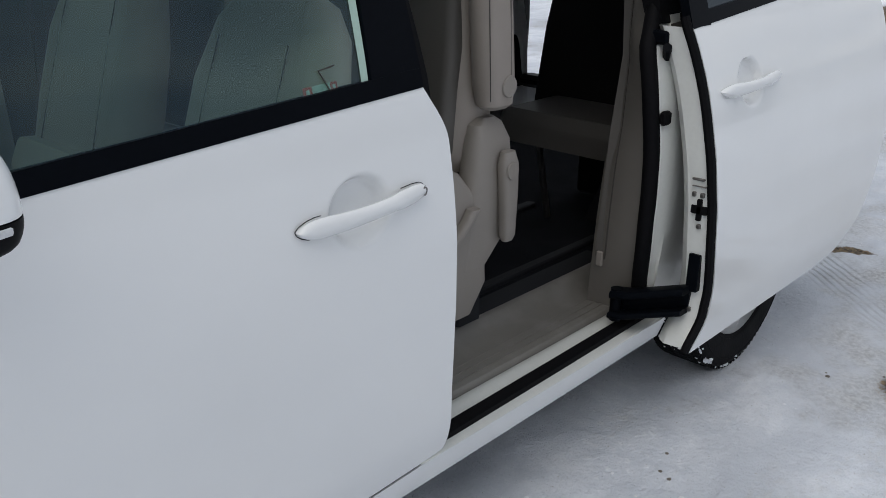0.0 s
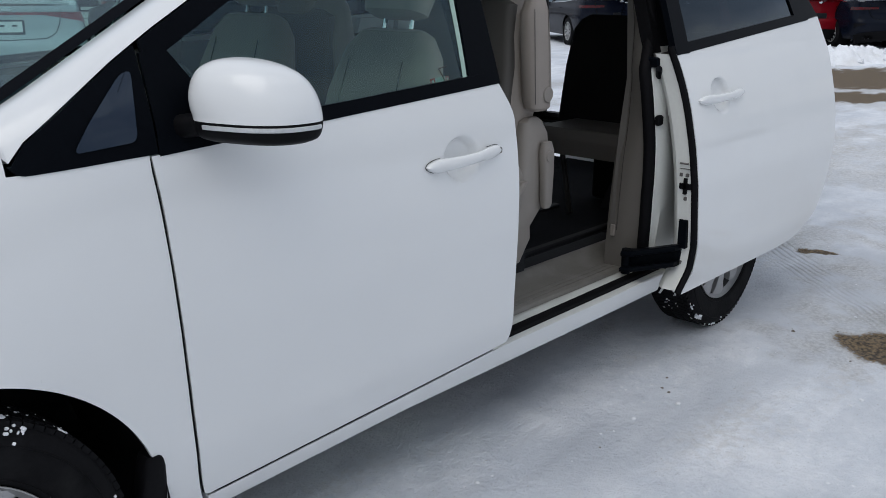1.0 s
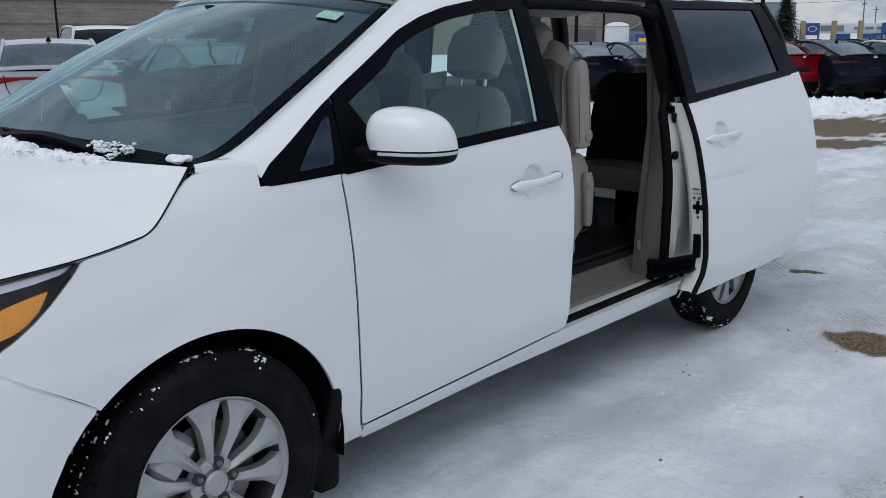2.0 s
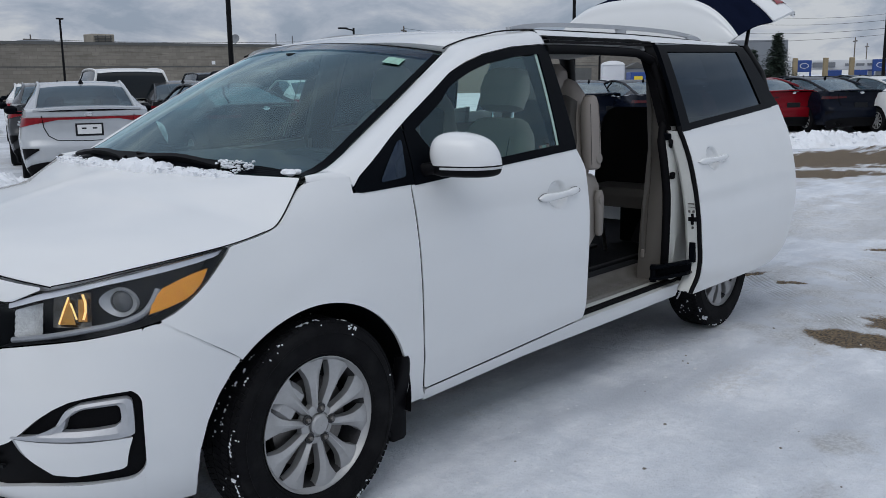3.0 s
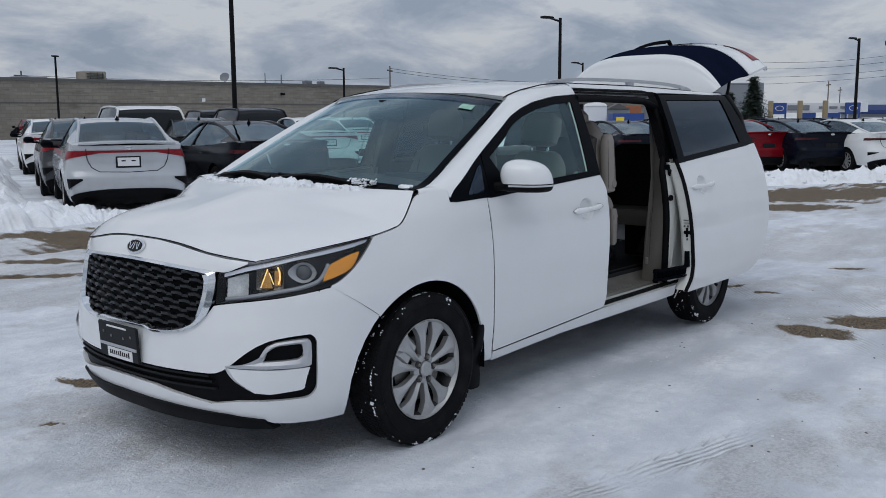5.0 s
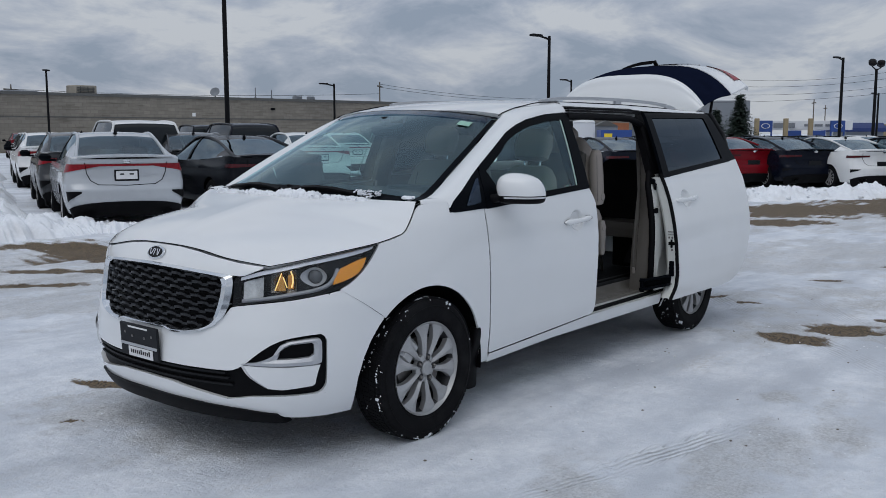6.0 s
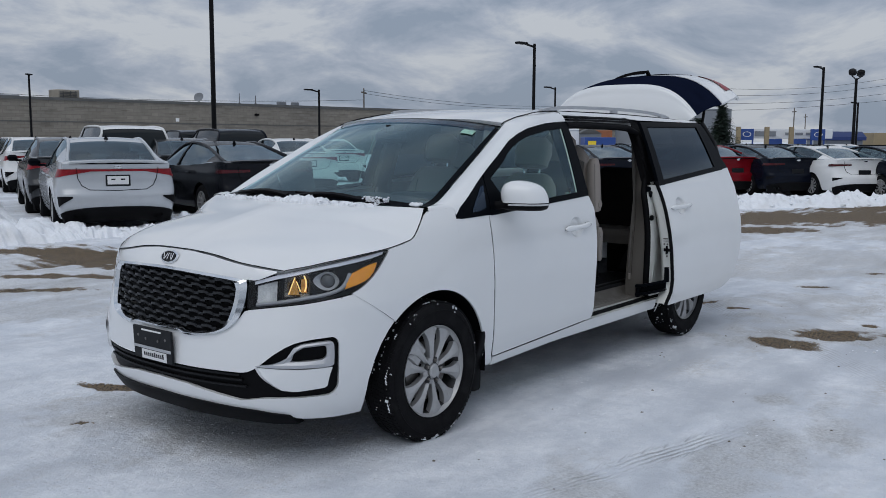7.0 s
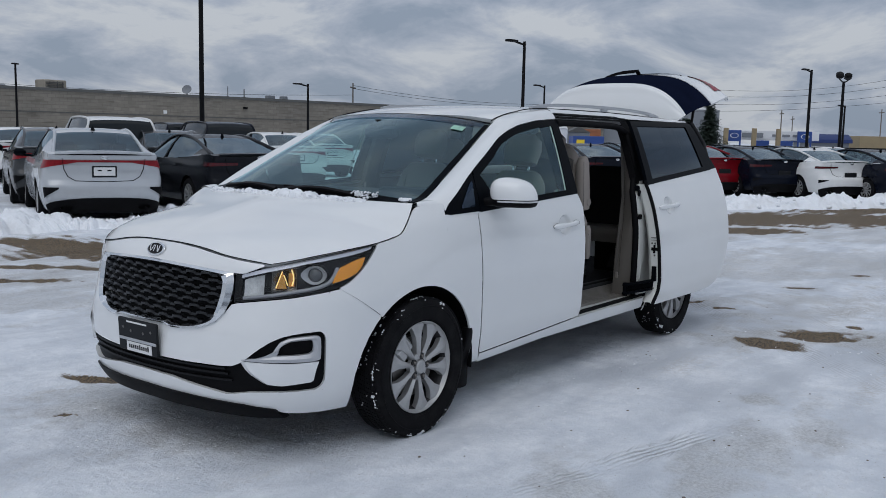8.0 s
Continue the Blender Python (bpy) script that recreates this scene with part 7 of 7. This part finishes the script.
car("parked_wagon", "white people carrier with dark windows", WAGON, PEARL, place(218, 20.0, 70, LIFT))
suv = car("parked_wagon", "black estate car with roof rails", WAGON, NAVY, place(412, 26, 70, LIFT))
copy_thing(suv, place(335, 31, 68, LIFT))
car("parked_fastback", "red fastback with dark diffuser parked in snow", FASTBACK, RED, place(1288, 25.5, 51))
dk = car("parked_fastback", "dark blue fastback parked in snow", FASTBACK, NAVY, place(1394, 25.0, 51))
copy_thing(dk, place(1640, 23.5, 51))
copy_thing(dk, place(1096, 23.5, 54))
copy_thing(dk, place(1000, 24.5, 54))
wf = car("parked_fastback", "white fastback parked behind a snow bank", FASTBACK, PEARL, place(1512, 24.3, 51))
for px, dp in ((1340, 42), (1430, 46), (1520, 44), (1230, 44), (1140, 42)):
    copy_thing(dk if px != 1520 else wf, place(px, dp, 57))

# ---- warehouse ----
def block_wall():
    """Painted blockwork with weathered courses."""
    m = material("tan_block_wall", (.245, .222, .185), .9, vary=.14, scale=.35, fine=2.2, bump=.3, dirt=((.115, .105, .095), .55, .10))
    n, l = m.node_tree.nodes, m.node_tree.links
    b = n["Principled BSDF"]
    src = b.inputs["Base Color"].links[0].from_socket
    geo = n.new("ShaderNodeNewGeometry")
    mp = n.new("ShaderNodeMapping")
    mp.inputs["Scale"].default_value = (.25, .25, 3.0)
    l.new(geo.outputs["Position"], mp.inputs["Vector"])
    t = n.new("ShaderNodeTexNoise")
    t.inputs["Scale"].default_value, t.inputs["Detail"].default_value = 2.0, 6
    l.new(mp.outputs[0], t.inputs["Vector"])
    r = n.new("ShaderNodeMapRange")
    r.inputs[1].default_value, r.inputs[2].default_value, r.inputs[4].default_value = .55, .70, .45
    l.new(t.outputs[0], r.inputs[0])
    x = n.new("ShaderNodeMix"); x.data_type = "RGBA"
    x.inputs[7].default_value = (.10, .085, .07, 1)
    l.new(r.outputs[0], x.inputs["Factor"]); l.new(src, x.inputs[6])
    # courses of blocks along the wall
    turn_ = n.new("ShaderNodeMapping")
    turn_.inputs["Rotation"].default_value = (0, 0, -WALL_TURN)
    l.new(geo.outputs["Position"], turn_.inputs["Vector"])
    sp = n.new("ShaderNodeSeparateXYZ"); l.new(turn_.outputs[0], sp.inputs[0])
    cb = n.new("ShaderNodeCombineXYZ"); l.new(sp.outputs["X"], cb.inputs[0]); l.new(sp.outputs["Z"], cb.inputs[1])
    bk = n.new("ShaderNodeTexBrick")
    bk.inputs["Color1"].default_value, bk.inputs["Color2"].default_value, bk.inputs["Mortar"].default_value = (1, 1, 1, 1), (.62, .60, .58, 1), (.45, .44, .43, 1)
    bk.inputs["Scale"].default_value, bk.inputs["Mortar Size"].default_value = 1.0, .018
    bk.inputs["Brick Width"].default_value, bk.inputs["Row Height"].default_value = .62, .28
    l.new(cb.outputs[0], bk.inputs["Vector"])
    mu = n.new("ShaderNodeMix"); mu.data_type = "RGBA"; mu.blend_type = "MULTIPLY"
    mu.inputs["Factor"].default_value = .45
    l.new(x.outputs[2], mu.inputs[6]); l.new(bk.outputs["Color"], mu.inputs[7]); l.new(mu.outputs[2], b.inputs["Base Color"])
    return m


a, b = place(-30, 69, 0).translation, place(760, 99, 0).translation
WALL_TURN = math.atan2(b.y - a.y, b.x - a.x)
BRICK = block_wall()
COPING = material("dark_coping", (.10, .10, .095), .7, vary=.2, scale=1)
GREY_WALL = material("grey_metal_wall", (.20, .215, .235), .6, vary=.06, scale=.5, dirt=((.13, .13, .13), .3, .2))
H = 4.45
d = (b - a).normalized()
nrm = Vector((-d.y, d.x, 0))
wall = thing("warehouse", "long low tan block warehouse with a flat roof", "building")
a2, b2 = a - d * 30, b + d * 30


def wall_box(p, q, z0, z1, depth, out=0.0):
    p, q = Vector(p), Vector(q)
    n_ = nrm
    r = [p - n_ * out, q - n_ * out, q + n_ * depth, p + n_ * depth]
    return Geo().loft([[Vector((c.x, c.y, z)) for c in r] for z in (z0, z1)])


part("wall", wall_box(a2, b2, -.1, H, 30), BRICK, wall)
part("coping", wall_box(a2, b2, H, H + .22, 30, .12), COPING, wall)
part("conduit", wall_box(a2, b2, 2.75, 2.82, .1, .05), COPING, wall)
for u, w in ((62, 3.2), (78, 3.0), (88, 3.2)):
    p = a2 + d * u
    part("loading_door", wall_box(p, p + d * w, 0, 2.5, .2, .06), COPING, wall)
for u, z in ((52, 3.6), (66, 3.4), (74, 3.1)):
    p = a2 + d * u
    part("wall_lamp", wall_box(p, p + d * .35, z, z + .2, .1, .25), BLACK_TRIM, wall)


def on_roof(px, off, w, h, dd, lab, name="roof_unit"):
    # meet the bearing with the wall's line
    lo = min(np.linspace(0, 1, 400), key=lambda u: abs(((place(px, 69 + 30 * u, 0).translation - a2).cross(d)).z))
    p = place(px, 69 + 30 * float(lo), 0).translation + nrm * off
    g = Geo().box(p + Vector((0, 0, H + .25 + h / 2)), (w, dd, h), .06)
    for sx_ in (-.4, .4):
        g.box(p + Vector((sx_ * w, 0, H + .2)), (.15, dd * .8, .3))
    return single(name, g, GREY_WALL if name == "roof_unit" else POLE, lab, "roof unit", "roof units")


ac = on_roof(116, 3, 1.9, .72, 1.5, "boxy beige air conditioner on the flat roof")
AC_PAINT = material("weathered_beige_metal", (.33, .30, .25), .6, vary=.2, scale=1.5, dirt=((.12, .11, .10), .5, 1.2))
ac.data.materials[0] = AC_PAINT
ap = Vector(ac.bound_box[0]).lerp(Vector(ac.bound_box[6]), .5)
for k in range(5):
    part("louvre", Geo().box(ap + Vector((-.05, -.78, -.24 + .12 * k)), (1.5, .05, .05)), COPING, ac)
for k in (-.5, .15, .6):
    part("panel_seam", Geo().box(ap + Vector((k, -.76, 0)), (.05, .03, .70)), COPING, ac)
on_roof(20, 6, 2.6, .30, 1.4, "low grey vent on the flat roof")
on_roof(545, 8, 2.6, .30, 1.2, "low grey vent on the flat roof")


for px, h, w in ((423, 1.0, .10), (452, .85, .14), (498, .35, .9), (522, .35, .7)):
    on_roof(px, 2, w, h, min(w, .5), "grey vent pipe on the flat roof")
p = place(332, 83, 0).translation
dish = thing("satellite_dish", "pale satellite dish on the flat roof", "dish", "", Matrix.Translation((p.x, p.y, H + .1)))
part("mast", Geo().tube([(0, 0, 0), (0, 0, .5)], .05, 8), POLE, dish)
part("bowl", Geo().lathe([(.001, 0), (.25, .04), (.42, .12), (.44, .13), (.25, .06), (.001, .02)], Matrix.Translation((-.1, -.15, .62)) @ Vector((-.75, -.5, .45)).to_track_quat("Z", "Y").to_matrix().to_4x4(), 24), GREY_WALL, dish)
pn = min((a2 + d * u for u in np.linspace(20, 90, 300)), key=lambda q: abs(((place(290, 80, 0, 0, 3.1).translation - END.translation).cross(q - END.translation)).z))
part("wall_notice", wall_box(pn, pn + d * .30, 2.95, 3.25, .05, .04), PAPER, wall, "small white notice on the wall")


# unseen walls added behind the camera, a dark band for the van's reflections
for p0, p1, dep in (((-70, -48), (130, -58), -8), ((-62, -60), (-70, 40), 8)):
    e = Vector((p1[0] - p0[0], p1[1] - p0[1], 0)).normalized()
    g = Vector((-e.y, e.x, 0)) * dep
    base_ = [Vector((*p0, 0)), Vector((*p1, 0)), Vector((*p1, 0)) + g, Vector((*p0, 0)) + g]
    single("unseen_wall", Geo().loft([[Vector((c.x, c.y, z)) for c in base_] for z in (-.1, 5.0)]), GREY_WALL, "unseen grey wall behind the camera, added for the van's reflections", "wall", kind="structure")


# ---- lamp posts, poles and wires ----
def lamp_post(px, depth, height, r=.10, kind="arm"):
    m = place(px, depth, 20, 0, height * .8)
    t = thing("lamp_post", "tall black steel lamp post", "lamp post", "lamp posts", m)
    part("pole", Geo().tube([(0, 0, 0), (0, 0, height)], [r, r * .75], 10), POLE, t)
    part("base", Geo().tube([(0, 0, 0), (0, 0, .6)], r * 2.2, 14), COPING, t)
    if kind == "arm":
        part("arm", Geo().tube([(0, 0, height - .15), (-.55, .3, height - .05)], .05, 8), POLE, t)
        part("head", Geo().box((-.75, .42, height - .03), (.62, .30, .10), .03, Matrix.Rotation(radians(-29), 3, "Z")), POLE, t)
    elif kind == "twin":
        part("arm", Geo().tube([(-.55, .3, height + .1), (0, 0, height - .1), (.55, -.3, height + .1)], .04, 8), POLE, t)
        for k in (-1, 1):
            part("head", Geo().box((k * .6, -k * .3, height + .35), (.55, .45, .35), .1, Matrix.Rotation(radians(k * 25), 3, "Y")), POLE, t)
    else:
        part("head", Geo().box((0, 0, height), (.5, .25, .10), .03), POLE, t)
    return t


lamp_post(28, 61.5, 5.72, .09, "top")
lamp_post(354, 30, 9.5, .085)
lamp_post(545, 63.2, 4.88, .09)
lamp_post(927, 42.1, 5.85, .09)
lamp_post(963, 70, 5.5, .09)
lamp_post(1434, 60.2, 6.30, .11)
lamp_post(1491, 58.7, 5.50, .11, "twin")
lamp_post(1494, 80, 4.9, .10)
POST_WOOD = material("weathered_pole_wood", (.16, .14, .12), .9, vary=.2, scale=2)


def utility_pole(px, depth, height):
    m = place(px, depth, 30)
    t = thing("utility_pole", "wooden utility pole with crossarms", "utility pole", "utility poles", m)
    part("pole", Geo().tube([(0, 0, 0), (0, 0, height)], [.10, .07], 8), POST_WOOD, t)
    part("crossarm", Geo().box((0, 0, height - .5), (2.2, .12, .14)), POST_WOOD, t)
    return t


for px, dp, h in ((624, 103, 7.2), (1380, 130, 6.2), (1400, 150, 6.0), (1556, 140, 7.0)):
    utility_pole(px, dp, h)


def wire(p0, p1, sag):
    g = Geo().tube([Vector(p0).lerp(Vector(p1), k / 16) - Vector((0, 0, sag * 4 * (k / 16) * (1 - k / 16))) for k in range(17)], .022, 4)
    return single("overhead_wire", g, POLE, "thin black overhead wire", "wire", "overhead wires")


def far_point(px, depth, z):
    p = place(px, depth, 0).translation
    return (p.x, p.y, z)


for z, s_ in ((8.9, 1.2), (8.0, 1.0), (6.9, .8), (5.9, .5)):
    wire(far_point(1200, 115, z - .6), far_point(1620, 110, z + 1.2), s_)
for z in (6.95, 6.62):
    wire(far_point(624, 103, z), far_point(980, 125, z - .8), .6)
utility_pole(-36, 90, 6.3)
wire(far_point(-36, 90, 5.85), far_point(624, 103, 5.9), .4)

# ---- far side of the lot ----
SIGN_BLUE = material("blue_sign", (.02, .06, .24), .5, vary=.1, scale=1)
SIGN_WHITE = material("white_sign", (.70, .71, .72), .5, vary=.05, scale=1)
TAN_POST = material("tan_pier", (.28, .22, .13), .8, vary=.15, scale=1)


def facing(px, depth, w, h, z, dd, mat, name, label, cat, group="", marks=None):
    """A block facing the lot at a bearing."""
    m = place(px, depth, -52.06)
    t = thing(name, label, cat, group, m)
    part("body", Geo().box((0, dd / 2, z + h / 2), (w, dd, h), .03), mat, t)
    if z > 1.2:
        for k in (-.45, .45):
            part("leg", Geo().box((k * w, dd / 2, z / 2), (.14, .14, z + .02)), mat, t)
    return t


shop = facing(1368, 96, 9.6, .95, 1.85, 8, SIGN_WHITE, "car_dealer_building", "low white shop front with a long sign band", "building")
for x, w, h in ((-2.2, 2.2, .5), (.3, .9, .24), (1.3, .8, .24), (2.9, 1.8, .24)):
    part("sign_marks", Geo().box((x, -.06, 2.32), (w, .06, h)), GREY_WALL, shop, "grey bars of an illegible sign")
for px in (1299, 1424):
    t = facing(px, 95, 1.45, 1.15, 1.65, .3, SIGN_BLUE, "blue_sign", "square blue sign with a pale emblem", "sign", "blue signs")
    part("emblem", Geo().lathe([(.36, 0), (.40, .03), (.44, 0)], Matrix.Translation((0, -.03, 2.25)) @ Matrix.Rotation(radians(90), 4, "X") @ Matrix.Diagonal((1.0, .6, 1, 1)), 20), SIGN_WHITE, t)
for px in (1285, 1335, 1378):
    facing(px, 94, .42, 3.0, 0, .42, TAN_POST, "brick_pier", "square tan brick gate pier", "pier", "piers")
# blue panels between the piers, carried down to the ground
for px in (1347, 1389):
    facing(px, 95.5, 1.7, 1.8, 0, .2, SIGN_BLUE, "blue_panel", "plain blue panel standing between the gate piers", "banner", "blue banners")
awning = facing(1470, 110, 4.4, 1.7, 0, 6, GREY_WALL, "awning_building", "low grey building with a dark blue awning", "building")
part("awning", Geo().loft([[(x * 2.4, y, z) for x, y in ((-1, y0), (1, y0), (1, 6), (-1, 6))] for y0, z in ((-.5, 1.7), (-.5, 2.1), (.8, 2.75))]), material("dark_blue_awning", (.012, .03, .13), .6, vary=.15, scale=1), awning, "dark blue sloping awning")
facing(1575, 120, 8, 2.7, 0, 6, TAN_POST, "tan_shed", "low tan flat-roofed building", "building")
facing(1168, 120, 15.2, 5.7, 0, 10, GREY_WALL, "grey_building", "plain grey metal-clad building", "building")
facing(1400, 90, 40, .30, .95, .1, POLE, "fence", "dark low fence along the lot", "fence")
facing(1042, 58, 1.95, 1.72, 0, 2.0, SIGN_BLUE, "skip", "blue steel skip with yellow label", "skip")
part("label", Geo().box((-.52, -.02, 1.36), (.50, .04, .26)), material("yellow_label", (.75, .55, .03), .6), bpy.data.objects["skip"], "yellow label")
hut = facing(986, 60, 1.35, 2.2, 0, 1.3, SIGN_WHITE, "portable_toilet", "white portable toilet cabin on snow", "portable toilet")
part("roof", Geo().loft([[(x * k, .65 + y * k, z) for x, y in ((-.7, -.7), (.7, -.7), (.7, .7), (-.7, .7))] for k, z in ((1, 2.2), (.8, 2.35), (.3, 2.45))]), SIGN_WHITE, hut)
shed = facing(1024, 62, 1.5, 2.0, 0, 2.0, GREY_WALL, "shed", "small grey shed with a pitched roof", "shed")
part("roof", Geo().loft([[(x * w, 1 + y, z) for x, y in ((-.8, -1.05), (.8, -1.05), (.8, 1.05), (-.8, 1.05))] for w, z in ((1, 1.98), (.02, 2.36))]), COPING, shed)
# plain block added in place of the orange roof by the shed
facing(1047, 66, 1.3, 2.25, 0, 2.0, material("rust_panel", (.30, .11, .05), .8, vary=.2, scale=2), "container", "rust-red block standing for the orange roof beside a shed", "container")


def spruce(px, depth, h, seed):
    """A conifer: tapered trunk, drooping whorls of needle sprays."""
    rnd = random.Random(seed)
    m = place(px, depth, 0)
    t = thing("spruce_tree", "dark green spruce beside the lot", "tree", "spruce trees", m)
    part("trunk", Geo().tube([(0, 0, 0), (0, 0, h)], [.10, .015], 8), POST_WOOD, t)
    g = Geo()
    for k in range(int(h * 8)):
        z = .3 + (h - .35) * k / (h * 8)
        R_ = (h - z) * .50 + .10
        for j in range(int(6 + R_ * 16)):
            a = rnd.uniform(0, 2 * math.pi)
            r = R_ * rnd.uniform(.55, 1.1)
            tip = Vector((math.cos(a) * r, math.sin(a) * r, z - r * .15))
            root = Vector((0, 0, z + .05))
            nn = int(4 + r * 6)
            for q in range(nn):
                c = root.lerp(tip, (q + 1) / nn)
                s = .16 * (1.15 - q / nn) + .05
                o = Vector((rnd.uniform(-s, s), rnd.uniform(-s, s), rnd.uniform(-.10, .04)))
                side_ = Vector((-math.sin(a), math.cos(a), 0)) * s * .5
                b_ = len(g.v)
                g.v.extend(tuple(p) for p in (c, c + o + side_, c + o * 1.3 + (tip - root).normalized() * s, c + o - side_))
                g.f.append((b_, b_ + 1, b_ + 2, b_ + 3))
    ob = new("crown", g.mesh("crown", NEEDLES, 0, 0))
    ob.parent = t
    return t


NEEDLES = material("spruce_needles", (.020, .035, .024), .8, vary=.4, scale=3)
spruce(1254, 70, 4.5, 1)
spruce(1214, 76, 3.6, 2)

# ---- snow left on the van, and loose bits on the ground ----
def clump(pts, seed, mat=SNOW_LUMP):
    rnd = random.Random(seed)
    g = Geo()
    for p, r in pts:
        rings = []
        for i in range(6):
            th = math.pi * (i + .25) / 6.5
            rings.append([Vector(p) + Vector((math.sin(th) * math.cos(a) * r * rnd.uniform(.7, 1.25), math.sin(th) * math.sin(a) * r * rnd.uniform(.7, 1.25), math.cos(th) * r * .6)) for a in (2 * math.pi * k / 8 for k in range(8))])
        g.loft(rings)
    return g


rnd = random.Random(21)
for path, n_, w, top_, seed in ((((1.4, 8.8), (2.7, 8.75), (3.6, 8.8), (4.6, 8.4), (6.0, 8.8)), 260, .6, .13, 1), (((1.2, 8.6), (2.2, 9.6), (3.4, 12.2), (4.8, 15.6), (6.9, 20.5)), 260, .8, .22, 2), (((16, 4.5), (17.6, 3.6), (20.5, 2.0), (24, .2)), 200, .7, .20, 3)):
    P = curve(path, 200)
    pts = []
    for k in range(n_):
        q = P[rnd.randrange(200)]
        o = rnd.gauss(0, .45)
        pts.append(((q[0] + o * w, q[1] + o * w * .7, .03 + max(.02, top_ * (1 - min(1, abs(o))) * rnd.uniform(.6, 1.2))), .015 + .055 * rnd.random() ** 2))
    single("snow_chunks", clump(pts, seed), SNOW_LUMP, "broken chunks of snow lying on a bank", "snow", kind="stuff")
rnd = random.Random(11)
ridge_ = []
for k in range(260):
    v = -.74 + 1.60 * k / 259
    q = Vector((v * 6, 2, 0))
    fat = max(0.0, .45 + .9 * noise.noise(q) + .5 * noise.noise(q * 3.1) + .35 * noise.noise(q * 9)) + .7 * max(0, 1 - abs(v + .15) / .45)
    fat *= min(1, max(0, (.86 - v) / .1)) * min(1, max(0, (v + .74) / .05))
    row = []
    for i in range(9):
        a = math.pi * i / 8
        w_ = .016 + .020 * fat
        jag = 1 + .35 * noise.noise(Vector((v * 60, i * .9, 4)))
        row.append(screen_point(0, v, .004) + Vector((-.030 - w_ * math.cos(a) * jag, 0, -.016 + (.009 + .025 * fat) * math.sin(a) * jag)))
    ridge_.append(row)
snow_line = Geo().grid(ridge_)
pts = []
for k in range(420):
    v = rnd.uniform(-.74, .82)
    p = screen_point(0, v, .012) + Vector((.03 - .09 * rnd.random(), 0, -.012 + .012 * rnd.random()))
    pts.append((p, .0025 + .006 * rnd.random() ** 2))
for k in range(140):
    v = -.60 - .17 * rnd.random() ** 1.4
    p = screen_point(.03 * rnd.random(), v, .012)
    pts.append((p + Vector((.02 * rnd.random(), 0, .022 * rnd.random())), .002 + .007 * rnd.random() ** 2))
for k in range(8):
    p = screen_point(.03 * rnd.random(), -.93 - .05 * rnd.random(), .015)
    pts.append((p, .008 + .012 * rnd.random()))
single("windscreen_snow", snow_line.add(clump(pts, 5)), SNOW_LUMP, "crumbly snow along the windscreen's foot", "snow", kind="stuff")
pts = []
for k in range(60):
    x, y = rnd.uniform(-3.4, 5.5), rnd.uniform(-3.6, -1.0)
    pts.append(((x, y, ground_height(x, y) + .002), rnd.uniform(.004, .010)))
for k in range(220):
    a, q = rnd.gauss(0, .45), rnd.gauss(0, .30)
    x, y = -.45 + a * .68 + q * .73, -.10 - a * .73 + q * .68
    pts.append(((x, y, ground_height(x, y)), rnd.uniform(.002, .005)))
for k in range(900):
    x, y = rnd.uniform(-3.2, 5.5), rnd.uniform(-3.4, -.75)
    if noise.noise(Vector((x * 1.7, y * 1.7, 8))) + .25 * noise.noise(Vector((x * 6, y * 6, 3))) > .02:
        pts.append(((x, y, ground_height(x, y)), .0015 + .006 * rnd.random() ** 3))
for k in range(260):
    x, y = rnd.uniform(-2.6, .2), rnd.uniform(-.9, 2.4)
    pts.append(((x, y, ground_height(x, y)), .0015 + .007 * rnd.random() ** 3))
single("snow_crumbs", clump(pts, 6), SNOW_LUMP, "crumbs of snow scattered on the ground", "snow", kind="stuff")
pts = []
for k in range(90):
    x, y = rnd.uniform(-3.4, 5.5), rnd.uniform(-3.6, -1.0)
    pts.append(((x, y, ground_height(x, y)), rnd.uniform(.003, .009)))
single("grit", clump(pts, 7), POST_WOOD, "dark grit scattered on the snow", "grit", kind="stuff")
